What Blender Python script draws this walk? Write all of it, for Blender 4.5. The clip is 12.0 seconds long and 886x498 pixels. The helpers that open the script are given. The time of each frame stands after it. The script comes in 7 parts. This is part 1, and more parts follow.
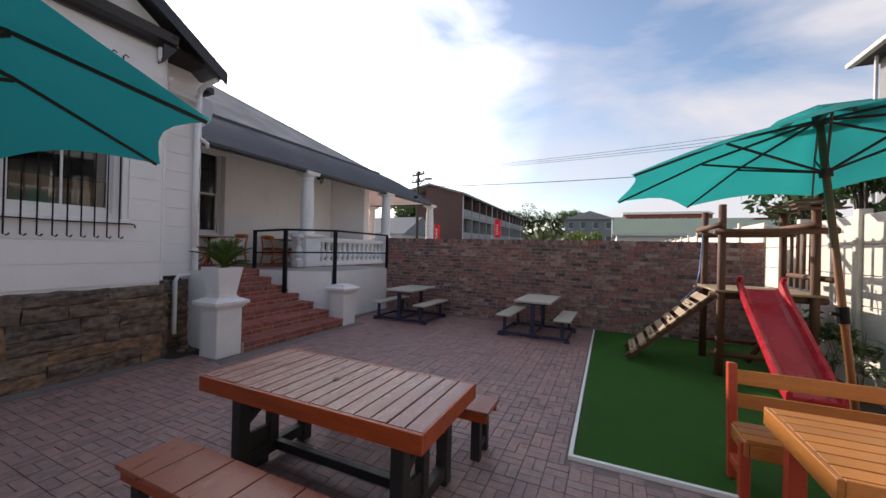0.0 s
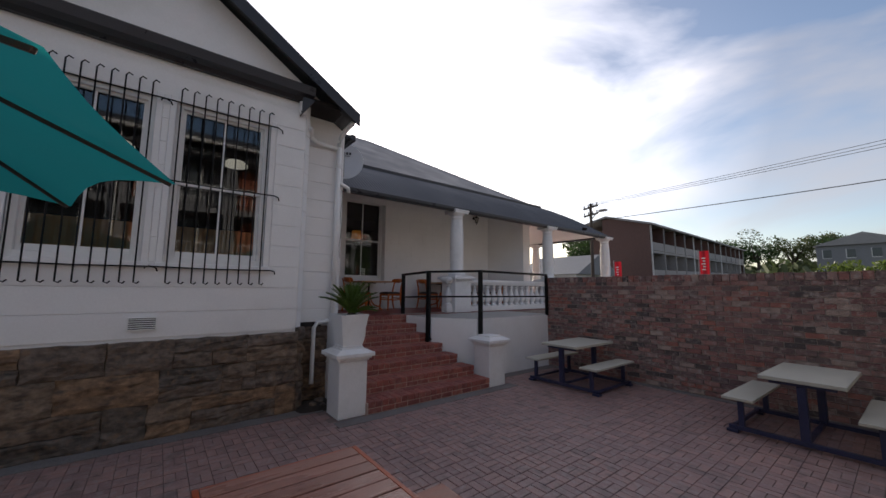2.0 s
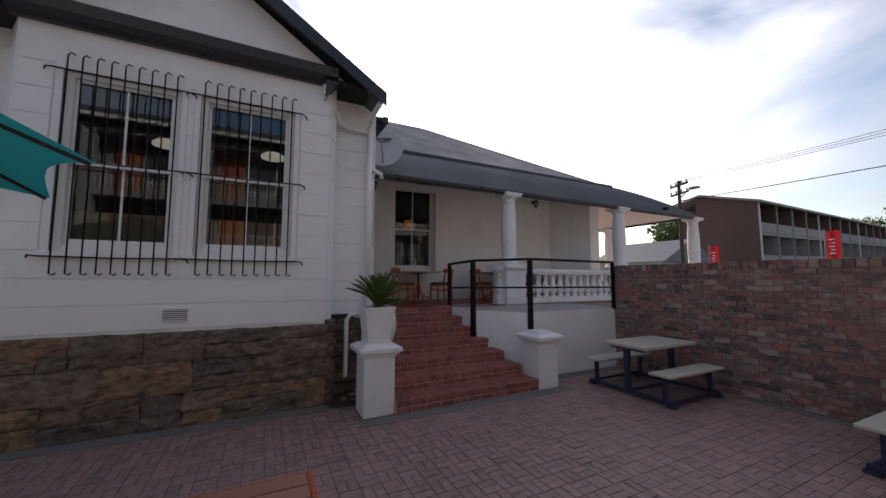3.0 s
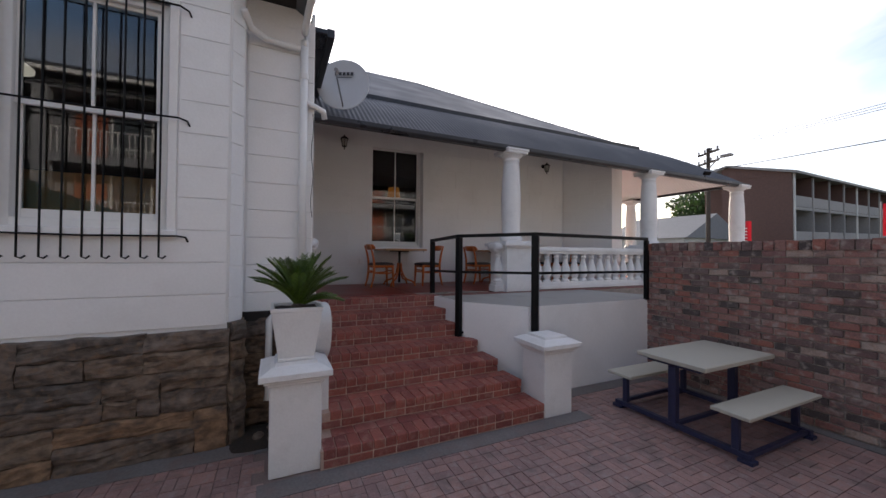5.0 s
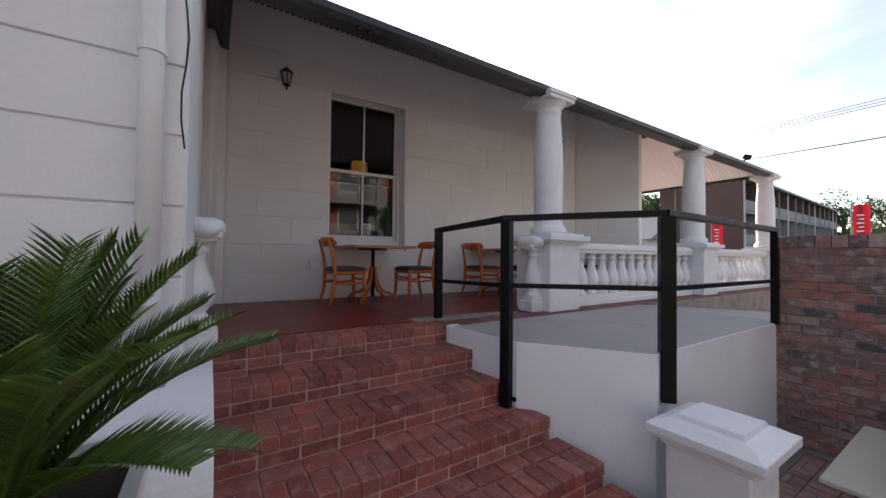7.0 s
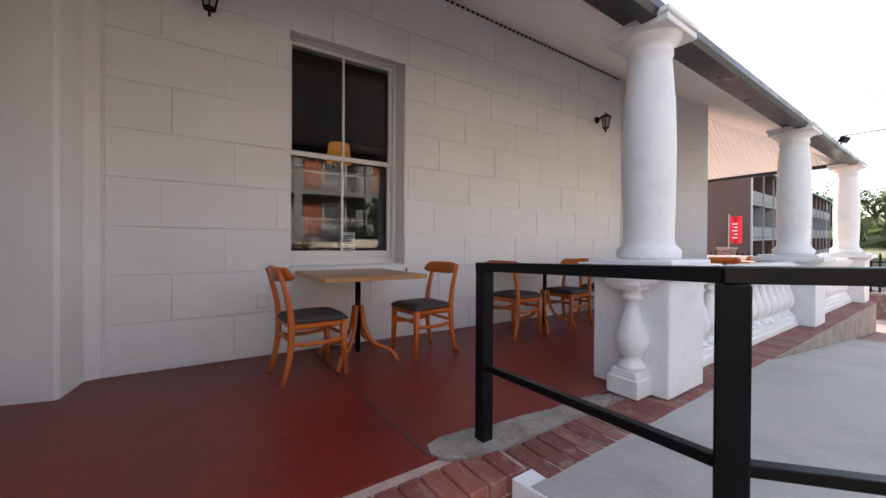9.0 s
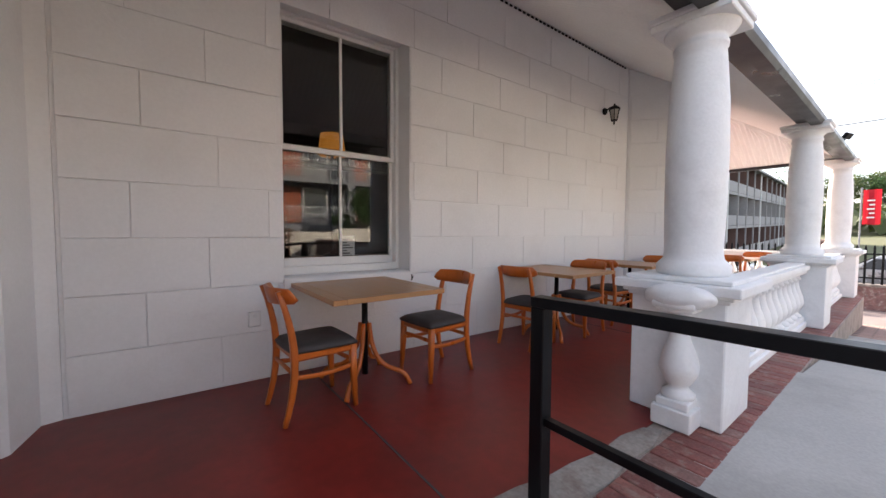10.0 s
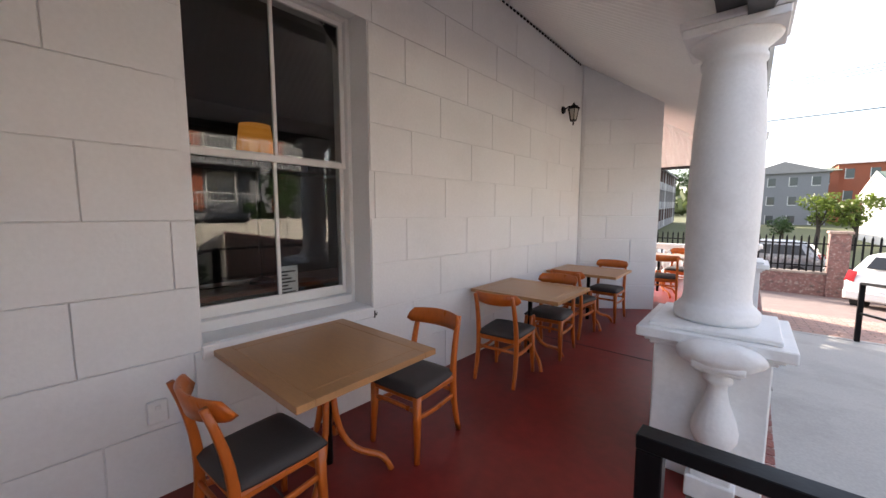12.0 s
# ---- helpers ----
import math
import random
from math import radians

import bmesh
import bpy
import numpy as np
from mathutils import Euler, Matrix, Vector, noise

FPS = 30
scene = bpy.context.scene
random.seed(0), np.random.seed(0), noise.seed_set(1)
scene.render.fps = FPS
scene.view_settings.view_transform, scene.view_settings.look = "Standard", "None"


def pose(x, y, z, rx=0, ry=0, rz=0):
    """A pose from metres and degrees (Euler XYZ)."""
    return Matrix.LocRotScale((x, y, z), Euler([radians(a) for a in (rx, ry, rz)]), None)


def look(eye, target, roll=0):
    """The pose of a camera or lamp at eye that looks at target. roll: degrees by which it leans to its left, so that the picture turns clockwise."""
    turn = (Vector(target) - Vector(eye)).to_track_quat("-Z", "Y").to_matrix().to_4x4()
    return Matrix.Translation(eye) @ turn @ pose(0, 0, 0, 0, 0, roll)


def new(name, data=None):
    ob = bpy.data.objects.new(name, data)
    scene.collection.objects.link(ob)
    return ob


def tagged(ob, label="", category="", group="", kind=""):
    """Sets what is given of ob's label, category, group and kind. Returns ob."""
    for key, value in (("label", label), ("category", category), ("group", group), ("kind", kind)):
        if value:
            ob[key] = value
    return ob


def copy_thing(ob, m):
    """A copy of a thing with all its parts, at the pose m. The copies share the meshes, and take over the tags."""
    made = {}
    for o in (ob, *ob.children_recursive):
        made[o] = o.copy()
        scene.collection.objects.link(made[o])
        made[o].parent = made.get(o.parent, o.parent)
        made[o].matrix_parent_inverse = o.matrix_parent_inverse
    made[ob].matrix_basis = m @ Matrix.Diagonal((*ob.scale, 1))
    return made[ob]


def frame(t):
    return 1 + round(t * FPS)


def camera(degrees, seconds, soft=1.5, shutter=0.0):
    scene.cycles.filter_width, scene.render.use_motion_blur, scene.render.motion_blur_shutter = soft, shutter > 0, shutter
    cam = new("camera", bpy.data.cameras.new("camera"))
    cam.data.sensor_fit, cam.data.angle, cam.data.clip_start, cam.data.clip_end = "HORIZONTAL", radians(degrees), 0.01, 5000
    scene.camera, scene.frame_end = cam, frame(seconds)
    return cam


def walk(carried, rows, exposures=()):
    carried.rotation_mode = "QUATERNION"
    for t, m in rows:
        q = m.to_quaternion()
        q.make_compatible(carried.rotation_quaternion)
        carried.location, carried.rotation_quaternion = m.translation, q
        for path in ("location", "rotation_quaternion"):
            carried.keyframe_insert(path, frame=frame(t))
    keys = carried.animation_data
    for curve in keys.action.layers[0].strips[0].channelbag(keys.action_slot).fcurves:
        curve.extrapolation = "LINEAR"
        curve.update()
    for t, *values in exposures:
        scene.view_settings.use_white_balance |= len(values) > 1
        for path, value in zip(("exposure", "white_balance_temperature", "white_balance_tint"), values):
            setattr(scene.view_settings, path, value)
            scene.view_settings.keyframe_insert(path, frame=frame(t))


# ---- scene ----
cam = camera(101.7, 12.0)
PATH = [
    (0, (0.985, -0.434, 1.746), (0.151, 1.384, 1.747), 1.5),
    (0.5, (0.879, -0.094, 1.769), (-0.194, 1.593, 1.832), 1.4),
    (1, (0.733, 0.314, 1.786), (-0.537, 1.854, 1.91), 1.1),
    (1.5, (0.539, 0.699, 1.754), (-0.895, 2.082, 1.93), 0.8),
    (2, (0.457, 1.087, 1.745), (-1.109, 2.312, 1.965), 0.5),
    (2.5, (0.389, 1.466, 1.761), (-1.29, 2.53, 1.979), 0.4),
    (3, (0.292, 1.885, 1.757), (-1.492, 2.775, 1.919), 0.2),
    (5, (-1.07, 3.106, 1.842), (-2.883, 3.951, 1.868), 0.5),
    (5.5, (-1.594, 3.158, 1.798), (-3.354, 4.108, 1.834), 0.8),
    (6, (-2.183, 3.218, 1.805), (-3.907, 4.232, 1.837), 0.7),
    (6.5, (-2.882, 3.388, 1.809), (-4.583, 4.44, 1.846), 0.7),
    (7, (-3.597, 3.595, 1.804), (-5.28, 4.674, 1.842), 0.6),
    (7.2, (-3.87, 3.724, 1.775), (-5.545, 4.815, 1.821), 0.8),
    (9, (-5.299, 4.315, 2.168), (-6.952, 5.441, 2.154), 0.3),
    (9.5, (-5.521, 4.229, 2.32), (-7.153, 5.383, 2.265), 0.3),
    (10, (-5.755, 4.27, 2.361), (-7.343, 5.483, 2.267), 0.3),
    (10.5, (-5.964, 4.317, 2.459), (-7.494, 5.598, 2.328), 0.3),
    (11, (-6.173, 4.314, 2.58), (-7.617, 5.688, 2.415), 0.5),
    (11.5, (-6.374, 4.373, 2.644), (-7.731, 5.829, 2.443), 0.3),
    (12, (-6.539, 4.393, 2.722), (-7.83, 5.907, 2.527), 0.0),
]
walk(cam, [(t, look(eye, target, roll)) for t, eye, target, roll in PATH],
     [(0, 0.35, 6500, 14), (0.7, 0.2, 6500, 14), (2, -0.1, 6500, 14), (3, -0.06, 6500, 14), (5, 0.44, 6520, 14), (6, 0.6, 6540, 14), (7, 0.82, 6580, 14),
      (9, 1.72, 6750, 13), (10.5, 1.82, 6780, 13), (12, 1.82, 6800, 13)])

# ---- world, sun ----
SUN_DIR = Vector((-0.783, 0.510, 0.356)).normalized()
world = bpy.data.worlds.new("world")
scene.world = world
world.use_nodes = True
wn, wl = world.node_tree.nodes, world.node_tree.links
wn.clear()
w_out, w_bg, w_sky = wn.new("ShaderNodeOutputWorld"), wn.new("ShaderNodeBackground"), wn.new("ShaderNodeTexSky")
w_sky.sky_type, w_sky.sun_disc = "NISHITA", False
w_sky.sun_elevation, w_sky.sun_rotation = math.asin(SUN_DIR.z), math.atan2(SUN_DIR.x, SUN_DIR.y)
w_sky.air_density, w_sky.dust_density, w_sky.ozone_density = 1.0, 1.2, 1.5
w_tc, w_map = wn.new("ShaderNodeTexCoord"), wn.new("ShaderNodeMapping")
w_map.inputs["Scale"].default_value = (0.75, 0.75, 1.9)
w_map.inputs["Rotation"].default_value = (0.25, 0.1, 0.5)
w_n1, w_n2, w_ramp, w_mix = wn.new("ShaderNodeTexNoise"), wn.new("ShaderNodeTexNoise"), wn.new("ShaderNodeValToRGB"), wn.new("ShaderNodeMix")
w_n1.inputs["Scale"].default_value, w_n1.inputs["Detail"].default_value, w_n1.inputs["Distortion"].default_value = 1.9, 8.0, 0.6
w_ramp.color_ramp.elements[0].position, w_ramp.color_ramp.elements[1].position = 0.43, 0.66
w_mix.data_type = "RGBA"
# cloud is brightest towards the sun
w_dot, w_rng, w_cc = wn.new("ShaderNodeVectorMath"), wn.new("ShaderNodeMapRange"), wn.new("ShaderNodeVectorMath")
w_dot.operation, w_cc.operation = "DOT_PRODUCT", "SCALE"
w_dot.inputs[1].default_value = SUN_DIR
w_rng.inputs["From Min"].default_value, w_rng.inputs["From Max"].default_value = 0.70, 0.97
w_rng.inputs["To Min"].default_value, w_rng.inputs["To Max"].default_value = 4.4, 19.0
w_cc.inputs[0].default_value = (1.005, 0.985, 1.015)
wl.new(w_tc.outputs["Generated"], w_dot.inputs[0])
wl.new(w_dot.outputs["Value"], w_rng.inputs["Value"])
wl.new(w_rng.outputs["Result"], w_cc.inputs["Scale"])
wl.new(w_cc.outputs["Vector"], w_mix.inputs["B"])
w_bg.inputs["Strength"].default_value = 0.15
wl.new(w_tc.outputs["Generated"], w_map.inputs["Vector"])
wl.new(w_map.outputs["Vector"], w_n1.inputs["Vector"])
wl.new(w_n1.outputs["Fac"], w_ramp.inputs["Fac"])
wl.new(w_ramp.outputs["Color"], w_mix.inputs["Factor"])
wl.new(w_sky.outputs["Color"], w_mix.inputs["A"])
wl.new(w_mix.outputs["Result"], w_bg.inputs["Color"])
wl.new(w_bg.outputs["Background"], w_out.inputs["Surface"])
sun = new("sun", bpy.data.lights.new("sun", "SUN"))
sun.data.energy, sun.data.angle, sun.data.color = 5.0, radians(0.6), (1.0, 0.9, 0.76)
sun.matrix_world = look(SUN_DIR * 60, (0, 0, 0))


# ---- materials ----
def material(name, color, rough=0.7, metal=0.0, vary=0.15, scale=6.0, grain=60.0, bump=0.15, stain=None, stain_amount=0.0, stain_scale=1.5,
             random_vary=0.0, island=0.0, stretch=(1, 1, 1), spec=0.5, trans=0.0, coords="Object", gloss_vary=0.1):
    m = bpy.data.materials.new(name)
    m.use_nodes = True
    n, l = m.node_tree.nodes, m.node_tree.links
    b = n["Principled BSDF"]
    b.inputs["Metallic"].default_value = metal
    b.inputs["Specular IOR Level"].default_value = spec
    tc, mp = n.new("ShaderNodeTexCoord"), n.new("ShaderNodeMapping")
    mp.inputs["Scale"].default_value = stretch
    geo = n.new("ShaderNodeNewGeometry")
    l.new(geo.outputs["Position"] if coords == "World" else tc.outputs["Object"], mp.inputs["Vector"])
    big, fine = n.new("ShaderNodeTexNoise"), n.new("ShaderNodeTexNoise")
    big.inputs["Scale"].default_value, big.inputs["Detail"].default_value = scale, 5.0
    fine.inputs["Scale"].default_value, fine.inputs["Detail"].default_value = grain, 4.0
    for t in (big, fine):
        l.new(mp.outputs["Vector"], t.inputs["Vector"])
    add = n.new("ShaderNodeMath")
    add.operation = "ADD"
    l.new(big.outputs["Fac"], add.inputs[0])
    l.new(fine.outputs["Fac"], add.inputs[1])
    rng = n.new("ShaderNodeMapRange")
    rng.inputs["From Min"].default_value, rng.inputs["From Max"].default_value = 0.6, 1.4
    rng.inputs["To Min"].default_value, rng.inputs["To Max"].default_value = 1 - vary, 1 + vary
    l.new(add.outputs["Value"], rng.inputs["Value"])
    value = rng.outputs["Result"]
    if random_vary or island:
        info = n.new("ShaderNodeObjectInfo")
        r2 = n.new("ShaderNodeMapRange")
        amount = random_vary or island
        r2.inputs["To Min"].default_value, r2.inputs["To Max"].default_value = 1 - amount, 1 + amount
        l.new(geo.outputs["Random Per Island"] if island else info.outputs["Random"], r2.inputs["Value"])
        mul = n.new("ShaderNodeMath")
        mul.operation = "MULTIPLY"
        l.new(value, mul.inputs[0])
        l.new(r2.outputs["Result"], mul.inputs[1])
        value = mul.outputs["Value"]
    sc = n.new("ShaderNodeVectorMath")
    sc.operation = "SCALE"
    sc.inputs[0].default_value = color
    l.new(value, sc.inputs["Scale"])
    col = sc.outputs["Vector"]
    if stain:
        st, rp, mx = n.new("ShaderNodeTexNoise"), n.new("ShaderNodeMapRange"), n.new("ShaderNodeMix")
        st.inputs["Scale"].default_value, st.inputs["Detail"].default_value = stain_scale, 8.0
        st.inputs["Roughness"].default_value = 0.65
        l.new(mp.outputs["Vector"], st.inputs["Vector"])
        rp.inputs["From Min"].default_value, rp.inputs["From Max"].default_value = 0.5, 0.72
        rp.inputs["To Max"].default_value = stain_amount
        l.new(st.outputs["Fac"], rp.inputs["Value"])
        mx.data_type = "RGBA"
        l.new(rp.outputs["Result"], mx.inputs["Factor"])
        l.new(col, mx.inputs["A"])
        mx.inputs["B"].default_value = (*stain, 1)
        col = mx.outputs["Result"]
    l.new(col, b.inputs["Base Color"])
    rr = n.new("ShaderNodeMapRange")
    rr.inputs["From Min"].default_value, rr.inputs["From Max"].default_value = 0.3, 0.7
    rr.inputs["To Min"].default_value, rr.inputs["To Max"].default_value = max(rough - gloss_vary, 0.02), min(rough + gloss_vary, 1)
    l.new(big.outputs["Fac"], rr.inputs["Value"])
    l.new(rr.outputs["Result"], b.inputs["Roughness"])
    if bump:
        bp = n.new("ShaderNodeBump")
        bp.inputs["Strength"].default_value, bp.inputs["Distance"].default_value = bump, 0.01
        l.new(fine.outputs["Fac"], bp.inputs["Height"])
        l.new(bp.outputs["Normal"], b.inputs["Normal"])
    if trans:
        tr, ms = n.new("ShaderNodeBsdfTranslucent"), n.new("ShaderNodeMixShader")
        l.new(col, tr.inputs["Color"])
        ms.inputs["Fac"].default_value = trans
        l.new(b.outputs["BSDF"], ms.inputs[1])
        l.new(tr.outputs["BSDF"], ms.inputs[2])
        l.new(ms.outputs["Shader"], n["Material Output"].inputs["Surface"])
    return m


def palette_material(name, colors, rough=0.85, island=False, grain=70.0, bump=0.5, spread=0.25, blotch=None, dark=None, coords="Object"):
    """Pieces of several fired or quarried colours, one for each piece."""
    m = material(name, (1, 1, 1), rough, vary=spread, scale=9.0, grain=grain, bump=bump, coords=coords)
    n, l = m.node_tree.nodes, m.node_tree.links
    b = n["Principled BSDF"]
    ramp = n.new("ShaderNodeValToRGB")
    ramp.color_ramp.interpolation = "CONSTANT"
    el = ramp.color_ramp.elements
    while len(el) < len(colors):
        el.new(0.5)
    for i, c in enumerate(colors):
        el[i].position = i / len(colors)
        el[i].color = (*c, 1)
    if island:
        l.new(n["Geometry"].outputs["Random Per Island"], ramp.inputs["Fac"])
    else:
        l.new(n.new("ShaderNodeObjectInfo").outputs["Random"], ramp.inputs["Fac"])
    mul = n.new("ShaderNodeMix")
    mul.data_type, mul.blend_type = "RGBA", "MULTIPLY"
    mul.inputs["Factor"].default_value = 1
    l.new(ramp.outputs["Color"], mul.inputs["A"])
    l.new(b.inputs["Base Color"].links[0].from_socket, mul.inputs["B"])
    col = mul.outputs["Result"]
    if blotch:
        st, rp, mx = n.new("ShaderNodeTexNoise"), n.new("ShaderNodeMapRange"), n.new("ShaderNodeMix")
        st.inputs["Scale"].default_value, st.inputs["Detail"].default_value = 15.0, 9.0
        l.new(n["Geometry"].outputs["Position"], st.inputs["Vector"])
        rp.inputs["From Min"].default_value, rp.inputs["From Max"].default_value, rp.inputs["To Max"].default_value = 0.52, 0.7, 0.75
        l.new(st.outputs["Fac"], rp.inputs["Value"])
        mx.data_type = "RGBA"
        mx.inputs["B"].default_value = (*blotch, 1)
        l.new(rp.outputs["Result"], mx.inputs["Factor"])
        l.new(col, mx.inputs["A"])
        col = mx.outputs["Result"]
    if dark:
        st, rp, mx = n.new("ShaderNodeTexNoise"), n.new("ShaderNodeMapRange"), n.new("ShaderNodeMix")
        mp2 = n.new("ShaderNodeMapping")
        mp2.inputs["Location"].default_value, mp2.inputs["Scale"].default_value = (7.3, 2.1, 4.4), (0.7, 0.7, 1.5)
        st.inputs["Scale"].default_value, st.inputs["Detail"].default_value = 9.0, 8.0
        l.new(n["Geometry"].outputs["Position"], mp2.inputs["Vector"])
        l.new(mp2.outputs["Vector"], st.inputs["Vector"])
        rp.inputs["From Min"].default_value, rp.inputs["From Max"].default_value, rp.inputs["To Max"].default_value = 0.54, 0.70, 0.8
        l.new(st.outputs["Fac"], rp.inputs["Value"])
        mx.data_type = "RGBA"
        mx.inputs["B"].default_value = (*dark, 1)
        l.new(rp.outputs["Result"], mx.inputs["Factor"])
        l.new(col, mx.inputs["A"])
        col = mx.outputs["Result"]
    l.new(col, b.inputs["Base Color"])
    return m


def glass_material(name, tint=(0.9, 0.92, 0.92)):
    m = bpy.data.materials.new(name)
    m.use_nodes = True
    n, l = m.node_tree.nodes, m.node_tree.links
    tr, gl, mx, fr = n.new("ShaderNodeBsdfTransparent"), n.new("ShaderNodeBsdfGlossy"), n.new("ShaderNodeMixShader"), n.new("ShaderNodeFresnel")
    tr.inputs["Color"].default_value = (*tint, 1)
    gl.inputs["Roughness"].default_value = 0.015
    fr.inputs["IOR"].default_value = 1.62
    l.new(fr.outputs["Fac"], mx.inputs["Fac"])
    l.new(tr.outputs["BSDF"], mx.inputs[1])
    l.new(gl.outputs["BSDF"], mx.inputs[2])
    l.new(mx.outputs["Shader"], n["Material Output"].inputs["Surface"])
    return m


def glow_material(name, color, strength):
    m = bpy.data.materials.new(name)
    m.use_nodes = True
    b = m.node_tree.nodes["Principled BSDF"]
    b.inputs["Base Color"].default_value = (*color, 1)
    b.inputs["Emission Color"].default_value = (*color, 1)
    b.inputs["Emission Strength"].default_value = strength
    return m


WHITE = material("white_wall_paint", (0.82, 0.82, 0.82), 0.65, vary=0.04, scale=1.3, grain=45, bump=0.12, stain=(0.6, 0.59, 0.57), stain_amount=0.3, stain_scale=0.9, coords="World")
TRIM = material("white_gloss_paint", (0.78, 0.78, 0.77), 0.4, vary=0.04, scale=3, grain=30, bump=0.06)
PLASTER = material("old_white_moulding", (0.8, 0.8, 0.8), 0.6, vary=0.05, scale=3, grain=50, bump=0.2, stain=(0.55, 0.55, 0.54), stain_amount=0.35, stain_scale=4)
CEIL = material("white_corrugated_paint", (0.88, 0.87, 0.85), 0.55, vary=0.04, scale=2, grain=30, bump=0.05)
ROOF = material("dark_grey_roof_paint", (0.06, 0.064, 0.074), 0.55, vary=0.2, scale=1.2, grain=25, bump=0.06)
FASCIA = material("charcoal_gutter_paint", (0.028, 0.028, 0.032), 0.35, vary=0.15, scale=3, grain=40, bump=0.05)
BLACKSTEEL = material("black_steel_paint", (0.005, 0.005, 0.006), 0.4, vary=0.2, scale=8, grain=80, bump=0.05, spec=0.18)
NAVY = material("navy_steel_paint", (0.022, 0.026, 0.07), 0.4, vary=0.25, scale=8, grain=70, bump=0.08, stain=(0.05, 0.04, 0.04), stain_amount=0.4, stain_scale=12)
REDFLOOR = material("red_polished_floor", (0.19, 0.02, 0.016), 0.36, vary=0.22, scale=1.6, grain=14, bump=0.02, stain=(0.045, 0.02, 0.018), stain_amount=0.5, stain_scale=0.45, spec=0.35, coords="World", gloss_vary=0.04)
CONCRETE = material("terrace_concrete", (0.38, 0.371, 0.356), 0.66, vary=0.16, scale=2, grain=60, bump=0.12, stain=(0.21, 0.20, 0.185), stain_amount=0.5, stain_scale=1.4, coords="World")
CEMENT = material("smeared_cement", (0.30, 0.27, 0.245), 0.85, vary=0.3, scale=6, grain=50, bump=0.4, stain=(0.17, 0.11, 0.095), stain_amount=0.8, stain_scale=7, coords="World")
GREYSTRIP = material("grey_cement_strip", (0.17, 0.158, 0.157), 0.8, vary=0.3, scale=3, grain=40, bump=0.3, stain=(0.20, 0.13, 0.12), stain_amount=0.6, stain_scale=4, coords="World")
BRICK_TONES = [(0.28, 0.14, 0.12), (0.24, 0.13, 0.115), (0.32, 0.165, 0.14), (0.21, 0.13, 0.118), (0.31, 0.125, 0.095), (0.17, 0.115, 0.105), (0.37, 0.27, 0.225), (0.23, 0.12, 0.11), (0.085, 0.065, 0.062), (0.30, 0.19, 0.165), (0.20, 0.10, 0.09), (0.27, 0.12, 0.10), (0.155, 0.095, 0.09)]
BRICKS = palette_material("stock_bricks", BRICK_TONES, blotch=(0.42, 0.35, 0.31), dark=(0.085, 0.07, 0.065), spread=0.4)
BRICKS_ISL = palette_material("stock_bricks_joined", BRICK_TONES, island=True, blotch=(0.42, 0.35, 0.31), dark=(0.085, 0.07, 0.065), spread=0.4)
MORTAR = material("brick_mortar", (0.34, 0.285, 0.25), 0.9, vary=0.35, scale=5, grain=60, bump=0.5, stain=(0.10, 0.085, 0.075), stain_amount=0.7, stain_scale=4, coords="World")
STEPBRICK = palette_material("step_bricks", [(0.29, 0.085, 0.066), (0.24, 0.07, 0.057), (0.33, 0.105, 0.08), (0.27, 0.095, 0.08), (0.21, 0.063, 0.055)], rough=0.6, spread=0.4, bump=0.5, blotch=(0.36, 0.20, 0.165))
STEPMORTAR = material("step_mortar", (0.50, 0.36, 0.30), 0.85, vary=0.25, scale=9, grain=80, bump=0.3)
PAVER = palette_material("clay_pavers", [(0.31, 0.19, 0.175), (0.28, 0.175, 0.165), (0.34, 0.205, 0.185), (0.295, 0.195, 0.185), (0.26, 0.165, 0.16)], rough=0.55, spread=0.3, bump=0.3, blotch=(0.33, 0.27, 0.255), dark=(0.17, 0.125, 0.12))
PAVER_ISL = palette_material("clay_pavers_joined", [(0.31, 0.19, 0.175), (0.28, 0.175, 0.165), (0.34, 0.205, 0.185), (0.295, 0.195, 0.185), (0.26, 0.165, 0.16)], rough=0.55, spread=0.3, bump=0.3, blotch=(0.33, 0.27, 0.255), dark=(0.17, 0.125, 0.12), island=True)
WORNBRICK = palette_material("worn_edging_bricks", [(0.22, 0.075, 0.06), (0.19, 0.062, 0.052), (0.24, 0.095, 0.078), (0.20, 0.10, 0.085), (0.17, 0.058, 0.05)], rough=0.7, spread=0.4, bump=0.5, blotch=(0.27, 0.20, 0.175))
PAVEJOINT = material("paver_joint_sand", (0.21, 0.158, 0.146), 0.95, vary=0.3, scale=5, grain=90, bump=0.4, coords="World")
STONE = palette_material("sandstone_blocks", [(0.15, 0.113, 0.086), (0.18, 0.122, 0.082), (0.115, 0.094, 0.079), (0.21, 0.135, 0.084), (0.14, 0.11, 0.09), (0.10, 0.085, 0.075), (0.18, 0.135, 0.10)], rough=0.9, spread=0.7, bump=1.0, grain=16, blotch=(0.20, 0.13, 0.083), dark=(0.055, 0.047, 0.043), coords="World")
STONE.node_tree.nodes["Mapping"].inputs["Scale"].default_value = (0.9, 0.9, 1.4)
STONEJOINT = material("stone_mortar", (0.125, 0.095, 0.07), 0.95, vary=0.35, scale=6, grain=50, bump=0.5)
GRASS = material("artificial_turf", (0.026, 0.092, 0.012), 0.9, vary=0.35, scale=2.0, grain=300, bump=0.6, coords="World", spec=0.2)
CANVAS = material("teal_canvas", (0.018, 0.31, 0.30), 0.75, vary=0.06, scale=2, grain=200, bump=0.1, trans=0.55)
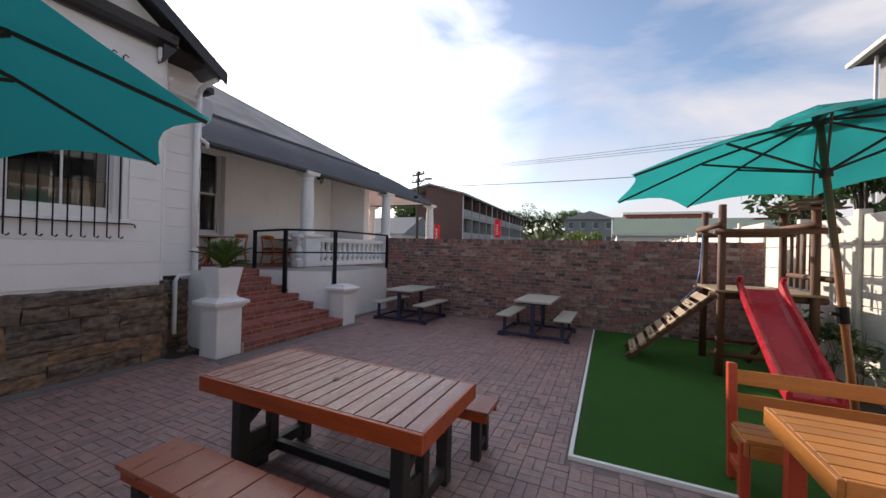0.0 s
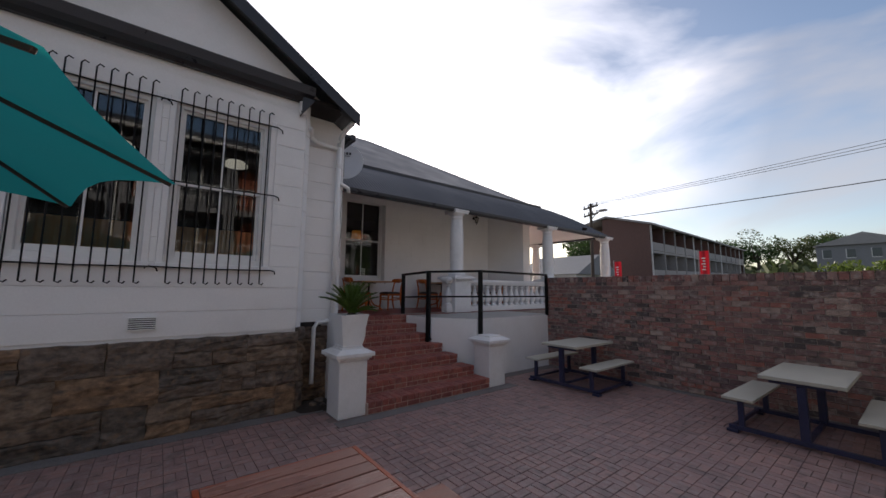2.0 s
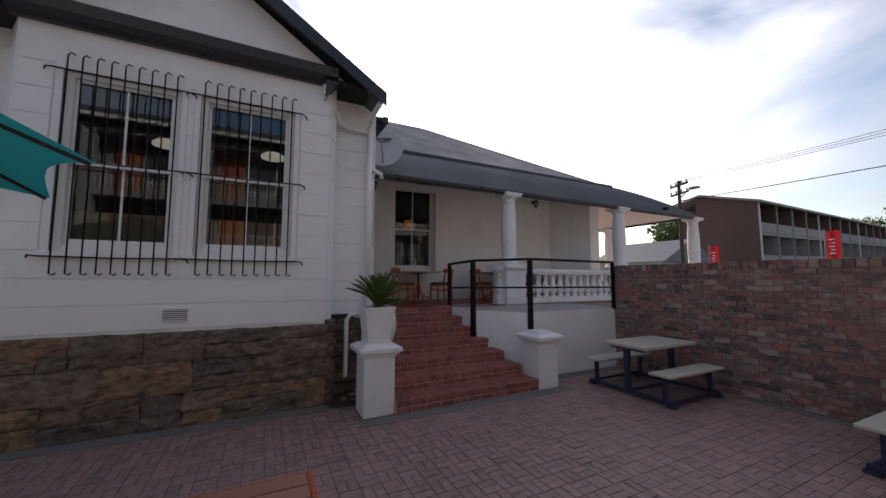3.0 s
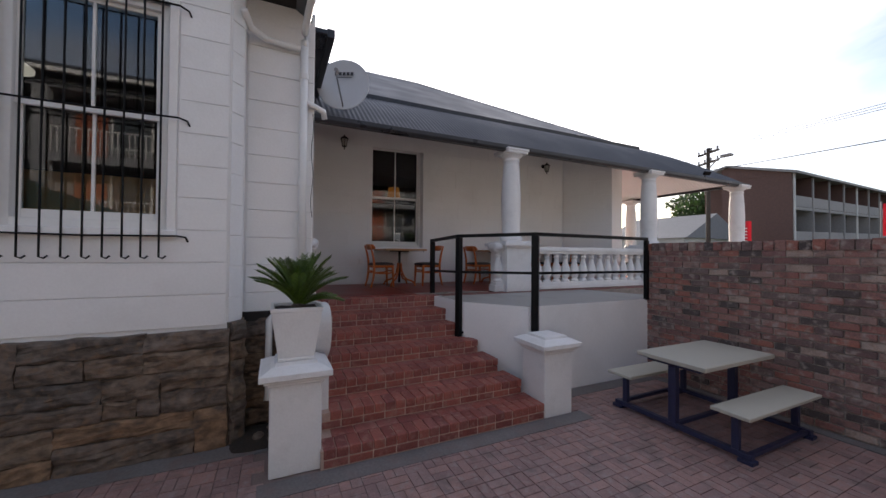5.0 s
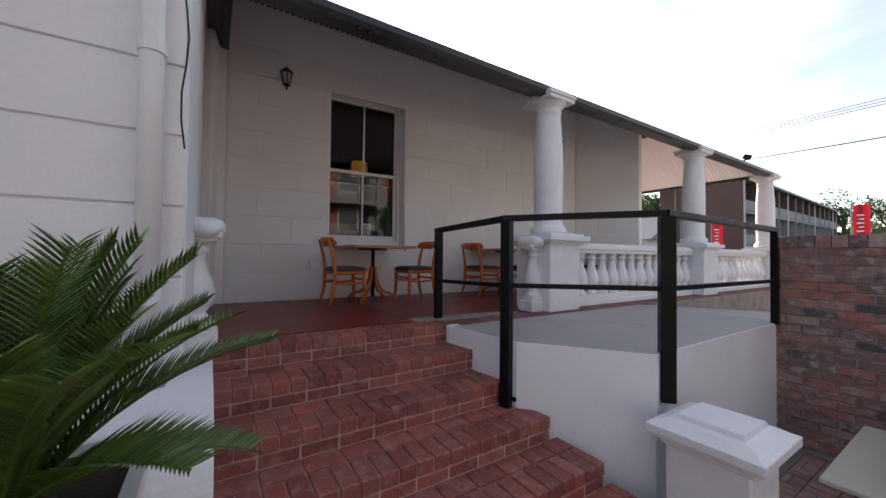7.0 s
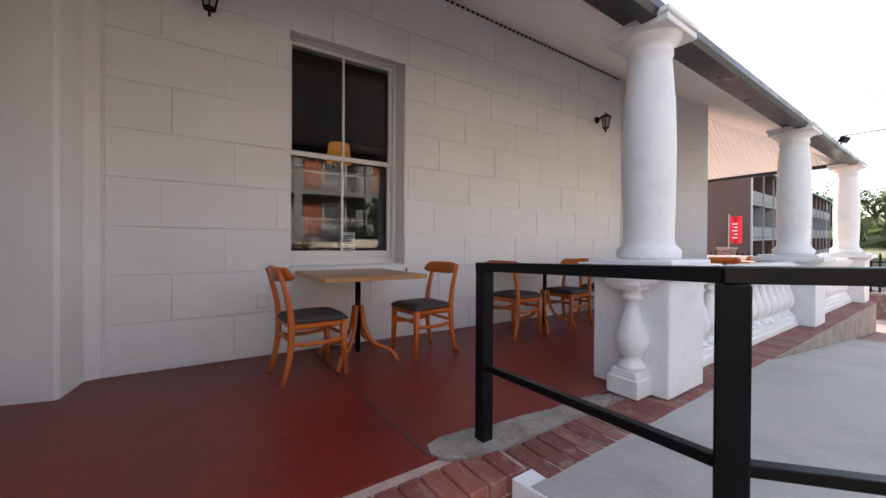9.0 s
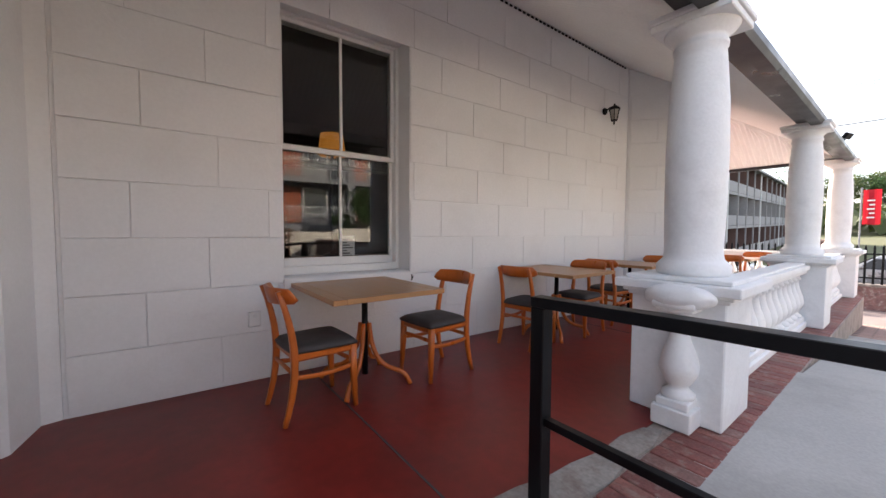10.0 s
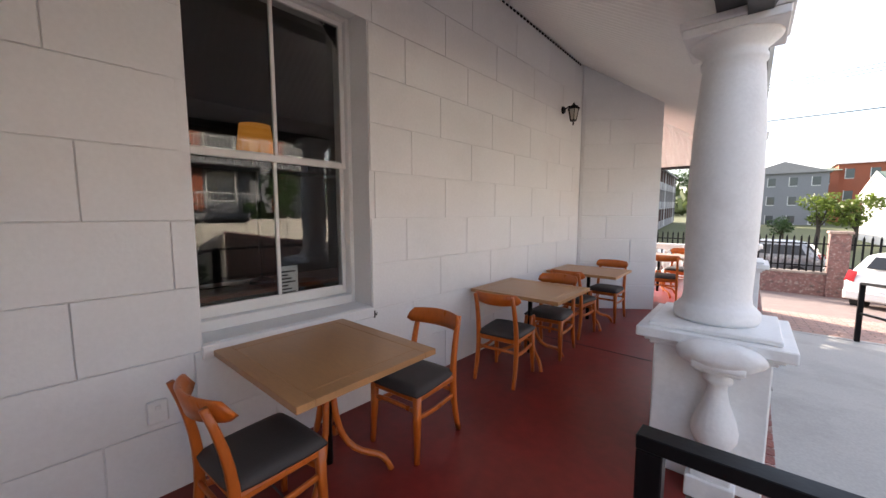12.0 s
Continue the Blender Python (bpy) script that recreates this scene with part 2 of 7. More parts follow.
ORANGEWOOD = material("orange_varnished_pine", (0.46, 0.17, 0.035), 0.38, vary=0.22, scale=3, grain=25, bump=0.1, stretch=(1, 7, 7), random_vary=0.14)
BROWNWOOD = material("red_brown_stained_pine", (0.27, 0.078, 0.042), 0.34, vary=0.3, scale=3, grain=25, bump=0.15, stretch=(7, 1, 7), random_vary=0.25)
# pinker than the bench wood: some sky sheen is put into the colour
SHEENSLATS = material("sky_sheen_pink_slats", (0.27, 0.115, 0.085), 0.30, vary=0.25, scale=3, grain=25, bump=0.15, stretch=(7, 1, 7), random_vary=0.12)
APRONWOOD = material("orange_stained_apron", (0.36, 0.06, 0.012), 0.4, vary=0.25, scale=3, grain=25, bump=0.1, stretch=(1, 7, 7), stain=(0.14, 0.03, 0.012), stain_amount=0.6, stain_scale=2)
DARKWOOD = material("black_stained_timber", (0.02, 0.018, 0.018), 0.55, vary=0.3, scale=5, grain=40, bump=0.2)
POSTWOOD = material("creosoted_poles", (0.10, 0.044, 0.022), 0.75, vary=0.35, scale=4, grain=30, bump=0.3, stretch=(6, 6, 1), random_vary=0.2)
PALEWOOD = material("weathered_slats", (0.30, 0.22, 0.14), 0.75, vary=0.25, scale=5, grain=40, bump=0.2, random_vary=0.15)
UMBWOOD = material("umbrella_timber", (0.20, 0.085, 0.035), 0.45, vary=0.2, scale=3, grain=30, bump=0.1, stretch=(6, 6, 1))
UMBRIB = material("umbrella_rib_timber", (0.045, 0.022, 0.015), 0.55, vary=0.2, scale=3, grain=30, bump=0.1)
CHAIRWOOD = material("honey_beech", (0.50, 0.118, 0.016), 0.3, vary=0.14, scale=5, grain=18, bump=0.02, stretch=(4, 4, 1), random_vary=0.08, gloss_vary=0.03)
TABLEWOOD = material("pale_oak_veneer", (0.42, 0.215, 0.09), 0.33, vary=0.1, scale=3, grain=18, bump=0.015, stretch=(1, 6, 1), random_vary=0.06, gloss_vary=0.03)
SEATGREY = material("dark_grey_vinyl", (0.05, 0.043, 0.041), 0.6, vary=0.14, scale=8, grain=120, bump=0.1, spec=0.3)
TERRAZZO = material("cream_terrazzo_slab", (0.46, 0.44, 0.375), 0.6, vary=0.1, scale=5, grain=150, bump=0.1)
REDPLASTIC = material("red_slide_plastic", (0.42, 0.018, 0.03), 0.28, vary=0.1, scale=4, grain=60, bump=0.04)
REDPAINT = material("red_bench_paint", (0.45, 0.06, 0.025), 0.4, vary=0.15, scale=4, grain=40, bump=0.08)
PRECAST = material("precast_concrete", (0.62, 0.58, 0.51), 0.85, vary=0.1, scale=3, grain=60, bump=0.2, stain=(0.42, 0.39, 0.34), stain_amount=0.4, stain_scale=2)
SOIL = material("dark_soil", (0.035, 0.026, 0.02), 0.95, vary=0.4, scale=8, grain=60, bump=0.7)
PALMLEAF = material("cycad_leaf", (0.085, 0.15, 0.024), 0.36, vary=0.3, scale=8, grain=60, bump=0.05, island=0.4, trans=0.15)
LEAF = material("tree_leaf", (0.05, 0.095, 0.028), 0.6, vary=0.3, scale=3, grain=30, bump=0.0, island=0.45, trans=0.25)
LEAF2 = material("dusty_leaf", (0.085, 0.11, 0.04), 0.6, vary=0.3, scale=3, grain=30, bump=0.0, island=0.45, trans=0.25)
LEAF3 = material("yellow_green_leaf", (0.15, 0.20, 0.035), 0.6, vary=0.3, scale=3, grain=30, bump=0.0, island=0.4, trans=0.3)
BARK = material("bark", (0.07, 0.055, 0.045), 0.9, vary=0.3, scale=6, grain=40, bump=0.6)
# near-black: the darkness of unlit rooms and gaps is put into this colour
UNLITDARK = material("unlit_dark", (0.022, 0.018, 0.017), 0.85, vary=0.2, scale=2, grain=30, bump=0.0)
CURTAIN = material("tan_timber_panel", (0.42, 0.25, 0.11), 0.7, vary=0.15, scale=3, grain=30, bump=0.1, stretch=(1, 8, 1))
PANE = glass_material("window_glass")
DISH = material("dish_enamel", (0.58, 0.59, 0.60), 0.4, vary=0.05, scale=4, grain=40, bump=0.03)
INK = material("dark_print", (0.05, 0.05, 0.055), 0.6, vary=0.1)
PAPER = material("white_card", (0.75, 0.75, 0.74), 0.7, vary=0.05)
PINK = material("red_banner_cloth", (0.52, 0.03, 0.05), 0.7, vary=0.1, trans=0.25)
BROWNBLOCK = palette_material("far_brown_brick", [(0.13, 0.075, 0.065), (0.145, 0.085, 0.072), (0.12, 0.07, 0.062)], spread=0.15, grain=6, bump=0.1)
FARCONC = material("far_pale_concrete", (0.30, 0.29, 0.29), 0.85, vary=0.12, scale=0.6, grain=6, bump=0.05)
FARDARK = material("far_shaded_recess", (0.075, 0.068, 0.065), 0.85, vary=0.2, scale=0.5, grain=5, bump=0.0)
FARGREY = material("far_grey_render", (0.22, 0.225, 0.24), 0.85, vary=0.1, scale=0.4, grain=5, bump=0.05)
FARRED = material("far_red_brick", (0.33, 0.10, 0.055), 0.85, vary=0.15, scale=0.5, grain=6, bump=0.05)
FARROOF = material("far_green_tile", (0.16, 0.21, 0.16), 0.8, vary=0.15, scale=0.6, grain=8, bump=0.1)
FARGLASS = material("far_window_glass", (0.06, 0.07, 0.08), 0.15, vary=0.2, scale=1, grain=5, bump=0.0)
FARWHITE = material("far_white_paint", (0.66, 0.66, 0.65), 0.7, vary=0.08, scale=0.6, grain=6, bump=0.02)
VERGE = material("dry_verge_grass", (0.10, 0.11, 0.045), 0.95, vary=0.35, scale=0.8, grain=20, bump=0.5, coords="World")
ASPHALT = material("asphalt", (0.055, 0.055, 0.057), 0.9, vary=0.25, scale=2, grain=60, bump=0.3, coords="World")
CARPARK = palette_material("car_park_pavers", [(0.46, 0.30, 0.26), (0.43, 0.27, 0.225), (0.49, 0.33, 0.28), (0.42, 0.28, 0.245)], spread=0.2, island=True)
CARWHITE = material("white_car_paint", (0.76, 0.76, 0.76), 0.2, vary=0.02, scale=3, grain=30, bump=0.0)
CARBLUE = material("blue_car_paint", (0.03, 0.10, 0.32), 0.2, vary=0.05, scale=3, grain=30, bump=0.0)
CARGREY = material("silver_car_paint", (0.36, 0.37, 0.38), 0.25, metal=0.4, vary=0.05, scale=3, grain=30, bump=0.0)
CARGLASS = material("tinted_car_glass", (0.02, 0.022, 0.025), 0.06, vary=0.1, bump=0.0)
RUBBER = material("black_rubber", (0.018, 0.018, 0.018), 0.8, vary=0.2)
CHROME = material("steel_bright", (0.55, 0.55, 0.56), 0.3, metal=0.9, vary=0.1, bump=0.02)
TAILRED = material("tail_lamp_lens", (0.45, 0.02, 0.02), 0.15, vary=0.1, bump=0.0)
ROPE = material("blue_rope", (0.12, 0.22, 0.42), 0.8, vary=0.2)
SHADE = glow_material("amber_lamp_shade", (0.62, 0.24, 0.04), 0.12)
LAMPOFF = material("frosted_lamp_glass", (0.45, 0.43, 0.38), 0.25, vary=0.1)
CEILLAMP = glow_material("round_ceiling_lamp", (0.9, 0.85, 0.7), 0.3)


# ---- shaping helpers ----
def part(name, bm, mat_, parent=None, label="", smooth=False, at=None):
    me = bpy.data.meshes.new(name)
    bm.normal_update()
    bm.to_mesh(me)
    bm.free()
    me.materials.append(mat_)
    if smooth:
        me.polygons.foreach_set("use_smooth", [True] * len(me.polygons))
    ob = new(name, me)
    if at is not None:
        ob.matrix_world = at
    if parent is not None:
        ob.parent = parent
    if label:
        ob["label"] = label
    return ob


def thing(name, label, category, m=None, group="", kind=""):
    ob = new(name)
    ob.empty_display_size = 0.1
    if m is not None:
        ob.matrix_world = m
    return tagged(ob, label, category, group, kind)


def structure(name, bm, mat_, label, category, smooth=False):
    return tagged(part(name, bm, mat_, None, "", smooth), label, category, "", "structure")


def box(bm, x0, x1, y0, y1, z0, z1, bev=0.0, m=None):
    vs = [bm.verts.new((x, y, z)) for x in (x0, x1) for y in (y0, y1) for z in (z0, z1)]
    fs = [bm.faces.new([vs[i] for i in f]) for f in ((0, 1, 3, 2), (4, 6, 7, 5), (0, 4, 5, 1), (2, 3, 7, 6), (0, 2, 6, 4), (1, 5, 7, 3))]
    if bev:
        es = list({e for f in fs for e in f.edges})
        r = bmesh.ops.bevel(bm, geom=es, offset=bev, segments=1, affect="EDGES")
        vs = list({v for f in r["faces"] for v in f.verts} | {v for v in vs if v.is_valid})
    if m is not None:
        bmesh.ops.transform(bm, matrix=m, verts=[v for v in vs if v.is_valid])
    return vs


def boxes(rows, bev=0.0):
    bm = bmesh.new()
    for r in rows:
        box(bm, *r, bev=bev)
    return bm


def cyl(bm, p, q, r, r2=None, n=12):
    p, q = Vector(p), Vector(q)
    d = q - p
    m = Matrix.Translation((p + q) / 2) @ d.to_track_quat("Z", "Y").to_matrix().to_4x4()
    bmesh.ops.create_cone(bm, cap_ends=True, segments=n, radius1=r, radius2=r if r2 is None else r2, depth=d.length, matrix=m)
    return bm


def lathe(bm, prof, n=20, c=(0, 0, 0), a0=0.0, a1=2 * math.pi):
    full = abs(a1 - a0 - 2 * math.pi) < 1e-6
    k = n if full else n + 1
    rings = [[bm.verts.new((c[0] + r * math.cos(a0 + (a1 - a0) * i / n), c[1] + r * math.sin(a0 + (a1 - a0) * i / n), c[2] + z)) for i in range(k)] for r, z in prof]
    for a, b in zip(rings, rings[1:]):
        for i in range(n):
            j = (i + 1) % k
            bm.faces.new((a[i], a[j], b[j], b[i]))
    bm.faces.new(rings[0][::-1])
    bm.faces.new(rings[-1])
    return bm


def tube(bm, pts, r, n=8, r1=None):
    pts = [Vector(p) for p in pts]
    rings = []
    for i, p in enumerate(pts):
        d = (pts[min(i + 1, len(pts) - 1)] - pts[max(i - 1, 0)]).normalized()
        ref = Vector((0, 0, 1)) if abs(d.z) < 0.95 else Vector((1, 0, 0))
        u = d.cross(ref).normalized()
        v = d.cross(u)
        rr = r if r1 is None else r + (r1 - r) * i / (len(pts) - 1)
        rings.append([bm.verts.new(p + rr * (math.cos(2 * math.pi * k / n) * u + math.sin(2 * math.pi * k / n) * v)) for k in range(n)])
    for a, b in zip(rings, rings[1:]):
        for k in range(n):
            bm.faces.new((a[k], a[(k + 1) % n], b[(k + 1) % n], b[k]))
    bm.faces.new(rings[0][::-1])
    bm.faces.new(rings[-1])
    return bm


def slab(bm, poly, off):
    """A flat polygon of 3D points, made thick along off."""
    off = Vector(off)
    a = [bm.verts.new(p) for p in poly]
    b = [bm.verts.new(Vector(p) + off) for p in poly]
    bm.faces.new(a[::-1])
    bm.faces.new(b)
    for i in range(len(a)):
        j = (i + 1) % len(a)
        bm.faces.new((a[i], a[j], b[j], b[i]))
    bmesh.ops.recalc_face_normals(bm, faces=bm.faces[:])
    return bm


def prism(bm, poly, z0, z1):
    return slab(bm, [(x, y, z0) for x, y in poly], (0, 0, z1 - z0))


def bezier(p0, p1, p2, p3, n=8):
    p0, p1, p2, p3 = (Vector(p) for p in (p0, p1, p2, p3))
    return [(1 - t) ** 3 * p0 + 3 * (1 - t) ** 2 * t * p1 + 3 * (1 - t) * t * t * p2 + t ** 3 * p3 for t in (i / n for i in range(n + 1))]


def chamfered_block(sx, sy, sz, c=0.004):
    """A shared mesh for a brick or block centred on its place, chamfered on the +y face side only where it shows."""
    bm = bmesh.new()
    box(bm, -sx / 2, sx / 2, -sy / 2, sy / 2, -sz / 2, sz / 2, bev=c)
    me = bpy.data.meshes.new("block")
    bm.normal_update()
    bm.to_mesh(me)
    bm.free()
    return me


block_cache = {}


def piece(name, size, mat_, parent, at, c=0.004):
    """One loose piece: an object of its own on a mesh shared with pieces of the same size."""
    key = (name, round(size[0], 3), round(size[1], 3), round(size[2], 3), mat_.name)
    if key not in block_cache:
        me = chamfered_block(*size, c=c)
        me.materials.append(mat_)
        block_cache[key] = me
    ob = new(name, block_cache[key])
    ob.parent = parent
    ob.matrix_local = at
    return ob


rng = random.Random(7)

# ---- the large structure ----
F = 1.168          # veranda floor
GX, WX = -5.085, -8.88   # gable wall face, veranda wall face
BY = 8.43          # garden wall face
# ground: one sheet to the horizon, low in the courtyard, higher beyond the garden wall
structure("ground", boxes([(-300, 300, -60, 8.5, -0.4, -0.06), ]), PAVEJOINT, "packed earth under the courtyard paving", "ground")


def beyond_z(y):
    return 0.8 if y < 12.5 else max(0.8 - 0.085 * (y - 12.5), 0.1)


bm = bmesh.new()
for x0, x1, ys in ((-400, 400, (8.9, 12.5, 15, 18, 20.8, 60, 140, 900)),):
    prev = None
    for y in ys:
        z = 0.06 if y < 12 else beyond_z(y) - 0.02
        if y > 60:
            z = 0.1 + (y - 60) * 0.03
        row = [bm.verts.new((x, y, z)) for x in (x0, -60, 0, 60, x1)]
        if prev:
            for i in range(4):
                bm.faces.new((prev[i], prev[i + 1], row[i + 1], row[i]))
        prev = row
structure("ground", bm, VERGE, "dry grass rising towards the hills", "ground")

# gable wing: front bay, set-back shoulders, side wall to the veranda
WIN1, WIN2 = (-0.2, 0.89), (1.10, 2.21)     # window openings along y
WZ0, WZ1 = 2.04, 4.10


def wall_with_holes(x0, x1, ya, yb, za, zb, holes):
    """Boxes of a wall along y with rectangular holes (y0, y1, z0, z1)."""
    rows, y = [], ya
    for h0, h1, hz0, hz1 in holes:
        rows += [(x0, x1, y, h0, za, zb), (x0, x1, h0, h1, za, hz0), (x0, x1, h0, h1, hz1, zb)]
        y = h1
    rows.append((x0, x1, y, yb, za, zb))
    return boxes(rows)


gable = structure("wall_gable", wall_with_holes(GX - 0.35, GX - 0.012, -0.6, 2.70, 1.06, 4.8, [(*WIN1, WZ0, WZ1), (*WIN2, WZ0, WZ1)]), WHITE, "white-painted blockwork gable wall above a stone plinth", "wall")
bm = bmesh.new()
slab(bm, [(GX - 0.012, -0.9, 4.7), (GX - 0.012, 2.95, 4.7), (GX - 0.012, 1.01, 6.0)], (-0.3, 0, 0))
structure("wall_gable_top", bm, WHITE, "smooth white plastered gable triangle under the roof", "wall")
# chamfered returns and shoulders
bm = bmesh.new()
prism(bm, [(GX - 0.012, 2.70), (-5.22, 2.80), (-5.5, 2.80), (-5.5, 3.5), (-7.7, 3.5), (-7.7, 3.29), (-8.66, 3.29), (-9.3, 3.29), (-9.3, 3.0), (-5.8, 3.0), (-5.8, 2.6), (GX - 0.35, 2.6)], 0.0, 4.62)
structure("wall_shoulder", bm, WHITE, "white-painted set-back corner of the gable wing", "wall")
bm = bmesh.new()
prism(bm, [(GX - 0.012, -0.6), (GX - 0.35, -0.5), (-5.8, -0.5), (-5.8, -1.6), (-5.5, -1.6), (-5.5, -0.83)], 0.0, 4.62)
structure("wall_shoulder_south", bm, WHITE, "white-painted set-back corner of the gable wing", "wall")
bm = boxes([(-5.8, -5.5, -9, -1.6, 0, 4.6), (-9.3, -5.8, -9.3, -9, 0, 4.6)])
structure("wall_wing_side", bm, WHITE, "white-painted side of the house wing", "wall")
# stone plinth cores
plinth = structure("stone_plinth", boxes([(GX - 0.3, -5.06, -0.6, 2.72, -0.1, 1.10)]), STONEJOINT, "rough dark sandstone plinth under the gable wall", "plinth")
plinth2 = structure("stone_plinth_return", boxes([(-5.6, -5.47, 2.80, 3.5, -0.1, 1.13)]), STONEJOINT, "dark damp sandstone plinth beside the stairs", "plinth")
bm = bmesh.new()
prism(bm, [(-5.06, 2.72), (-5.19, 2.82), (-5.50, 2.82), (-5.3, 2.6)], -0.1, 1.15)
structure("stone_plinth_chamfer", bm, STONEJOINT, "slanting stone corner of the plinth", "plinth")

# veranda wall with its window, the angled bay, the front
VW = (5.03, 6.215)     # opening along y
VZ0, VZ1 = 1.97, 4.27
vwall = structure("wall_veranda", wall_with_holes(WX - 0.50, WX - 0.012, 3.72, 10.32, 0.9, 5.04, [(*VW, VZ0, VZ1)]), WHITE, "white-painted blockwork veranda wall with shallow joints", "wall")
TURN_W = Matrix.Translation((WX, 5.5, 0)) @ pose(0, 0, 0, 0, 0, -2.3) @ Matrix.Translation((-WX, -5.5, 0))
vwall.matrix_world = TURN_W
for v in vwall.data.vertices:
    if v.co.z > 5.0:
        v.co.z = 3.805 + 0.598 * (-6.66 - (TURN_W @ v.co).x) + 0.03
bm = bmesh.new()
prism(bm, [(-8.962, 3.72), (-8.94, 3.63), (-8.62, 3.58), (-8.60, 3.555), (-8.655, 3.37), (-8.68, 3.288), (-9.35, 3.288), (-9.35, 3.72)], 0.9, 5.3)
structure("wall_corner", bm, WHITE, "white-painted pilaster at the inner corner of the veranda", "wall")
bm = prism(bmesh.new(), [(-8.67, 10.30), (-7.672, 11.0), (-8.1, 11.9), (-24, 11.9), (-24, 11.6), (-9.35, 11.0), (-9.35, 10.30)], 0.3, 5.1)
for v in bm.verts:
    if v.co.z > 4:
        v.co.z = min(5.2, 3.835 + 0.598 * min(-6.66 - v.co.x, 14.8 - v.co.y))
bay = structure("wall_bay", bm, WHITE, "white-painted angled bay at the end of the veranda", "wall")
# a closed house behind: back and far walls
structure("wall_back", boxes([(-24.3, -24, -9, 11.9, 0, 5.2), (-24, -9.3, -9.3, -9.0, 0, 5.2)]), WHITE, "plain rear walls of the house", "wall")

# floors
floor = structure("floor", prism(bmesh.new(), [(-9.15, 3.2), (-6.9, 3.2), (-6.9, 3.5), (-6.72, 3.5), (-6.72, 14.95), (-14.0, 14.95), (-14.0, 11.9), (-8.1, 11.9), (-7.672, 11.0), (-9.15, 10.9)], F - 0.1, F), REDFLOOR, "worn red-polished cement veranda floor", "floor")
structure("floor_joint", boxes([(-8.9, -6.75, 5.22, 5.232, F + 0.0005, F + 0.003), (-8.9, -6.75, 8.62, 8.632, F + 0.0005, F + 0.003)]), INK, "dark sawn joint in the red floor", "joint")
structure("floor_base", boxes([(-14, -6.75, 3.5, 14.9, 0.0, F - 0.1)]), CONCRETE, "foundation under the veranda", "floor")
# terrace in front of the veranda, level, then a ramp down to the car park
TERR = [(-6.42, 5.45), (-5.6, 5.57), (-4.84, 6.12), (-4.84, 8.43)]
bm = prism(bmesh.new(), [(-6.42, 5.45), (-5.6, 5.55), (-4.86, 6.1), (-4.86, 8.6), (-6.42, 8.6)], -0.05, F - 0.010)
structure("wall_terrace", bm, WHITE, "white-painted side of the raised terrace", "wall")
bm = prism(bmesh.new(), [(-6.335, 5.475), (-5.605, 5.565), (-4.875, 6.106), (-4.875, 8.6), (-6.335, 8.6)], F - 0.03, F - 0.006)
terrace = structure("terrace", bm, CONCRETE, "pale worn concrete terrace top", "terrace")
bm = bmesh.new()
slab(bm, [(-6.30, 8.6, F - 0.006), (-4.0, 8.6, F - 0.006), (-4.0, 12.5, 0.8), (-6.30, 12.5, 0.8)], (0, 0, -0.5))
structure("ramp", bm, CONCRETE, "pale concrete ramp down to the car park", "ramp")
# courtyard strips
structure("cement_strip", boxes([(-4.27, -4.06, 3.0, 6.4, -0.05, 0.003), (-4.84, -4.62, 6.32, 8.3, -0.05, 0.003), (-4.62, 3.7, 8.28, 8.42, -0.05, 0.005), (-5.04, -4.8, -3, 3.07, -0.05, 0.004)]), GREYSTRIP, "grey cement strip along the foot of the walls", "paving")
turf = structure("turf", boxes([(0.76, 3.95, 2.85, 8.40, -0.05, 0.022)]), GRASS, "green artificial turf laid over the paving", "turf")
structure("turf_edging", boxes([(0.715, 0.748, 2.81, 8.40, -0.05, 0.026), (0.748, 3.95, 2.81, 2.845, -0.05, 0.026)]), TRIM, "white edging strip round the turf", "edging")
structure("soil_bed", boxes([(3.6, 4.0, 3.0, 8.4, 0.0, 0.05)]), SOIL, "narrow planting bed along the boundary wall", "soil")

# roofs
EX, EZ = -6.60, 3.80


def corrugated(bm, p0, along, up, n_len, wave=0.076, amp=0.009, hip=None, bulge=0.0):
    """A corrugated sheet: waves run along 'along', ridges rise along 'up'; hip cuts it back along the row: (axis, sign, start, run)."""
    along, up = Vector(along), Vector(up)
    nrm = along.cross(up).normalized()
    L = along.length
    k = int(L / (wave / 4))
    rows = []
    for s in range(n_len + 1):
        pts = [Vector(p0) + along * (i / k) + up * (s / n_len) + nrm * amp * math.sin(2 * math.pi * (i / k) * L / wave) + Vector((0, 0, bulge * math.sin(math.pi * s / n_len))) for i in range(k + 1)]
        if hip:
            ax, sg, start, run = hip
            lim = start - sg * run * s / n_len
            for p in pts:
                p[ax] = min(p[ax], lim) if sg > 0 else max(p[ax], lim)
        rows.append([bm.verts.new(p) for p in pts])
    for a, b in zip(rows, rows[1:]):
        for i in range(k):
            bm.faces.new((a[i], a[i + 1], b[i + 1], b[i]))


bm = bmesh.new()
corrugated(bm, (EX + 0.03, 3.42, EZ + 0.045), (0, 11.48, 0), (-2.55, 0, 1.50), 8, hip=(1, 1, 14.9, 2.55), bulge=0.14)
structure("roof_veranda", bm, ROOF, "dark grey corrugated veranda roof", "roof", True)
bm = bmesh.new()
corrugated(bm, (EX - 0.06, 3.45, EZ + 0.005), (0, 11.4, 0), (-2.5, 0, 1.495), 6, hip=(1, 1, 14.82, 2.5), bulge=0.02)
structure("ceiling", bm, CEIL, "white-painted corrugated underside of the veranda roof", "ceiling", True)
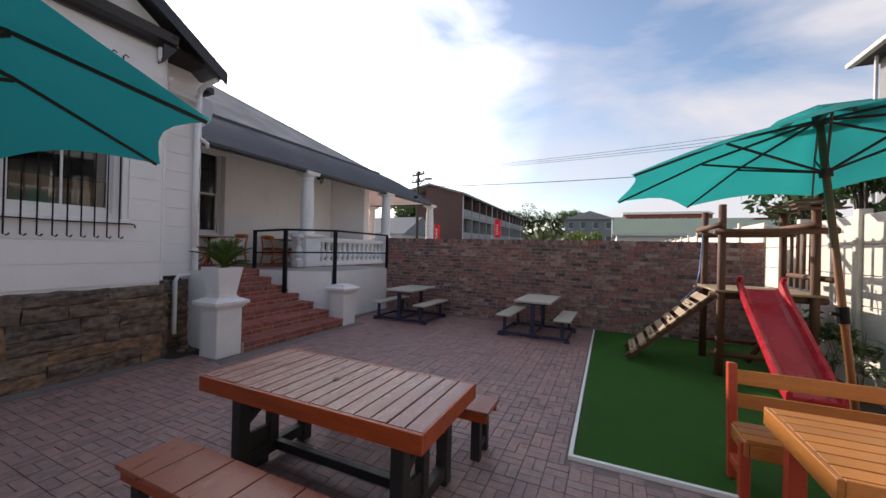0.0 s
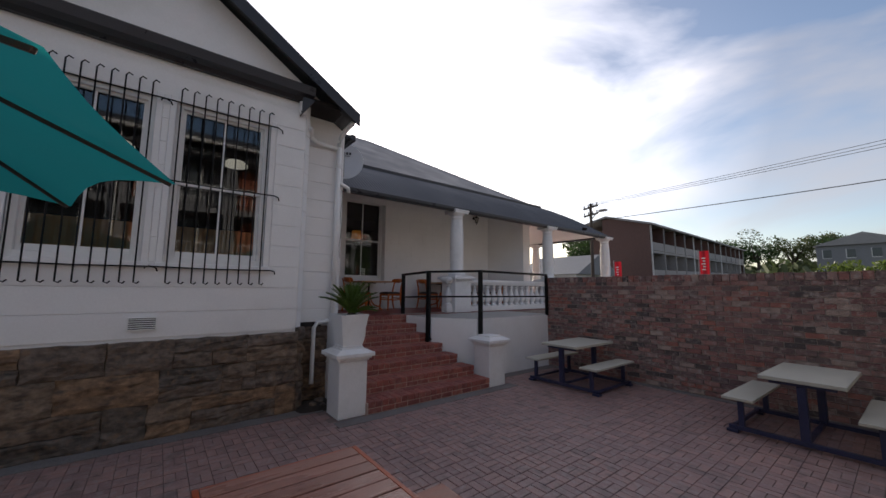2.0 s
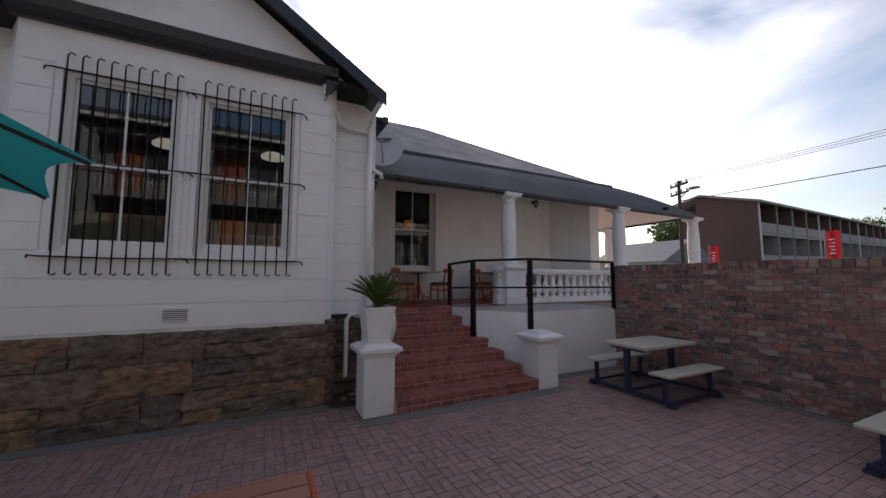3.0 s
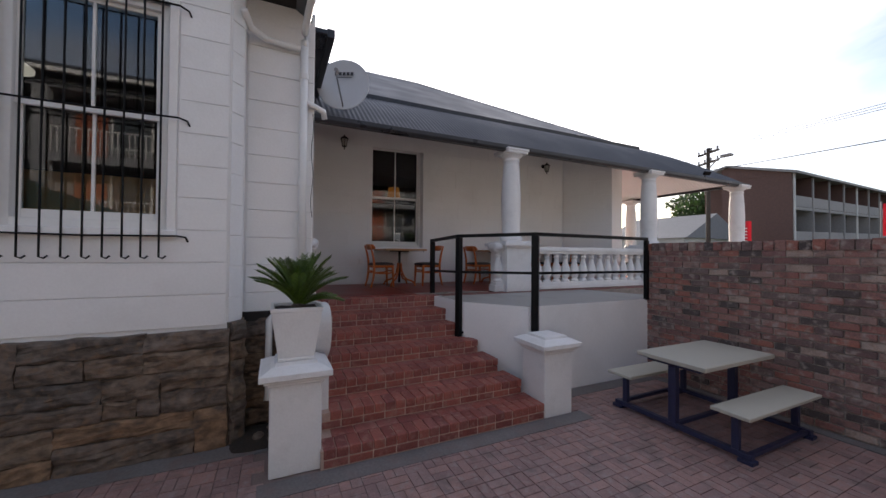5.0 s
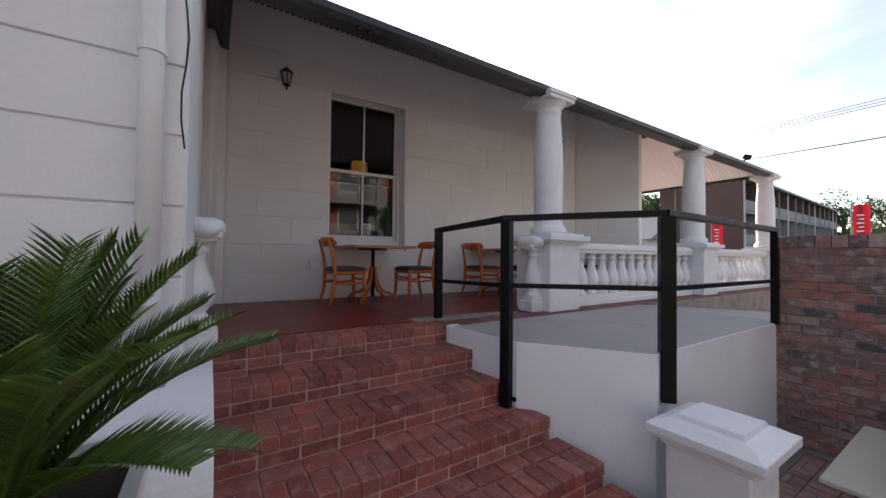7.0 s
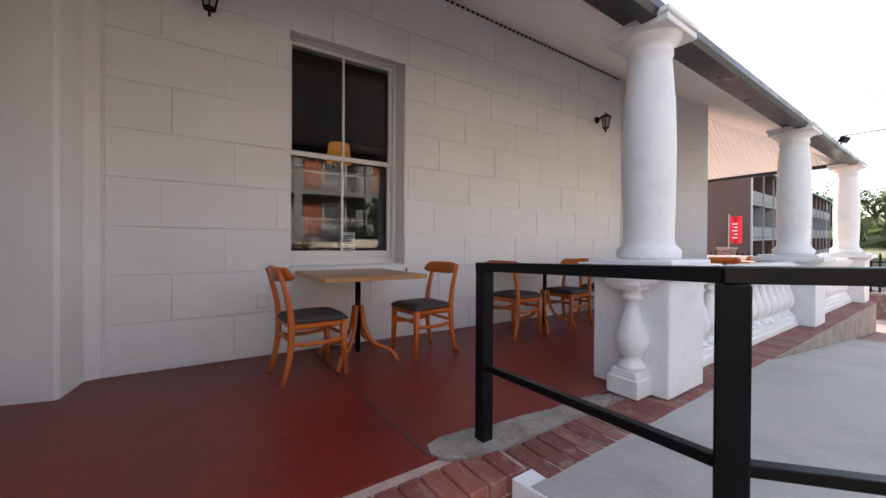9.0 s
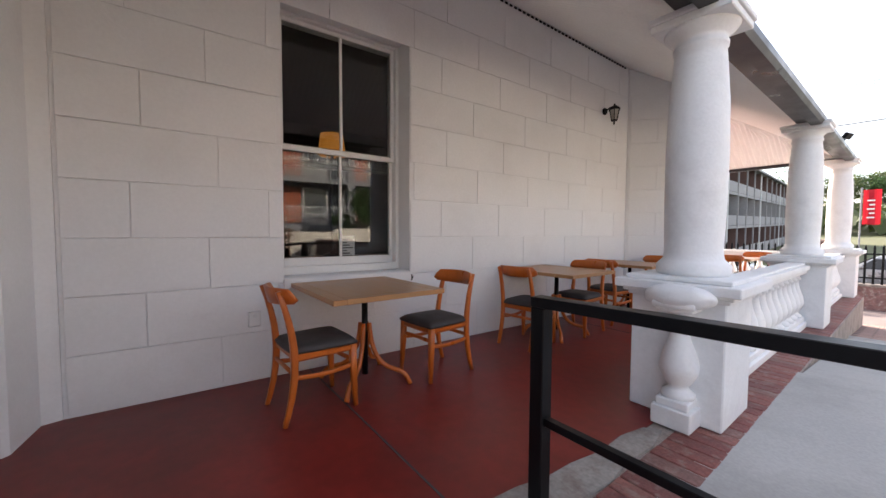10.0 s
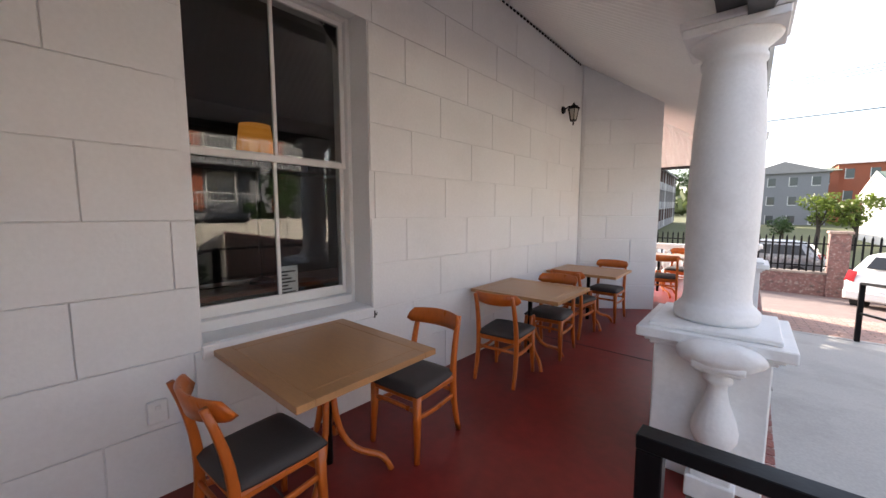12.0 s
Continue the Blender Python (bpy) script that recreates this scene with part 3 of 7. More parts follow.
# bullnosed return along the front of the house
bm = bmesh.new()
corrugated(bm, (EX + 0.03, 14.9, EZ + 0.045), (-7.8, 0, 0), (0, -2.55, 1.50), 8, hip=(0, 1, EX + 0.03, 2.55), bulge=0.14)
structure("roof_front", bm, ROOF, "dark grey corrugated front veranda roof", "roof", True)
bm = bmesh.new()
corrugated(bm, (EX - 0.06, 14.8, EZ + 0.005), (-7.6, 0, 0), (0, -2.5, 1.495), 6, hip=(0, 1, EX - 0.06, 2.5), bulge=0.02)
structure("ceiling_front", bm, CEIL, "white-painted corrugated underside of the front roof", "ceiling", True)
# near-black boxes on the wall stand for the shade in each corrugation valley
gaps = bmesh.new()
for k in range(85):
    y = 3.80 + 0.076 * k
    p = TURN_W @ Vector((WX, y, 0))
    box(gaps, p.x - 0.01, p.x + 0.004, p.y - 0.021, p.y + 0.021, 3.805 + 0.598 * (-6.66 - p.x) - 0.022, 3.805 + 0.598 * (-6.66 - p.x) - 0.004, bev=0.0)
tagged(structure("eaves_gap_shade", gaps, UNLITDARK, "dark boxes standing for the shaded gaps between wall head and corrugated ceiling", "gap"), kind="stuff")
# gutter and fascia beam along the eaves
gut = [(0.0, 0.0), (0.1, 0.0), (0.125, 0.04), (0.125, 0.1), (0.11, 0.1), (0.0, 0.09)]
bm = bmesh.new()
slab(bm, [(EX - 0.02 + a, 3.4, EZ - 0.065 + b) for a, b in gut], (0, 11.55, 0))
structure("gutter", bm, FASCIA, "charcoal gutter along the veranda eaves", "gutter")
structure("fascia", boxes([(EX - 0.15, EX - 0.022, 3.45, 14.85, EZ - 0.015, EZ + 0.045), (-14, EX - 0.15, 14.72, 14.85, EZ - 0.015, EZ + 0.045)]), FASCIA, "charcoal timber beam over the columns", "beam")
# upper hipped roof
UX, UZ, UY = -8.36, 5.03, 12.75
RK = 5.0
rise = 3.05
bm = bmesh.new()
slab(bm, [(UX, -4.0, UZ), (UX, UY, UZ), (UX - RK, UY - RK, UZ + rise), (UX - RK, -4.0, UZ + rise)], (0, 0, -0.06))
slab(bm, [(UX, UY, UZ), (-24, UY, UZ), (-24 + RK, UY - RK, UZ + rise), (UX - RK, UY - RK, UZ + rise)], (0, 0, -0.06))
slab(bm, [(-24, UY, UZ), (-24, -4, UZ), (-24 + RK, -4, UZ + rise), (-24 + RK, UY - RK, UZ + rise)], (0, 0, -0.06))
structure("roof_main", bm, ROOF, "dark grey hipped main roof", "roof")
structure("fascia_upper", boxes([(UX - 0.03, UX + 0.1, 3.0, UY + 0.1, UZ - 0.17, UZ + 0.02), (-20, UX - 0.03, UY, UY + 0.1, UZ - 0.17, UZ + 0.02)]), FASCIA, "charcoal gutter of the main roof", "gutter")
# gable roof of the wing
AY, AZ, TY, TZ, RX = 1.01, 6.12, 3.46, 4.56, -4.82
bm = bmesh.new()
slab(bm, [(RX, AY, AZ), (RX, TY, TZ), (-12, TY, TZ), (-12, AY, AZ)], (0, 0, -0.05))
slab(bm, [(RX, AY, AZ), (RX, 2 * AY - TY, TZ), (-12, 2 * AY - TY, TZ), (-12, AY, AZ)], (0, 0, -0.05))
structure("roof_gable", bm, ROOF, "dark grey gabled wing roof", "roof")
bm = bmesh.new()
for s in (1, -1):
    ty = AY + s * (TY - AY)
    slab(bm, [(RX, AY, AZ - 0.01), (RX, ty, TZ - 0.01), (RX, ty, TZ - 0.2), (RX, AY, AZ - 0.22)], (0.035, 0, 0))
    slab(bm, [(RX - 0.24, AY, AZ - 0.06), (RX - 0.24, ty, TZ - 0.06), (RX, ty, TZ - 0.06), (RX, AY, AZ - 0.06)], (0, 0, -0.03))
structure("bargeboard", bm, FASCIA, "charcoal bargeboards of the gable", "bargeboard")
bm = bmesh.new()
prof = [(0.0, 4.58), (0.06, 4.58), (0.1, 4.63), (0.2, 4.66), (0.22, 4.78), (0.2, 4.8), (0.0, 4.86)]
slab(bm, [(GX + a, -0.66, z) for a, z in prof], (0, 3.42, 0))
structure("pediment_gutter", bm, FASCIA, "charcoal moulded gutter across the gable", "gutter")
# this ceiling has the rooms' darkness painted in too
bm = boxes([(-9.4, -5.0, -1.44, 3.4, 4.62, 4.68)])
structure("ceiling_wing", bm, UNLITDARK, "ceiling above the wing rooms, coloured near-black like the unlit rooms", "ceiling")
bm = bmesh.new()
slab(bm, [(GX - 0.05, 2.6, 4.35), (GX - 0.05, 2.78, 4.62), (GX - 0.05, 2.6, 4.62)], (0.2, 0, 0))
structure("eaves_bracket", bm, FASCIA, "charcoal eaves bracket at the gable corner", "bracket")

structure("gutter_wing", boxes([(-9.0, -5.52, 3.50, 3.64, 4.44, 4.50), (-9.0, -5.54, 3.64, 3.73, 4.42, 4.53)], 0.006), FASCIA, "charcoal eaves and gutter along the side of the wing", "gutter")

# rooms behind the windows: their unlit darkness is put into the surface colour
structure("room_gable", boxes([(-9.2, -9.1, -1.5, 3.2, 1.2, 4.6), (-9.2, -5.45, -1.52, -1.5, 1.2, 4.6), (-9.2, -5.8, 3.15, 3.19, 1.2, 4.6), (-9.2, -5.45, -1.5, 3.2, 1.1, 1.2)]), UNLITDARK, "dining room behind the gable windows, its unlit dark put into the colour", "room")
structure("room_veranda", boxes([(-14.1, -14, 3.7, 9.9, 1.1, 4.7), (-14, -9.36, 3.6, 3.7, 1.1, 4.7), (-14, -9.36, 9.9, 9.99, 1.1, 4.7), (-14, -9.36, 3.7, 9.9, 1.0, 1.1), (-14, -9.36, 3.7, 9.9, 4.7, 4.8)]), UNLITDARK, "room behind the veranda window, its unlit dark put into the colour", "room")


def sash_window(name, x, y0, y1, z0, z1, label, sill=True, surround=0.1, deep=0.0, fa=0.075, fb=0.075, fr=0.06):
    """A two-over-two sash window facing +x in an opening of a wall whose face is x."""
    w = tagged(new(name), label, "window", "", "structure")
    w.matrix_world = Matrix.Translation((x, y0, z0))
    W, Hh = y1 - y0, z1 - z0
    rows = [(-0.17 - deep, -0.04 - deep, W - fb, W, 0, Hh), (-0.17 - deep, -0.04 - deep, fa, W - fb, Hh - fr, Hh), (-0.17 - deep, -0.04 - deep, fa, W - fb, 0, 0.07)]
    if fa:
        rows.append((-0.17 - deep, -0.04 - deep, 0, fa, 0, Hh))
    part("window_frame", boxes(rows, 0.004), TRIM, w)
    if surround:
        part("window_surround", boxes([(-0.03, 0.018, -surround, 0.0, -0.02, Hh + surround), (-0.03, 0.018, W, W + surround, -0.02, Hh + surround), (-0.03, 0.018, 0, W, Hh, Hh + surround)], 0.006), WHITE, w)
    mid = Hh * 0.5
    cy = (fa + W - fb) / 2
    for nm, xx, za, zb in (("upper_sash", -0.10 - deep, mid - 0.03, Hh - fr), ("lower_sash", -0.135 - deep, 0.07, mid + 0.03)):
        b0, s = (0.035, 0.035)
        bot = 0.045 if nm == "upper_sash" else 0.075
        part(nm, boxes([(xx - 0.018, xx + 0.018, fa, fa + s, za, zb), (xx - 0.018, xx + 0.018, W - fb - s, W - fb, za, zb), (xx - 0.018, xx + 0.018, fa + s, W - fb - s, zb - b0, zb),
                        (xx - 0.018, xx + 0.018, fa + s, W - fb - s, za, za + bot), (xx - 0.014, xx + 0.014, cy - 0.012, cy + 0.012, za + bot, zb - b0)], 0.003), TRIM, w)
        for a, b in ((fa + s, cy - 0.012), (cy + 0.012, W - fb - s)):
            g = part("pane", boxes([(xx - 0.003, xx + 0.003, a, b, za + bot, zb - b0)]), PANE, w)
            g.visible_shadow = False
    if sill:
        part("window_sill", boxes([(-0.2, 0.05, -0.08, W + 0.08, -0.07, -0.005)], 0.008), WHITE, w)
    return w


sash_window("window_1", GX - 0.012, *WIN1, WZ0, WZ1, "white timber sash window behind black burglar bars", surround=0.07)
sash_window("window_2", GX - 0.012, *WIN2, WZ0, WZ1, "white timber sash window behind black burglar bars", surround=0.07)
w3 = sash_window("window_3", WX - 0.012, *VW, VZ0, VZ1, "tall white timber sash window on the veranda", sill=False, surround=0.0, deep=0.19, fa=0.027, fb=0.035, fr=0.03)
w3.matrix_world = TURN_W @ Matrix.Translation((WX - 0.012, VW[0], VZ0))
structure("window_apron", boxes([(WX - 0.22, WX + 0.018, VW[0] - 0.01, VW[1] + 0.01, VZ0 - 0.09, VZ0 - 0.004)], 0.008), WHITE, "white timber sill of the veranda window", "sill").matrix_world = TURN_W

# garden wall core, coping comes with the bricks
gwall = structure("wall_garden", boxes([(-4.88, 3.72, BY + 0.012, BY + 0.22, -0.1, 2.0)]), MORTAR, "weathered red stock-brick garden wall", "wall")
# stairs core
STEPX = [-4.27 - 0.36 * i for i in range(7)]
RISE = F / 7


def step_end(x):
    return 5.45 + max(0.0, (x + 6.43)) ** 1.5 * 0.15


bm = bmesh.new()
for i in range(7):
    x0, x1 = STEPX[i] - 0.10, (STEPX[i + 1] - 0.1 if i < 6 else -6.76)
    yb = step_end((x0 + x1) / 2) + 0.03 if i < 6 else 5.565
    box(bm, x1, x0 + 0.088, 3.48, min(yb, 5.9), -0.05, RISE * (i + 1) - 0.014)
stairs = structure("stairs", bm, STEPMORTAR, "seven red brick steps with pale joints up to the veranda", "stairs")
# pavement paving base under the courtyard bricks
paving = structure("pavement", boxes([(-5.05, 4.2, -4.2, 8.45, -0.2, -0.012)]), PAVEJOINT, "brown-pink clay brick courtyard paving", "pavement")

# boundary wall of precast panels
pw = thing("boundary_wall", "pale precast concrete panel wall with posts", "wall", kind="structure")
for i in range(9):
    y = 9.4 - 1.6 * i
    part("post", boxes([(3.96, 4.1, y - 0.06, y + 0.06, 0, 2.42)], 0.006), PRECAST, pw)
    if i < 8:
        for k in range(6):
            part("panel", boxes([(4.005, 4.055, y - 1.54, y - 0.06, 0.4 * k + 0.004 - 0.05, 0.4 * k + 0.394 - 0.05)], 0.006), PRECAST, pw)
for i in range(1, 12):
    y = 9.4 + 1.6 * i
    part("post", boxes([(3.96, 4.1, y - 0.06, y + 0.06, 0, 2.6)], 0.006), PRECAST, pw)
    part("panel", boxes([(4.005, 4.055, y - 1.54, y - 0.06, 0.0, 2.5)], 0.006), PRECAST, pw)
structure("wall_south", boxes([(-5.6, 4.1, -4.5, -4.3, 0, 2.4)]), PRECAST, "precast wall closing the courtyard", "wall")


# ---- veranda things ----
def rounded_square(bm, half, z0, z1, c=(0, 0), bev=0.006):
    box(bm, c[0] - half, c[0] + half, c[1] - half, c[1] + half, z0, z1, bev=bev)


COLX, COLY = -6.675, (7.12, 11.02, 14.68)
SHAFT = [(0.205, 0.0), (0.215, 0.02), (0.215, 0.06), (0.19, 0.085), (0.175, 0.10), (0.168, 0.14), (0.176, 0.45), (0.178, 0.75), (0.170, 1.05), (0.150, 1.30), (0.144, 1.36), (0.155, 1.37), (0.155, 1.395), (0.146, 1.40), (0.150, 1.43), (0.20, 1.47), (0.215, 1.49)]
BAL = [(0.085, 0.0), (0.085, 0.03), (0.06, 0.05), (0.05, 0.07), (0.07, 0.1), (0.097, 0.16), (0.10, 0.21), (0.085, 0.28), (0.055, 0.37), (0.042, 0.44), (0.045, 0.475), (0.062, 0.485), (0.062, 0.505), (0.05, 0.515), (0.052, 0.545), (0.078, 0.56)]


def column(m):
    c = thing("column", "white plastered veranda column with swelling shaft on a square pier", "column", m, "veranda columns")
    bm = bmesh.new()
    box(bm, -0.27, 0.27, -0.27, 0.27, 0.0, 0.79, bev=0.008)
    part("pier", bm, PLASTER, c)
    bm = bmesh.new()
    for h, a, b in ((0.29, 0.775, 0.80), (0.315, 0.80, 0.825), (0.355, 0.825, 0.885), (0.30, 0.885, 0.915)):
        rounded_square(bm, h, a, b)
    part("pier_cap", bm, PLASTER, c)
    bm = lathe(bmesh.new(), [(r, z * 1.085 + 0.915) for r, z in SHAFT], 28)
    part("shaft", bm, PLASTER, c, smooth=True)
    bm = bmesh.new()
    rounded_square(bm, 0.225, 2.528, 2.575)
    rounded_square(bm, 0.24, 2.575, 2.616)
    part("abacus", bm, PLASTER, c)
    return c


first_column = column(Matrix.Translation((COLX, COLY[0], F)))
for y in COLY[1:]:
    copy_thing(first_column, Matrix.Translation((COLX, y, F)))
copy_thing(first_column, Matrix.Translation((-9.95, COLY[2], F)))


def balustrade(m, length):
    b = thing("balustrade", "white plastered balustrade with bulbous balusters", "balustrade", m, "veranda balustrades")
    part("plinth", boxes([(0, length, -0.12, 0.12, 0.0, 0.07)], 0.006), PLASTER, b)
    part("base_rail", boxes([(0, length, -0.095, 0.095, 0.07, 0.13)], 0.006), PLASTER, b)
    part("top_rail", boxes([(0, length, -0.10, 0.10, 0.69, 0.74), (0, length, -0.13, 0.13, 0.74, 0.80), (0, length, -0.09, 0.09, 0.80, 0.825)], 0.006), PLASTER, b)
    n = round(length / 0.245)
    me = None
    for i in range(n):
        x = (i + 0.5) * length / n
        if me is None:
            ob = part("baluster", lathe(bmesh.new(), [(r, z + 0.13) for r, z in BAL], 14), PLASTER, b, smooth=True)
            me = ob.data
        else:
            ob = new("baluster", me)
            ob.parent = b
        ob.location = (x, 0, 0)
    return b


for y0, y1 in ((COLY[0] + 0.27, COLY[1] - 0.27), (COLY[1] + 0.27, COLY[2] - 0.27)):
    balustrade(Matrix.Translation((COLX, y0, F)) @ pose(0, 0, 0, 0, 0, 90), y1 - y0)
balustrade(Matrix.Translation((-9.95 + 0.27, COLY[2], F)), 3.26 - 0.54)


def half_pier(m, label):
    """A half baluster with its broken cap, standing against a wall or pier."""
    h = thing("half_baluster", label, "baluster", m, "half balusters")
    part("foot", boxes([(-0.11, 0.11, -0.17, 0.05, 0.0, 0.12), (-0.09, 0.09, -0.15, 0.05, 0.12, 0.17)], 0.006), PLASTER, h)
    part("baluster", lathe(bmesh.new(), [(r * 1.08, z * 0.98 + 0.17) for r, z in BAL], 16, c=(0, -0.045, 0)), PLASTER, h, smooth=True)
    bm = boxes([(-0.10, 0.10, -0.16, 0.05, 0.715, 0.74), (-0.115, 0.115, -0.185, 0.05, 0.74, 0.78)], 0.006)
    r0 = bmesh.ops.create_icosphere(bm, subdivisions=4, radius=0.13, matrix=Matrix.Translation((0, -0.09, 0.805)) @ Matrix.Diagonal((1.5, 0.9, 0.62, 1)))
    for v in r0["verts"]:
        v.co += 0.016 * noise.noise_vector(v.co * 9) + 0.004 * noise.noise_vector(v.co * 30)
        v.co.z = min(v.co.z, 0.878)
    part("broken_cap", bm, PLASTER, h, "chipped rounded plaster cap", smooth=True)
    return h


half_pier(Matrix.Translation((COLX + 0.05, COLY[0] - 0.27, F)), "half baluster with a chipped cap against the corner pier")
half_pier(Matrix.Translation((-6.55, 3.47, F)) @ pose(0, 0, 0, 0, 0, 180), "half baluster against the wing wall beside the stairs")

# brick kerb along the foot of the balustrade and the head of the steps
kerb = structure("brick_kerb", boxes([(-6.66, -6.31, 6.8, 14.9, 0.3, F - 0.02), (-6.76, -6.425, 5.57, 6.86, F - 0.2, F - 0.014)]), MORTAR, "worn brick edging along the veranda", "kerb")
structure("stone_base", boxes([(-6.60, -6.34, 10.4, 14.85, 0.2, F - 0.12)]), STONEJOINT, "rough stone base under the balustrade", "plinth")
structure("cement_patch", prism(bmesh.new(), [(-6.86, 5.36), (-6.83, 5.27), (-6.75, 5.24), (-6.68, 5.29), (-6.63, 5.36), (-6.60, 5.55), (-6.615, 5.72), (-6.595, 5.95), (-6.62, 6.15), (-6.60, 6.4), (-6.64, 6.62), (-6.72, 6.56), (-6.76, 6.36), (-6.75, 6.12), (-6.79, 5.9), (-6.80, 5.7), (-6.84, 5.55)], F - 0.01, F + 0.005), CEMENT, "smeared grey cement patch beside the rail post", "cement patch")


def bent(bm, pts, sizes, across=(1, 0, 0)):
    """A bent square-section member with softened edges: sizes (across, thick) at each point."""
    pts, u = [Vector(p) for p in pts], Vector(across)
    rings = []
    for i, p in enumerate(pts):
        d = (pts[min(i + 1, len(pts) - 1)] - pts[max(i - 1, 0)]).normalized()
        v = d.cross(u).normalized()
        a, b = sizes[i]
        c = 0.3
        rings.append([bm.verts.new(p + u * a * q + v * b * w) for q, w in ((-1, -1 + c), (-1 + c, -1), (1 - c, -1), (1, -1 + c), (1, 1 - c), (1 - c, 1), (-1 + c, 1), (-1, 1 - c))])
    for a, b in zip(rings, rings[1:]):
        for k in range(8):
            bm.faces.new((a[k], a[(k + 1) % 8], b[(k + 1) % 8], b[k]))
    bm.faces.new(rings[0][::-1])
    bm.faces.new(rings[-1])
    bmesh.ops.recalc_face_normals(bm, faces=bm.faces[:])
    return bm


def chair(m):
    c = thing("chair", "honey-stained bentwood chair with a dark grey padded seat", "chair", m, "veranda chairs")
    part("seat_frame", boxes([(-0.205, 0.205, -0.205, 0.205, 0.385, 0.435)], 0.014), CHAIRWOOD, c)
    bm = bmesh.new()
    n = 12
    low, high = [], []
    for i in range(n + 1):
        rl, rh = [], []
        for j in range(n + 1):
            u, v = -1 + 2 * i / n, -1 + 2 * j / n
            k = 1 - 0.05 * max(0, abs(u) + abs(v) - 1.55) / 0.45
            w = (0.226 - 0.022 * (1 - v) / 2) * k
            e = max(0, 1 - abs(u) ** 6) ** 0.4 * max(0, 1 - abs(v) ** 6) ** 0.4
            x, y = u * w, v * 0.225 * k + 0.004
            rl.append(bm.verts.new((x * 0.98, y * 0.98, 0.434)))
            rh.append(bm.verts.new((x, y, 0.448 + 0.034 * e + 0.008 * (1 - u * u) * (1 - v * v))))
        low.append(rl)
        high.append(rh)
    for i in range(n):
        for j in range(n):
            bm.faces.new((high[i][j], high[i + 1][j], high[i + 1][j + 1], high[i][j + 1]))
            bm.faces.new((low[i][j], low[i][j + 1], low[i + 1][j + 1], low[i + 1][j]))
        for g, q in (((i, 0), (i + 1, 0)), ((i, n), (i + 1, n)), ((0, i), (0, i + 1)), ((n, i), (n, i + 1))):
            bm.faces.new((low[g[0]][g[1]], low[q[0]][q[1]], high[q[0]][q[1]], high[g[0]][g[1]]))
    bmesh.ops.recalc_face_normals(bm, faces=bm.faces[:])
    part("seat", bm, SEATGREY, c, "dark grey padded vinyl seat", smooth=True)
    for sx in (-1, 1):
        part("leg", bent(bmesh.new(), [(sx * 0.188, 0.188, 0.43), (sx * 0.190, 0.192, 0.25), (sx * 0.198, 0.205, 0.0)], [(0.023, 0.023), (0.021, 0.021), (0.014, 0.014)]), CHAIRWOOD, c, smooth=True)
        pts = bezier((sx * 0.195, -0.262, 0.0), (sx * 0.192, -0.18, 0.26), (sx * 0.19, -0.165, 0.5), (sx * 0.18, -0.285, 0.83), 10)
        part("back_leg", bent(bmesh.new(), pts, [(0.015 + 0.003 * math.sin(math.pi * i / 10), 0.014 + 0.007 * math.sin(math.pi * i / 10)) for i in range(11)]), CHAIRWOOD, c, smooth=True)
        part("side_stretcher", bent(bmesh.new(), bezier((sx * 0.19, -0.20, 0.29), (sx * 0.186, -0.07, 0.265), (sx * 0.186, 0.07, 0.265), (sx * 0.19, 0.19, 0.29), 6), [(0.010, 0.014)] * 7), CHAIRWOOD, c, smooth=True)
    part("front_stretcher", bent(bmesh.new(), bezier((-0.185, 0.19, 0.325), (-0.09, 0.165, 0.32), (0.09, 0.165, 0.32), (0.185, 0.19, 0.325), 6), [(0.010, 0.013)] * 7, (0, 1, 0)), CHAIRWOOD, c, smooth=True)
    part("rear_stretcher", bent(bmesh.new(), [(-0.19, -0.205, 0.315), (0.19, -0.205, 0.315)], [(0.009, 0.013)] * 2, (0, 1, 0)), CHAIRWOOD, c, smooth=True)
    bm = bmesh.new()
    k = 16
    rows = []
    for i in range(k + 1):
        u = -1 + 2 * i / k
        y = -0.305 + 0.085 * u * u
        end = max(0, abs(u) - 0.86) / 0.14
        top = 0.85 - 0.006 * u * u - 0.030 * end * end
        bot = 0.735 + 0.016 * u * u + 0.022 * end * end
        lean = 0.018
        rows.append([bm.verts.new(p) for p in ((u * 0.225, y + lean, bot + 0.006), (u * 0.225, y + lean + 0.022, bot), (u * 0.222, y + 0.026, (bot + top) / 2), (u * 0.222, y + 0.014, top - 0.004), (u * 0.224, y + 0.004, top), (u * 0.226, y - 0.008, top - 0.006))])
    for a, b in zip(rows, rows[1:]):
        for q in range(6):
            bm.faces.new((a[q], a[(q + 1) % 6], b[(q + 1) % 6], b[q]))
    bm.faces.new(rows[0])
    bm.faces.new(rows[-1][::-1])
    bmesh.ops.recalc_face_normals(bm, faces=bm.faces[:])
    part("backrest", bm, CHAIRWOOD, c, smooth=True)
    return c


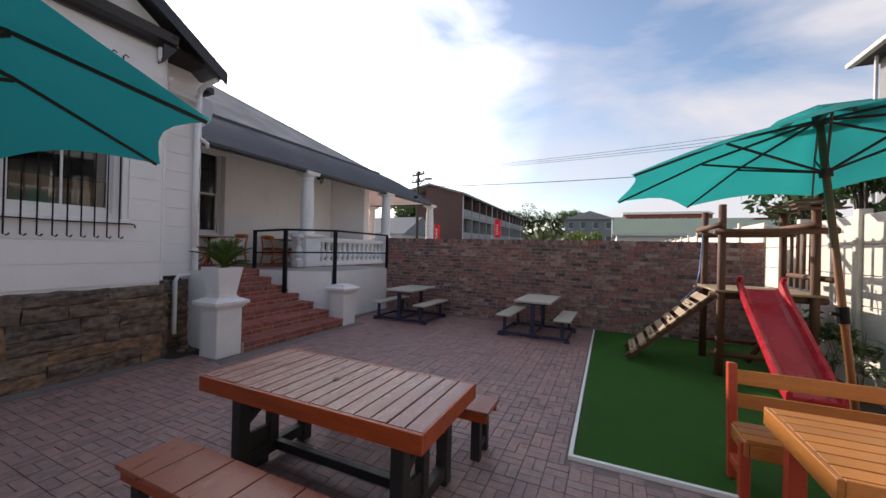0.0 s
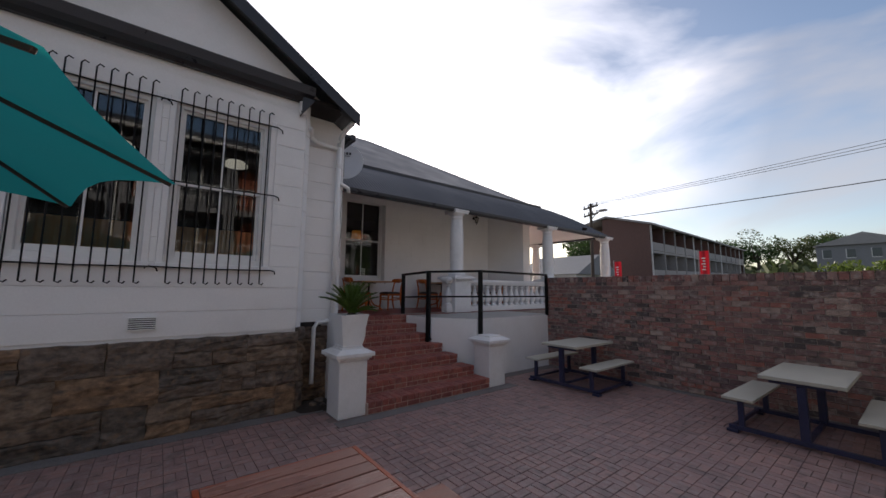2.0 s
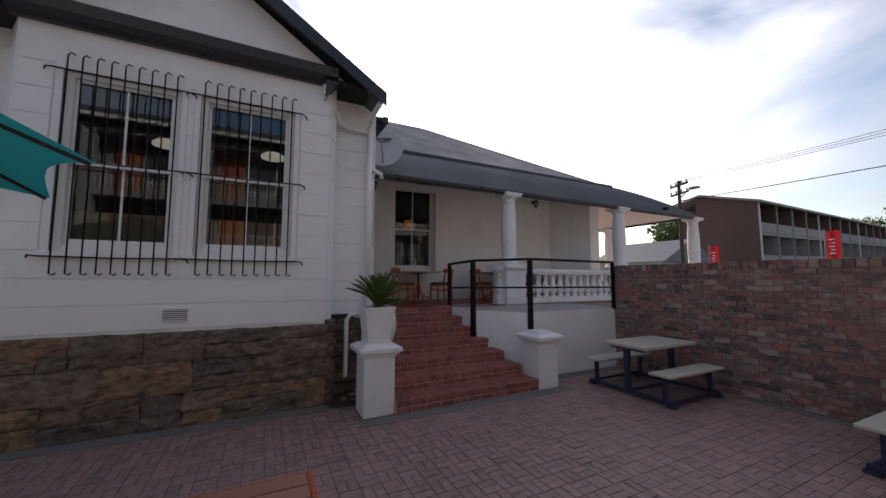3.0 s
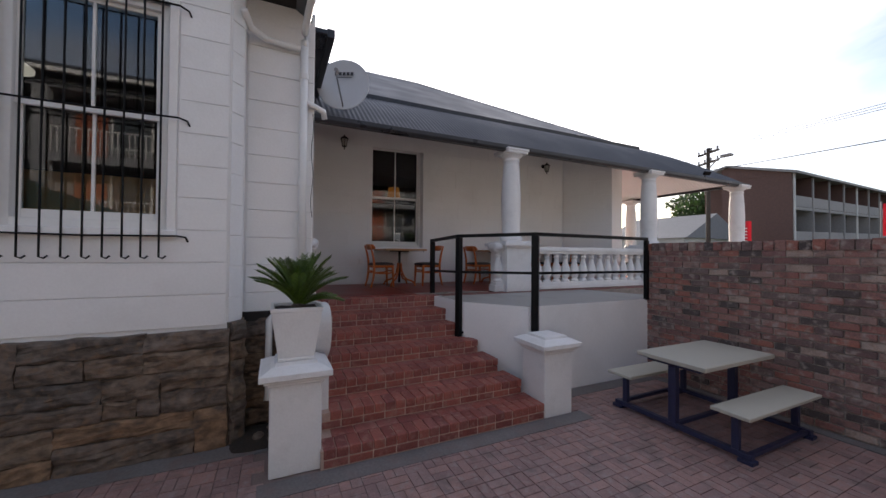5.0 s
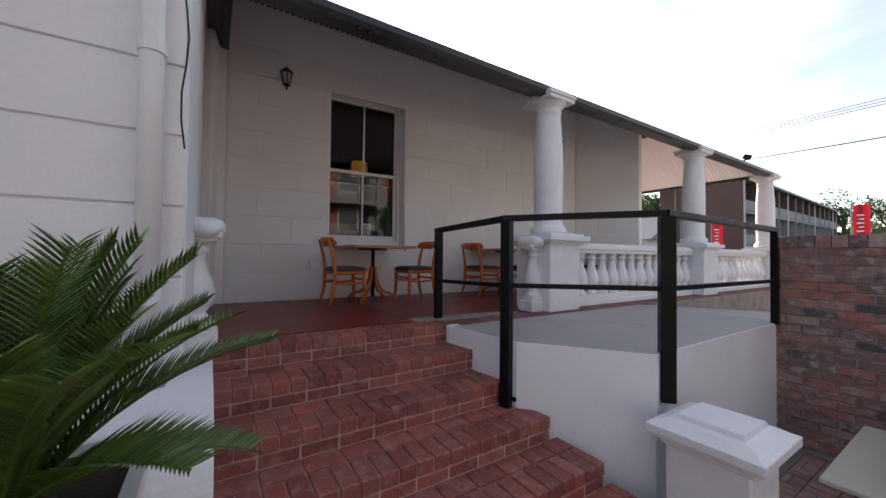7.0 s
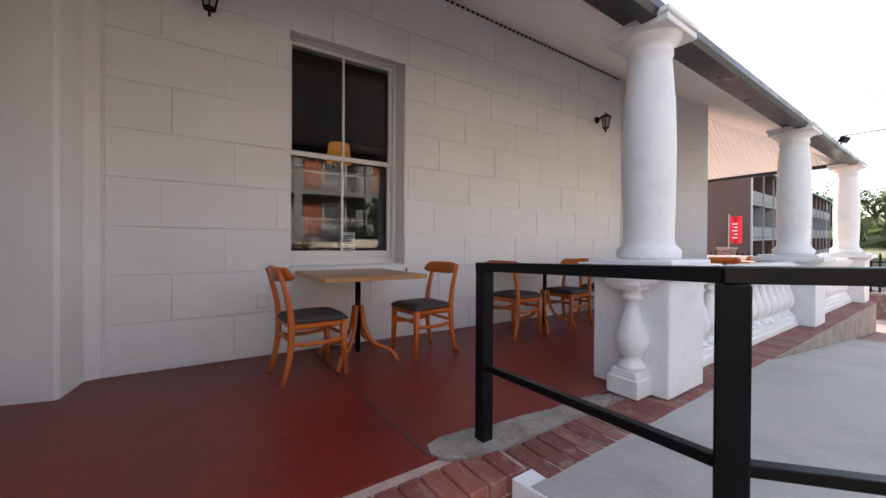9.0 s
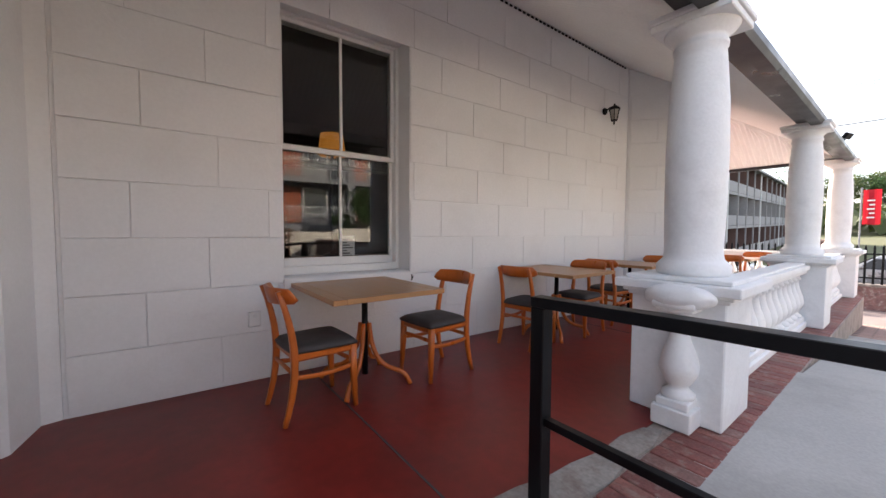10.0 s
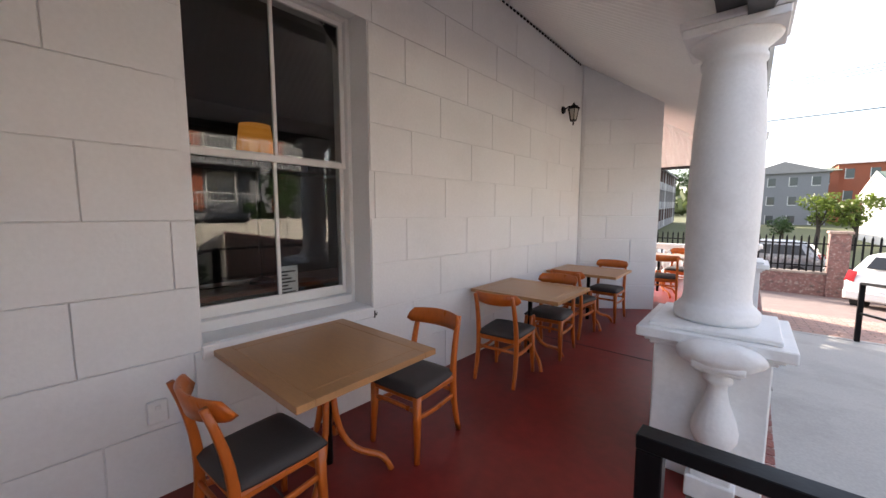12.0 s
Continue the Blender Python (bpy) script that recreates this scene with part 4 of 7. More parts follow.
def cafe_table(m, sx, sy):
    t = thing("cafe_table", "pale oak square table on a black post with bentwood feet", "table", m, "veranda tables")
    part("tabletop", boxes([(-sx / 2 + 0.0875, sx / 2 - 0.0875, -sy / 2 + 0.0875, sy / 2 - 0.0875, 0.735, 0.7645)], 0.002), TABLEWOOD, t)
    for nm, r in (("edge_board", (-sx / 2, sx / 2, -sy / 2, -sy / 2 + 0.087)), ("edge_board", (-sx / 2, sx / 2, sy / 2 - 0.087, sy / 2)), ("edge_board", (-sx / 2, -sx / 2 + 0.087, -sy / 2 + 0.0875, sy / 2 - 0.0875)), ("edge_board", (sx / 2 - 0.087, sx / 2, -sy / 2 + 0.0875, sy / 2 - 0.0875))):
        part(nm, boxes([(*r, 0.73, 0.765)], 0.0025), TABLEWOOD, t)
    part("top_plate", boxes([(-0.2, 0.2, -0.03, 0.03, 0.71, 0.73), (-0.03, 0.03, -0.2, 0.2, 0.705, 0.73)]), BLACKSTEEL, t)
    part("post", cyl(bmesh.new(), (0, 0, 0.06), (0, 0, 0.72), 0.024, n=14), BLACKSTEEL, t, smooth=True)
    for k in range(4):
        a = math.pi / 4 + k * math.pi / 2
        d = Vector((math.cos(a), math.sin(a), 0))
        up = Vector((0, 0, 1))
        pts = bezier(d * 0.036 + up * 0.47, d * 0.05 + up * 0.28, d * 0.09 + up * 0.14, d * 0.25 + up * 0.11, 8)[:-1] + bezier(d * 0.25 + up * 0.11, d * 0.33 + up * 0.10, d * 0.35 + up * 0.05, d * 0.37 + up * 0.0, 5)
        part("foot", tube(bmesh.new(), pts, 0.019, 8), CHAIRWOOD, t, "bent honey-stained wooden foot", smooth=True)
    return t


cafe_table(Matrix.Translation((-8.385, 5.50, F)), 0.96, 0.86)
cafe_table(Matrix.Translation((-8.285, 7.88, F)), 0.96, 0.84)
cafe_table(Matrix.Translation((-8.235, 9.55, F)), 0.92, 0.78)
cafe_table(Matrix.Translation((-7.85, 12.35, F)), 0.9, 0.8)
first_chair = chair(Matrix.Translation((-8.24, 5.06, F)) @ pose(0, 0, 0, 0, 0, 3))
for x, y, a in ((-8.24, 6.08, 184), (-8.27, 7.36, 6), (-8.20, 8.20, 183), (-8.25, 9.05, -5), (-8.12, 9.99, 178), (-7.66, 11.78, 8), (-7.58, 12.9, 172)):
    copy_thing(first_chair, Matrix.Translation((x, y, F)) @ pose(0, 0, 0, 0, 0, a))


def wall_lantern(m):
    w = thing("wall_lantern", "small black coach lantern on a wall bracket", "lantern", m, "veranda lanterns")
    part("wall_plate", cyl(bmesh.new(), (0, 0, 0), (0.025, 0, 0), 0.055, 0.045, 12), BLACKSTEEL, w)
    part("arm", tube(bmesh.new(), [(0.02, 0, 0), (0.09, 0, 0.035), (0.15, 0, 0.03), (0.16, 0, 0.0)], 0.010, 6), BLACKSTEEL, w)
    part("roof", lathe(bmesh.new(), [(0.088, -0.02), (0.09, -0.01), (0.05, 0.03), (0.02, 0.045), (0.012, 0.07), (0.004, 0.075)], 6, c=(0.16, 0, 0)), BLACKSTEEL, w)
    part("glass", lathe(bmesh.new(), [(0.042, -0.165), (0.07, -0.02)], 6, c=(0.16, 0, 0)), LAMPOFF, w, "clear lantern glass")
    bm = bmesh.new()
    for k in range(6):
        a = 2 * math.pi * k / 6
        tube(bm, [(0.16 + 0.044 * math.cos(a), 0.044 * math.sin(a), -0.17), (0.16 + 0.074 * math.cos(a), 0.074 * math.sin(a), -0.015)], 0.006, 5)
    part("cage", bm, BLACKSTEEL, w)
    part("finial", lathe(bmesh.new(), [(0.046, -0.18), (0.046, -0.165)], 6, c=(0.16, 0, 0)), BLACKSTEEL, w)
    part("drop", lathe(bmesh.new(), [(0.004, -0.24), (0.014, -0.215), (0.008, -0.19), (0.012, -0.18)], 8, c=(0.16, 0, 0)), BLACKSTEEL, w)
    return w


wall_lantern(TURN_W @ Matrix.Translation((WX, 4.40, 4.24)))
wall_lantern(TURN_W @ Matrix.Translation((WX, 9.62, 4.21)))

# railing beside the steps and along the terrace
rail = thing("railing", "black square-tube steel railing around the terrace edge", "railing")
RP = [(-6.72, 5.545, F - 0.005), (-5.66, 5.50, RISE * 4 - 0.01), (-4.84, 6.20, 0.84), (-4.86, 8.40, F - 0.02)]
RT = (2.075, 2.108, 2.122, 2.112)
for i, (x, y, z) in enumerate(RP):
    w = (0.034, 0.038, 0.046, 0.03)[i]
    a = (0, 20, 42, 0)[i]
    bm = boxes([(-w, w, -w, w, z, RT[i] - 0.034)], 0.004)
    bmesh.ops.transform(bm, matrix=pose(x, y, 0, 0, 0, a), verts=bm.verts[:])
    part("post", bm, BLACKSTEEL, rail)


def bar_between(p, q, w, h):
    p, q = Vector(p), Vector(q)
    d = q - p
    bm = boxes([(0, d.length, -w, w, -h, h)], 0.003)
    bmesh.ops.transform(bm, matrix=Matrix.Translation(p) @ d.to_track_quat("X", "Z").to_matrix().to_4x4(), verts=bm.verts[:])
    return bm


for i, ((x0, y0, _), (x1, y1, _)) in enumerate(zip(RP, RP[1:])):
    d = Vector((x1 - x0, y1 - y0, 0)).normalized() * 0.034
    part("top_rail", bar_between((x0 - d.x, y0 - d.y, RT[i] - 0.012), (x1, y1, RT[i + 1] - 0.012), 0.036, 0.022), BLACKSTEEL, rail)
    part("mid_rail", bar_between((x0, y0, RT[i] - 0.525), (x1, y1, RT[i + 1] - 0.525), 0.019, 0.017), BLACKSTEEL, rail)
part("fixing_lug", boxes([(-5.66, -5.60, 5.53, 5.575, 0.71, 0.74)], 0.002), BLACKSTEEL, rail)
rail2 = thing("railing", "black steel railing along the ramp edge", "railing")
RP2 = [(-4.5, 9.4, 1.07), (-4.86, 11.1, 0.91), (-5.22, 12.45, 0.79)]
for x, y, z in RP2:
    part("post", boxes([(x - 0.03, x + 0.03, y - 0.03, y + 0.03, z - 0.02, z + 0.9)], 0.004), BLACKSTEEL, rail2)
for p, q in zip(RP2, RP2[1:]):
    part("top_rail", bar_between((p[0], p[1], p[2] + 0.9), (q[0], q[1], q[2] + 0.9), 0.03, 0.02), BLACKSTEEL, rail2)
    part("mid_rail", bar_between((p[0], p[1], p[2] + 0.45), (q[0], q[1], q[2] + 0.45), 0.018, 0.016), BLACKSTEEL, rail2)

# ---- stairs side ----


def pedestal(m, h):
    p = thing("pedestal", "white plastered square stair pedestal with moulded cap", "pedestal", m, "stair pedestals")
    part("shaft", boxes([(-0.205, 0.205, -0.205, 0.205, 0, h - 0.13)], 0.01), PLASTER, p)
    for hh, a, b in ((0.225, h - 0.15, h - 0.12), (0.25, h - 0.12, h - 0.09)):
        bm = bmesh.new()
        rounded_square(bm, hh, a, b)
        part("moulding", bm, PLASTER, p)
    bm = bmesh.new()
    rounded_square(bm, 0.285, h - 0.09, h - 0.035)
    part("cap", bm, PLASTER, p)
    prof = [(0.27, h - 0.035), (0.20, h + 0.0), (0.17, h + 0.005), (0.16, h + 0.03)]
    part("cap_top", lathe(bmesh.new(), [(r * math.sqrt(2), z) for r, z in prof], 4, a0=math.pi / 4, a1=math.pi / 4 + 2 * math.pi), PLASTER, p)
    return p


ped = pedestal(Matrix.Translation((-4.53, 3.285, -0.01)), 0.90)
copy_thing(ped, Matrix.Translation((-4.50, 6.10, -0.045)))
# curved cheek wall along the left of the stairs
bm = bmesh.new()
top = bezier((-5.0, 0, 0.74), (-4.78, 0, 0.84), (-4.66, 0, 0.95), (-4.655, 0, 1.10), 12)[:-1] + bezier((-4.655, 0, 1.10), (-4.65, 0, 1.33), (-4.85, 0, 1.36), (-5.45, 0, 1.27), 16) + [Vector((-6.5, 0, F + 0.0))]
slab(bm, [(p.x, 3.45, p.z) for p in top] + [(-6.5, 3.45, 0.0), (-5.0, 3.45, 0.0)], (0, 0.16, 0))
slab(bm, [(max(p.x, -5.49), 3.31, p.z - 0.012) for p in top[:-1]] + [(-5.49, 3.31, 0.0), (-5.0, 3.31, 0.0)], (0, 0.139, 0))
slab(bm, [(-4.74, 3.30, 0.0), (-4.74, 3.30, 0.70), (-5.0, 3.30, 0.80), (-5.2, 3.30, 0.80), (-5.2, 3.30, 0.0)], (0, 0.30, 0))
structure("cheek_wall", bm, PLASTER, "white plastered scroll cheek wall of the stairs", "cheek wall")


def planter(m):
    p = thing("planter", "white square tapered planter full of dark soil", "planter", m)
    bm = bmesh.new()
    def ring(h, z):
        return [bm.verts.new((sx * h, sy * h, z)) for sx, sy in ((-1, -1), (1, -1), (1, 1), (-1, 1))]
    rs = [ring(0.135, 0.0), ring(0.145, 0.03), ring(0.200, 0.405), ring(0.205, 0.41), ring(0.207, 0.44), ring(0.180, 0.44), ring(0.170, 0.38)]
    bm.faces.new(rs[0][::-1])
    for a, b in zip(rs, rs[1:]):
        for i in range(4):
            bm.faces.new((a[i], a[(i + 1) % 4], b[(i + 1) % 4], b[i]))
    part("pot", bm, PLASTER, p)
    part("saucer", boxes([(-0.15, 0.15, -0.15, 0.15, -0.012, 0.012)], 0.004), PLASTER, p)
    bm = boxes([(-0.170, 0.170, -0.172, 0.172, 0.36, 0.415)])
    bmesh.ops.subdivide_edges(bm, edges=bm.edges[:], cuts=5, use_grid_fill=True)
    for v in bm.verts:
        v.co.z += 0.012 * noise.noise(v.co * 14)
    part("soil", bm, SOIL, p, "dark crumbly potting soil")
    return p


POT = (-4.53, 3.285, 0.935)
planter(Matrix.Translation(POT))


def cycad(m, n=42):
    c = thing("cycad_palm", "small green cycad with stiff arching feather fronds in the planter", "plant", m)
    bm = lathe(bmesh.new(), [(0.05, -0.03), (0.07, 0.02), (0.065, 0.08), (0.03, 0.11)], 10)
    for v in bm.verts:
        v.co += 0.008 * noise.noise_vector(v.co * 40)
    part("stem", bm, BARK, c, "shaggy brown stem")
    r = random.Random(5)
    for k in range(n + 2):
        az = k * 2.399 + r.uniform(-0.2, 0.2)
        el = radians(89 - 38 * min(k / n, 1) ** 1.5 + r.uniform(-7, 7))
        if k >= n:
            # low fronds leaning over the steps
            az, el = radians(52 + 26 * (k - n)), radians(42 - 10 * (k - n))
        L = r.uniform(0.40, 0.52) * (0.85 if k < 6 or k >= n else 1)
        d = Vector((math.cos(az), math.sin(az), 0))
        side = Vector((-d.y, d.x, 0))
        pts = []
        q, e = Vector((0, 0, 0.07)) + d * 0.02, el
        steps = 16
        for s in range(steps + 1):
            pts.append(q.copy())
            q += (d * math.cos(e) + Vector((0, 0, math.sin(e)))) * (L / steps)
            e -= radians(1.4 + 2.0 * (k / n))
        bm = tube(bmesh.new(), pts[::2], 0.0055, 5, 0.002)
        for s in range(3, 3 * steps):
            f = s / (3 * steps)
            i = min(int(f * steps), steps - 1)
            a = pts[i].lerp(pts[i + 1], f * steps - i)
            t = (pts[i + 1] - pts[i]).normalized()
            up = t.cross(side).normalized()
            up = up if up.z > 0 else -up
            ln = 0.14 * min(1, f * 3.2) * (1.12 - f * 0.75) * r.uniform(0.9, 1.1)
            for sg in (-1, 1):
                tip = a + (side * sg * 0.72 + t * 0.62 + up * 0.30).normalized() * ln
                w = t * 0.0034
                mid = a.lerp(tip, 0.5) + up * 0.004
                v = [bm.verts.new(p) for p in (a - w, a + w, mid + w * 1.1, tip, mid - w * 1.1)]
                bm.faces.new(v)
        part("frond", bm, PALMLEAF, c)
    return c


cycad(Matrix.Translation((POT[0] + 0.02, POT[1] + 0.02, POT[2] + 0.36)) @ Matrix.Scale(0.99, 4))

# ---- gable wall fittings ----


def burglar_bars(m, W, Hh):
    b = thing("burglar_bars", "black wrought-iron burglar bars with hooked ends over a sash window", "burglar bars", m, "burglar bars")
    me = None
    n = 9
    for i in range(n):
        y = 0.04 + (W - 0.08) * i / (n - 1)
        pts = [(0.05, y + 0.05, -0.24), (0.06, y + 0.03, -0.262), (0.06, y, -0.25), (0.06, y, 0.1), (0.06, y, Hh), (0.06, y, Hh + 0.20), (0.06, y + 0.025, Hh + 0.235), (0.06, y + 0.06, Hh + 0.215)]
        if me is None:
            ob = part("bar", tube(bmesh.new(), [(p[0], p[1] - y, p[2]) for p in pts], 0.0085, 6), BLACKSTEEL, b)
            me = ob.data
        else:
            ob = new("bar", me)
            ob.parent = b
        ob.location = (0, y, 0)
    for z in (-0.07, Hh * 0.50, Hh + 0.02):
        pts = [(0.0, -0.17, z - 0.02), (0.03, -0.15, z + 0.02), (0.073, -0.09, z + 0.01), (0.073, W / 2, z), (0.073, W + 0.09, z + 0.01), (0.03, W + 0.15, z + 0.0), (0.0, W + 0.17, z - 0.05)]
        part("cross_bar", tube(bmesh.new(), pts, 0.009, 6), BLACKSTEEL, b)
    return b


for (y0, y1) in (WIN1, WIN2):
    burglar_bars(Matrix.Translation((GX - 0.012, y0 + 0.0, WZ0)), y1 - y0, WZ1 - WZ0 - 0.06)

vent = thing("air_vent", "white louvred air brick low on the gable wall", "vent", Matrix.Translation((GX + 0.024, 0.83, 1.235)))
part("frame", boxes([(-0.02, 0.006, 0, 0.27, 0, 0.012), (-0.02, 0.006, 0, 0.27, 0.138, 0.15), (-0.02, 0.006, 0, 0.012, 0.012, 0.138), (-0.02, 0.006, 0.258, 0.27, 0.012, 0.138)], 0.002), TRIM, vent)
for k in range(5):
    bm = boxes([(-0.010, 0.004, 0.012, 0.258, -0.004, 0.004)], 0.001)
    bmesh.ops.transform(bm, matrix=pose(0, 0, 0.027 + 0.024 * k, 0, 30, 0), verts=bm.verts[:])
    part("slat", bm, TRIM, vent)
# near-black sheet added to stand for the shade inside the slits
part("shade_backing", boxes([(-0.021, -0.016, 0.01, 0.26, 0.01, 0.14)]), UNLITDARK, vent)

pipe = thing("downpipe", "white painted rainwater downpipe with swan neck", "downpipe")
part("pipe", tube(bmesh.new(), [(-5.43, 3.38, 1.22), (-5.43, 3.38, 4.2)], 0.042, 12), TRIM, pipe, smooth=True)
part("swan_neck", tube(bmesh.new(), bezier((-5.43, 3.38, 4.15), (-5.43, 3.38, 4.42), (-5.2, 3.40, 4.42), (-4.98, 3.42, 4.46), 8), 0.040, 12), TRIM, pipe, smooth=True)
part("crossover", tube(bmesh.new(), [(-5.12, 2.80, 4.24), (-5.3, 2.85, 4.18), (-5.43, 3.0, 4.16), (-5.43, 3.34, 4.14)], 0.035, 10), TRIM, pipe, smooth=True)
part("branch", tube(bmesh.new(), [(-5.43, 3.38, 3.55), (-5.45, 3.5, 3.52), (-5.5, 3.6, 3.50), (-5.52, 3.62, 3.42)], 0.034, 10), TRIM, pipe, smooth=True)
part("lower_pipe", tube(bmesh.new(), [(-5.43, 3.38, 1.24), (-5.42, 3.3, 1.20), (-5.38, 3.12, 1.19), (-5.36, 3.06, 1.12), (-5.36, 3.06, 0.34), (-5.33, 3.05, 0.27)], 0.034, 10), TRIM, pipe, smooth=True)
for z in (1.6, 2.6, 3.8):
    part("collar", cyl(bmesh.new(), (-5.43, 3.38, z), (-5.43, 3.38, z + 0.06), 0.049, n=12), TRIM, pipe)

dish = thing("satellite_dish", "pale grey round satellite dish on the veranda roof", "satellite dish")
DC = Vector((-6.85, 4.05, 4.48))
nrm = Vector((0.85, -0.40, 0.08)).normalized()
bm = lathe(bmesh.new(), [(q * 1.09, w) for q, w in [(0.005, -0.055), (0.14, -0.047), (0.27, -0.02), (0.365, 0.012), (0.378, 0.016), (0.375, 0.006), (0.27, -0.03), (0.14, -0.058), (0.005, -0.066)]], 36)
part("reflector", bm, DISH, dish, smooth=True, at=Matrix.Translation(DC) @ nrm.to_track_quat("Z", "Y").to_matrix().to_4x4())
part("arm", tube(bmesh.new(), [DC + Vector((0.0, 0.0, -0.36)), DC + nrm * 0.42 + Vector((0, 0.02, -0.12)), DC + nrm * 0.46 + Vector((0, 0.02, -0.02))], 0.012, 8), FARCONC, dish, "grey feed arm")
part("feed_horn", cyl(bmesh.new(), DC + nrm * 0.47 + Vector((0, 0.02, -0.03)), DC + nrm * 0.36 + Vector((0, 0.015, 0.0)), 0.03, n=10), FARCONC, dish)
part("mast", tube(bmesh.new(), [DC - nrm * 0.08, DC - nrm * 0.16 + Vector((0, 0, -0.05)), DC - nrm * 0.16 + Vector((0, 0, -0.5))], 0.022, 8), FARCONC, dish)
face = Matrix.Translation(DC + nrm * -0.018) @ nrm.to_track_quat("Z", "Y").to_matrix().to_4x4()
for k in range(5):
    part("print_mark", boxes([(-0.15 + 0.062 * k, -0.104 + 0.062 * k, 0.17, 0.225, 0.0, 0.001)]), INK, dish, "dark printed mark", at=face)
bm = boxes([(-0.12, 0.12, 0.13, 0.143, 0.0, 0.001)])
part("small_print", bm, INK, dish, "thin line of small print", at=face)

camn = thing("security_camera", "small white dome security camera under the eaves", "camera")
part("mount", cyl(bmesh.new(), (GX + 0.06, 2.62, 4.57), (GX + 0.06, 2.62, 4.45), 0.05, n=14), TRIM, camn)
part("dome", lathe(bmesh.new(), [(0.004, 4.37), (0.03, 4.38), (0.046, 4.41), (0.05, 4.45)], 14, c=(GX + 0.06, 2.62, 0)), TRIM, camn, smooth=True)
part("lens", cyl(bmesh.new(), (GX + 0.10, 2.61, 4.405), (GX + 0.115, 2.605, 4.40), 0.018, n=10), BLACKSTEEL, camn)

flood = thing("flood_light", "small black floodlight on the veranda eaves", "floodlight")
part("bracket", tube(bmesh.new(), [(-6.53, 12.90, 3.80), (-6.50, 12.93, 3.90)], 0.012, 6), BLACKSTEEL, flood)
bm = boxes([(-0.09, 0.09, -0.03, 0.03, -0.05, 0.05)], 0.01)
bmesh.ops.transform(bm, matrix=pose(-6.48, 12.95, 3.93, 35, 0, 75), verts=bm.verts[:])
part("head", bm, BLACKSTEEL, flood)
cable = thing("wall_cable", "thin dark cable hanging down the white corner", "cable")
part("cable", tube(bmesh.new(), [(-5.488, 3.484 + 0.012 * math.sin(k * 1.3), 3.45 - 0.12 * k) for k in range(11)], 0.0035, 6), BLACKSTEEL, cable)

outlet = thing("wall_socket", "small white plastic socket box low on the veranda wall", "socket", TURN_W @ Matrix.Translation((WX, 4.80, F + 0.50)))
part("box", boxes([(0.0, 0.03, -0.045, 0.045, -0.06, 0.06)], 0.006), TRIM, outlet)
part("switch", boxes([(0.029, 0.036, -0.012, 0.012, 0.015, 0.04)], 0.002), PAPER, outlet)
hook = thing("wall_hook", "small black hook beside the veranda window", "hook", TURN_W @ Matrix.Translation((WX, 6.235, 1.90)))
part("plate", boxes([(0.0, 0.006, -0.008, 0.008, -0.03, 0.03)], 0.002), BLACKSTEEL, hook)
part("prong", tube(bmesh.new(), [(0.004, 0, 0.01), (0.03, 0, 0.0), (0.034, 0, 0.02)], 0.005, 6), BLACKSTEEL, hook)

# rooms: curtains, lamps, card in the window
for (y0, y1) in (WIN1, WIN2):
    bm = bmesh.new()
    pts = [(GX - 0.27 - 0.012 * math.sin(i * 1.1), y0 - 0.1 + (y1 - y0 + 0.2) * i / 40) for i in range(41)]
    lo = [bm.verts.new((x, y, 1.9)) for x, y in pts]
    hi = [bm.verts.new((x, y, 2.53)) for x, y in pts]
    for i in range(40):
        bm.faces.new((lo[i], lo[i + 1], hi[i + 1], hi[i]))
    bmesh.ops.solidify(bm, geom=bm.faces[:], thickness=0.008)
    cu = thing("cafe_curtain", "tan half-height curtain inside the window", "curtain", group="half curtains")
    part("cloth", bm, CURTAIN, cu)
    part("rod", cyl(bmesh.new(), (GX - 0.27, y0 - 0.12, 2.54), (GX - 0.27, y1 + 0.12, 2.54), 0.008, n=8), BLACKSTEEL, cu)
for x, y in ((-6.6, 0.46), (-6.5, 1.97)):
    cl = thing("ceiling_lamp", "round pale ceiling lamp in the dining room", "lamp", group="dining room lamps")
    part("shade", lathe(bmesh.new(), [(0.14, 3.80), (0.19, 3.815), (0.19, 3.85), (0.13, 3.90)], 20, c=(x, y, 0)), CEILLAMP, cl, smooth=True)
    part("cord", cyl(bmesh.new(), (x, y, 3.9), (x, y, 4.62), 0.006, n=6), BLACKSTEEL, cl)
lamp = thing("table_lamp", "amber drum-shade lamp glowing behind the veranda window", "lamp")
part("shade", lathe(bmesh.new(), [(0.17, 3.30), (0.135, 3.56)], 24, c=(-10.2, 5.92, 0)), SHADE, lamp, smooth=True)
part("stem", cyl(bmesh.new(), (-10.2, 5.92, 2.1), (-10.2, 5.92, 3.33), 0.02, n=10), BLACKSTEEL, lamp)
part("base", lathe(bmesh.new(), [(0.12, 2.04), (0.11, 2.07), (0.03, 2.10)], 16, c=(-10.2, 5.92, 0)), BLACKSTEEL, lamp)
side = thing("sideboard", "dark timber sideboard inside the room", "sideboard")
part("carcass", boxes([(-10.5, -9.9, 5.0, 7.2, 1.1, 2.0)], 0.01), DARKWOOD, side)
part("top", boxes([(-10.52, -9.88, 4.98, 7.22, 2.0, 2.04)], 0.006), BROWNWOOD, side)
shelf = thing("glass_shelf", "shelf of upturned drinking glasses inside the window", "shelf")
part("board", boxes([(-10.0, -9.75, 5.0, 7.0, 3.10, 3.125)], 0.003), DARKWOOD, shelf)
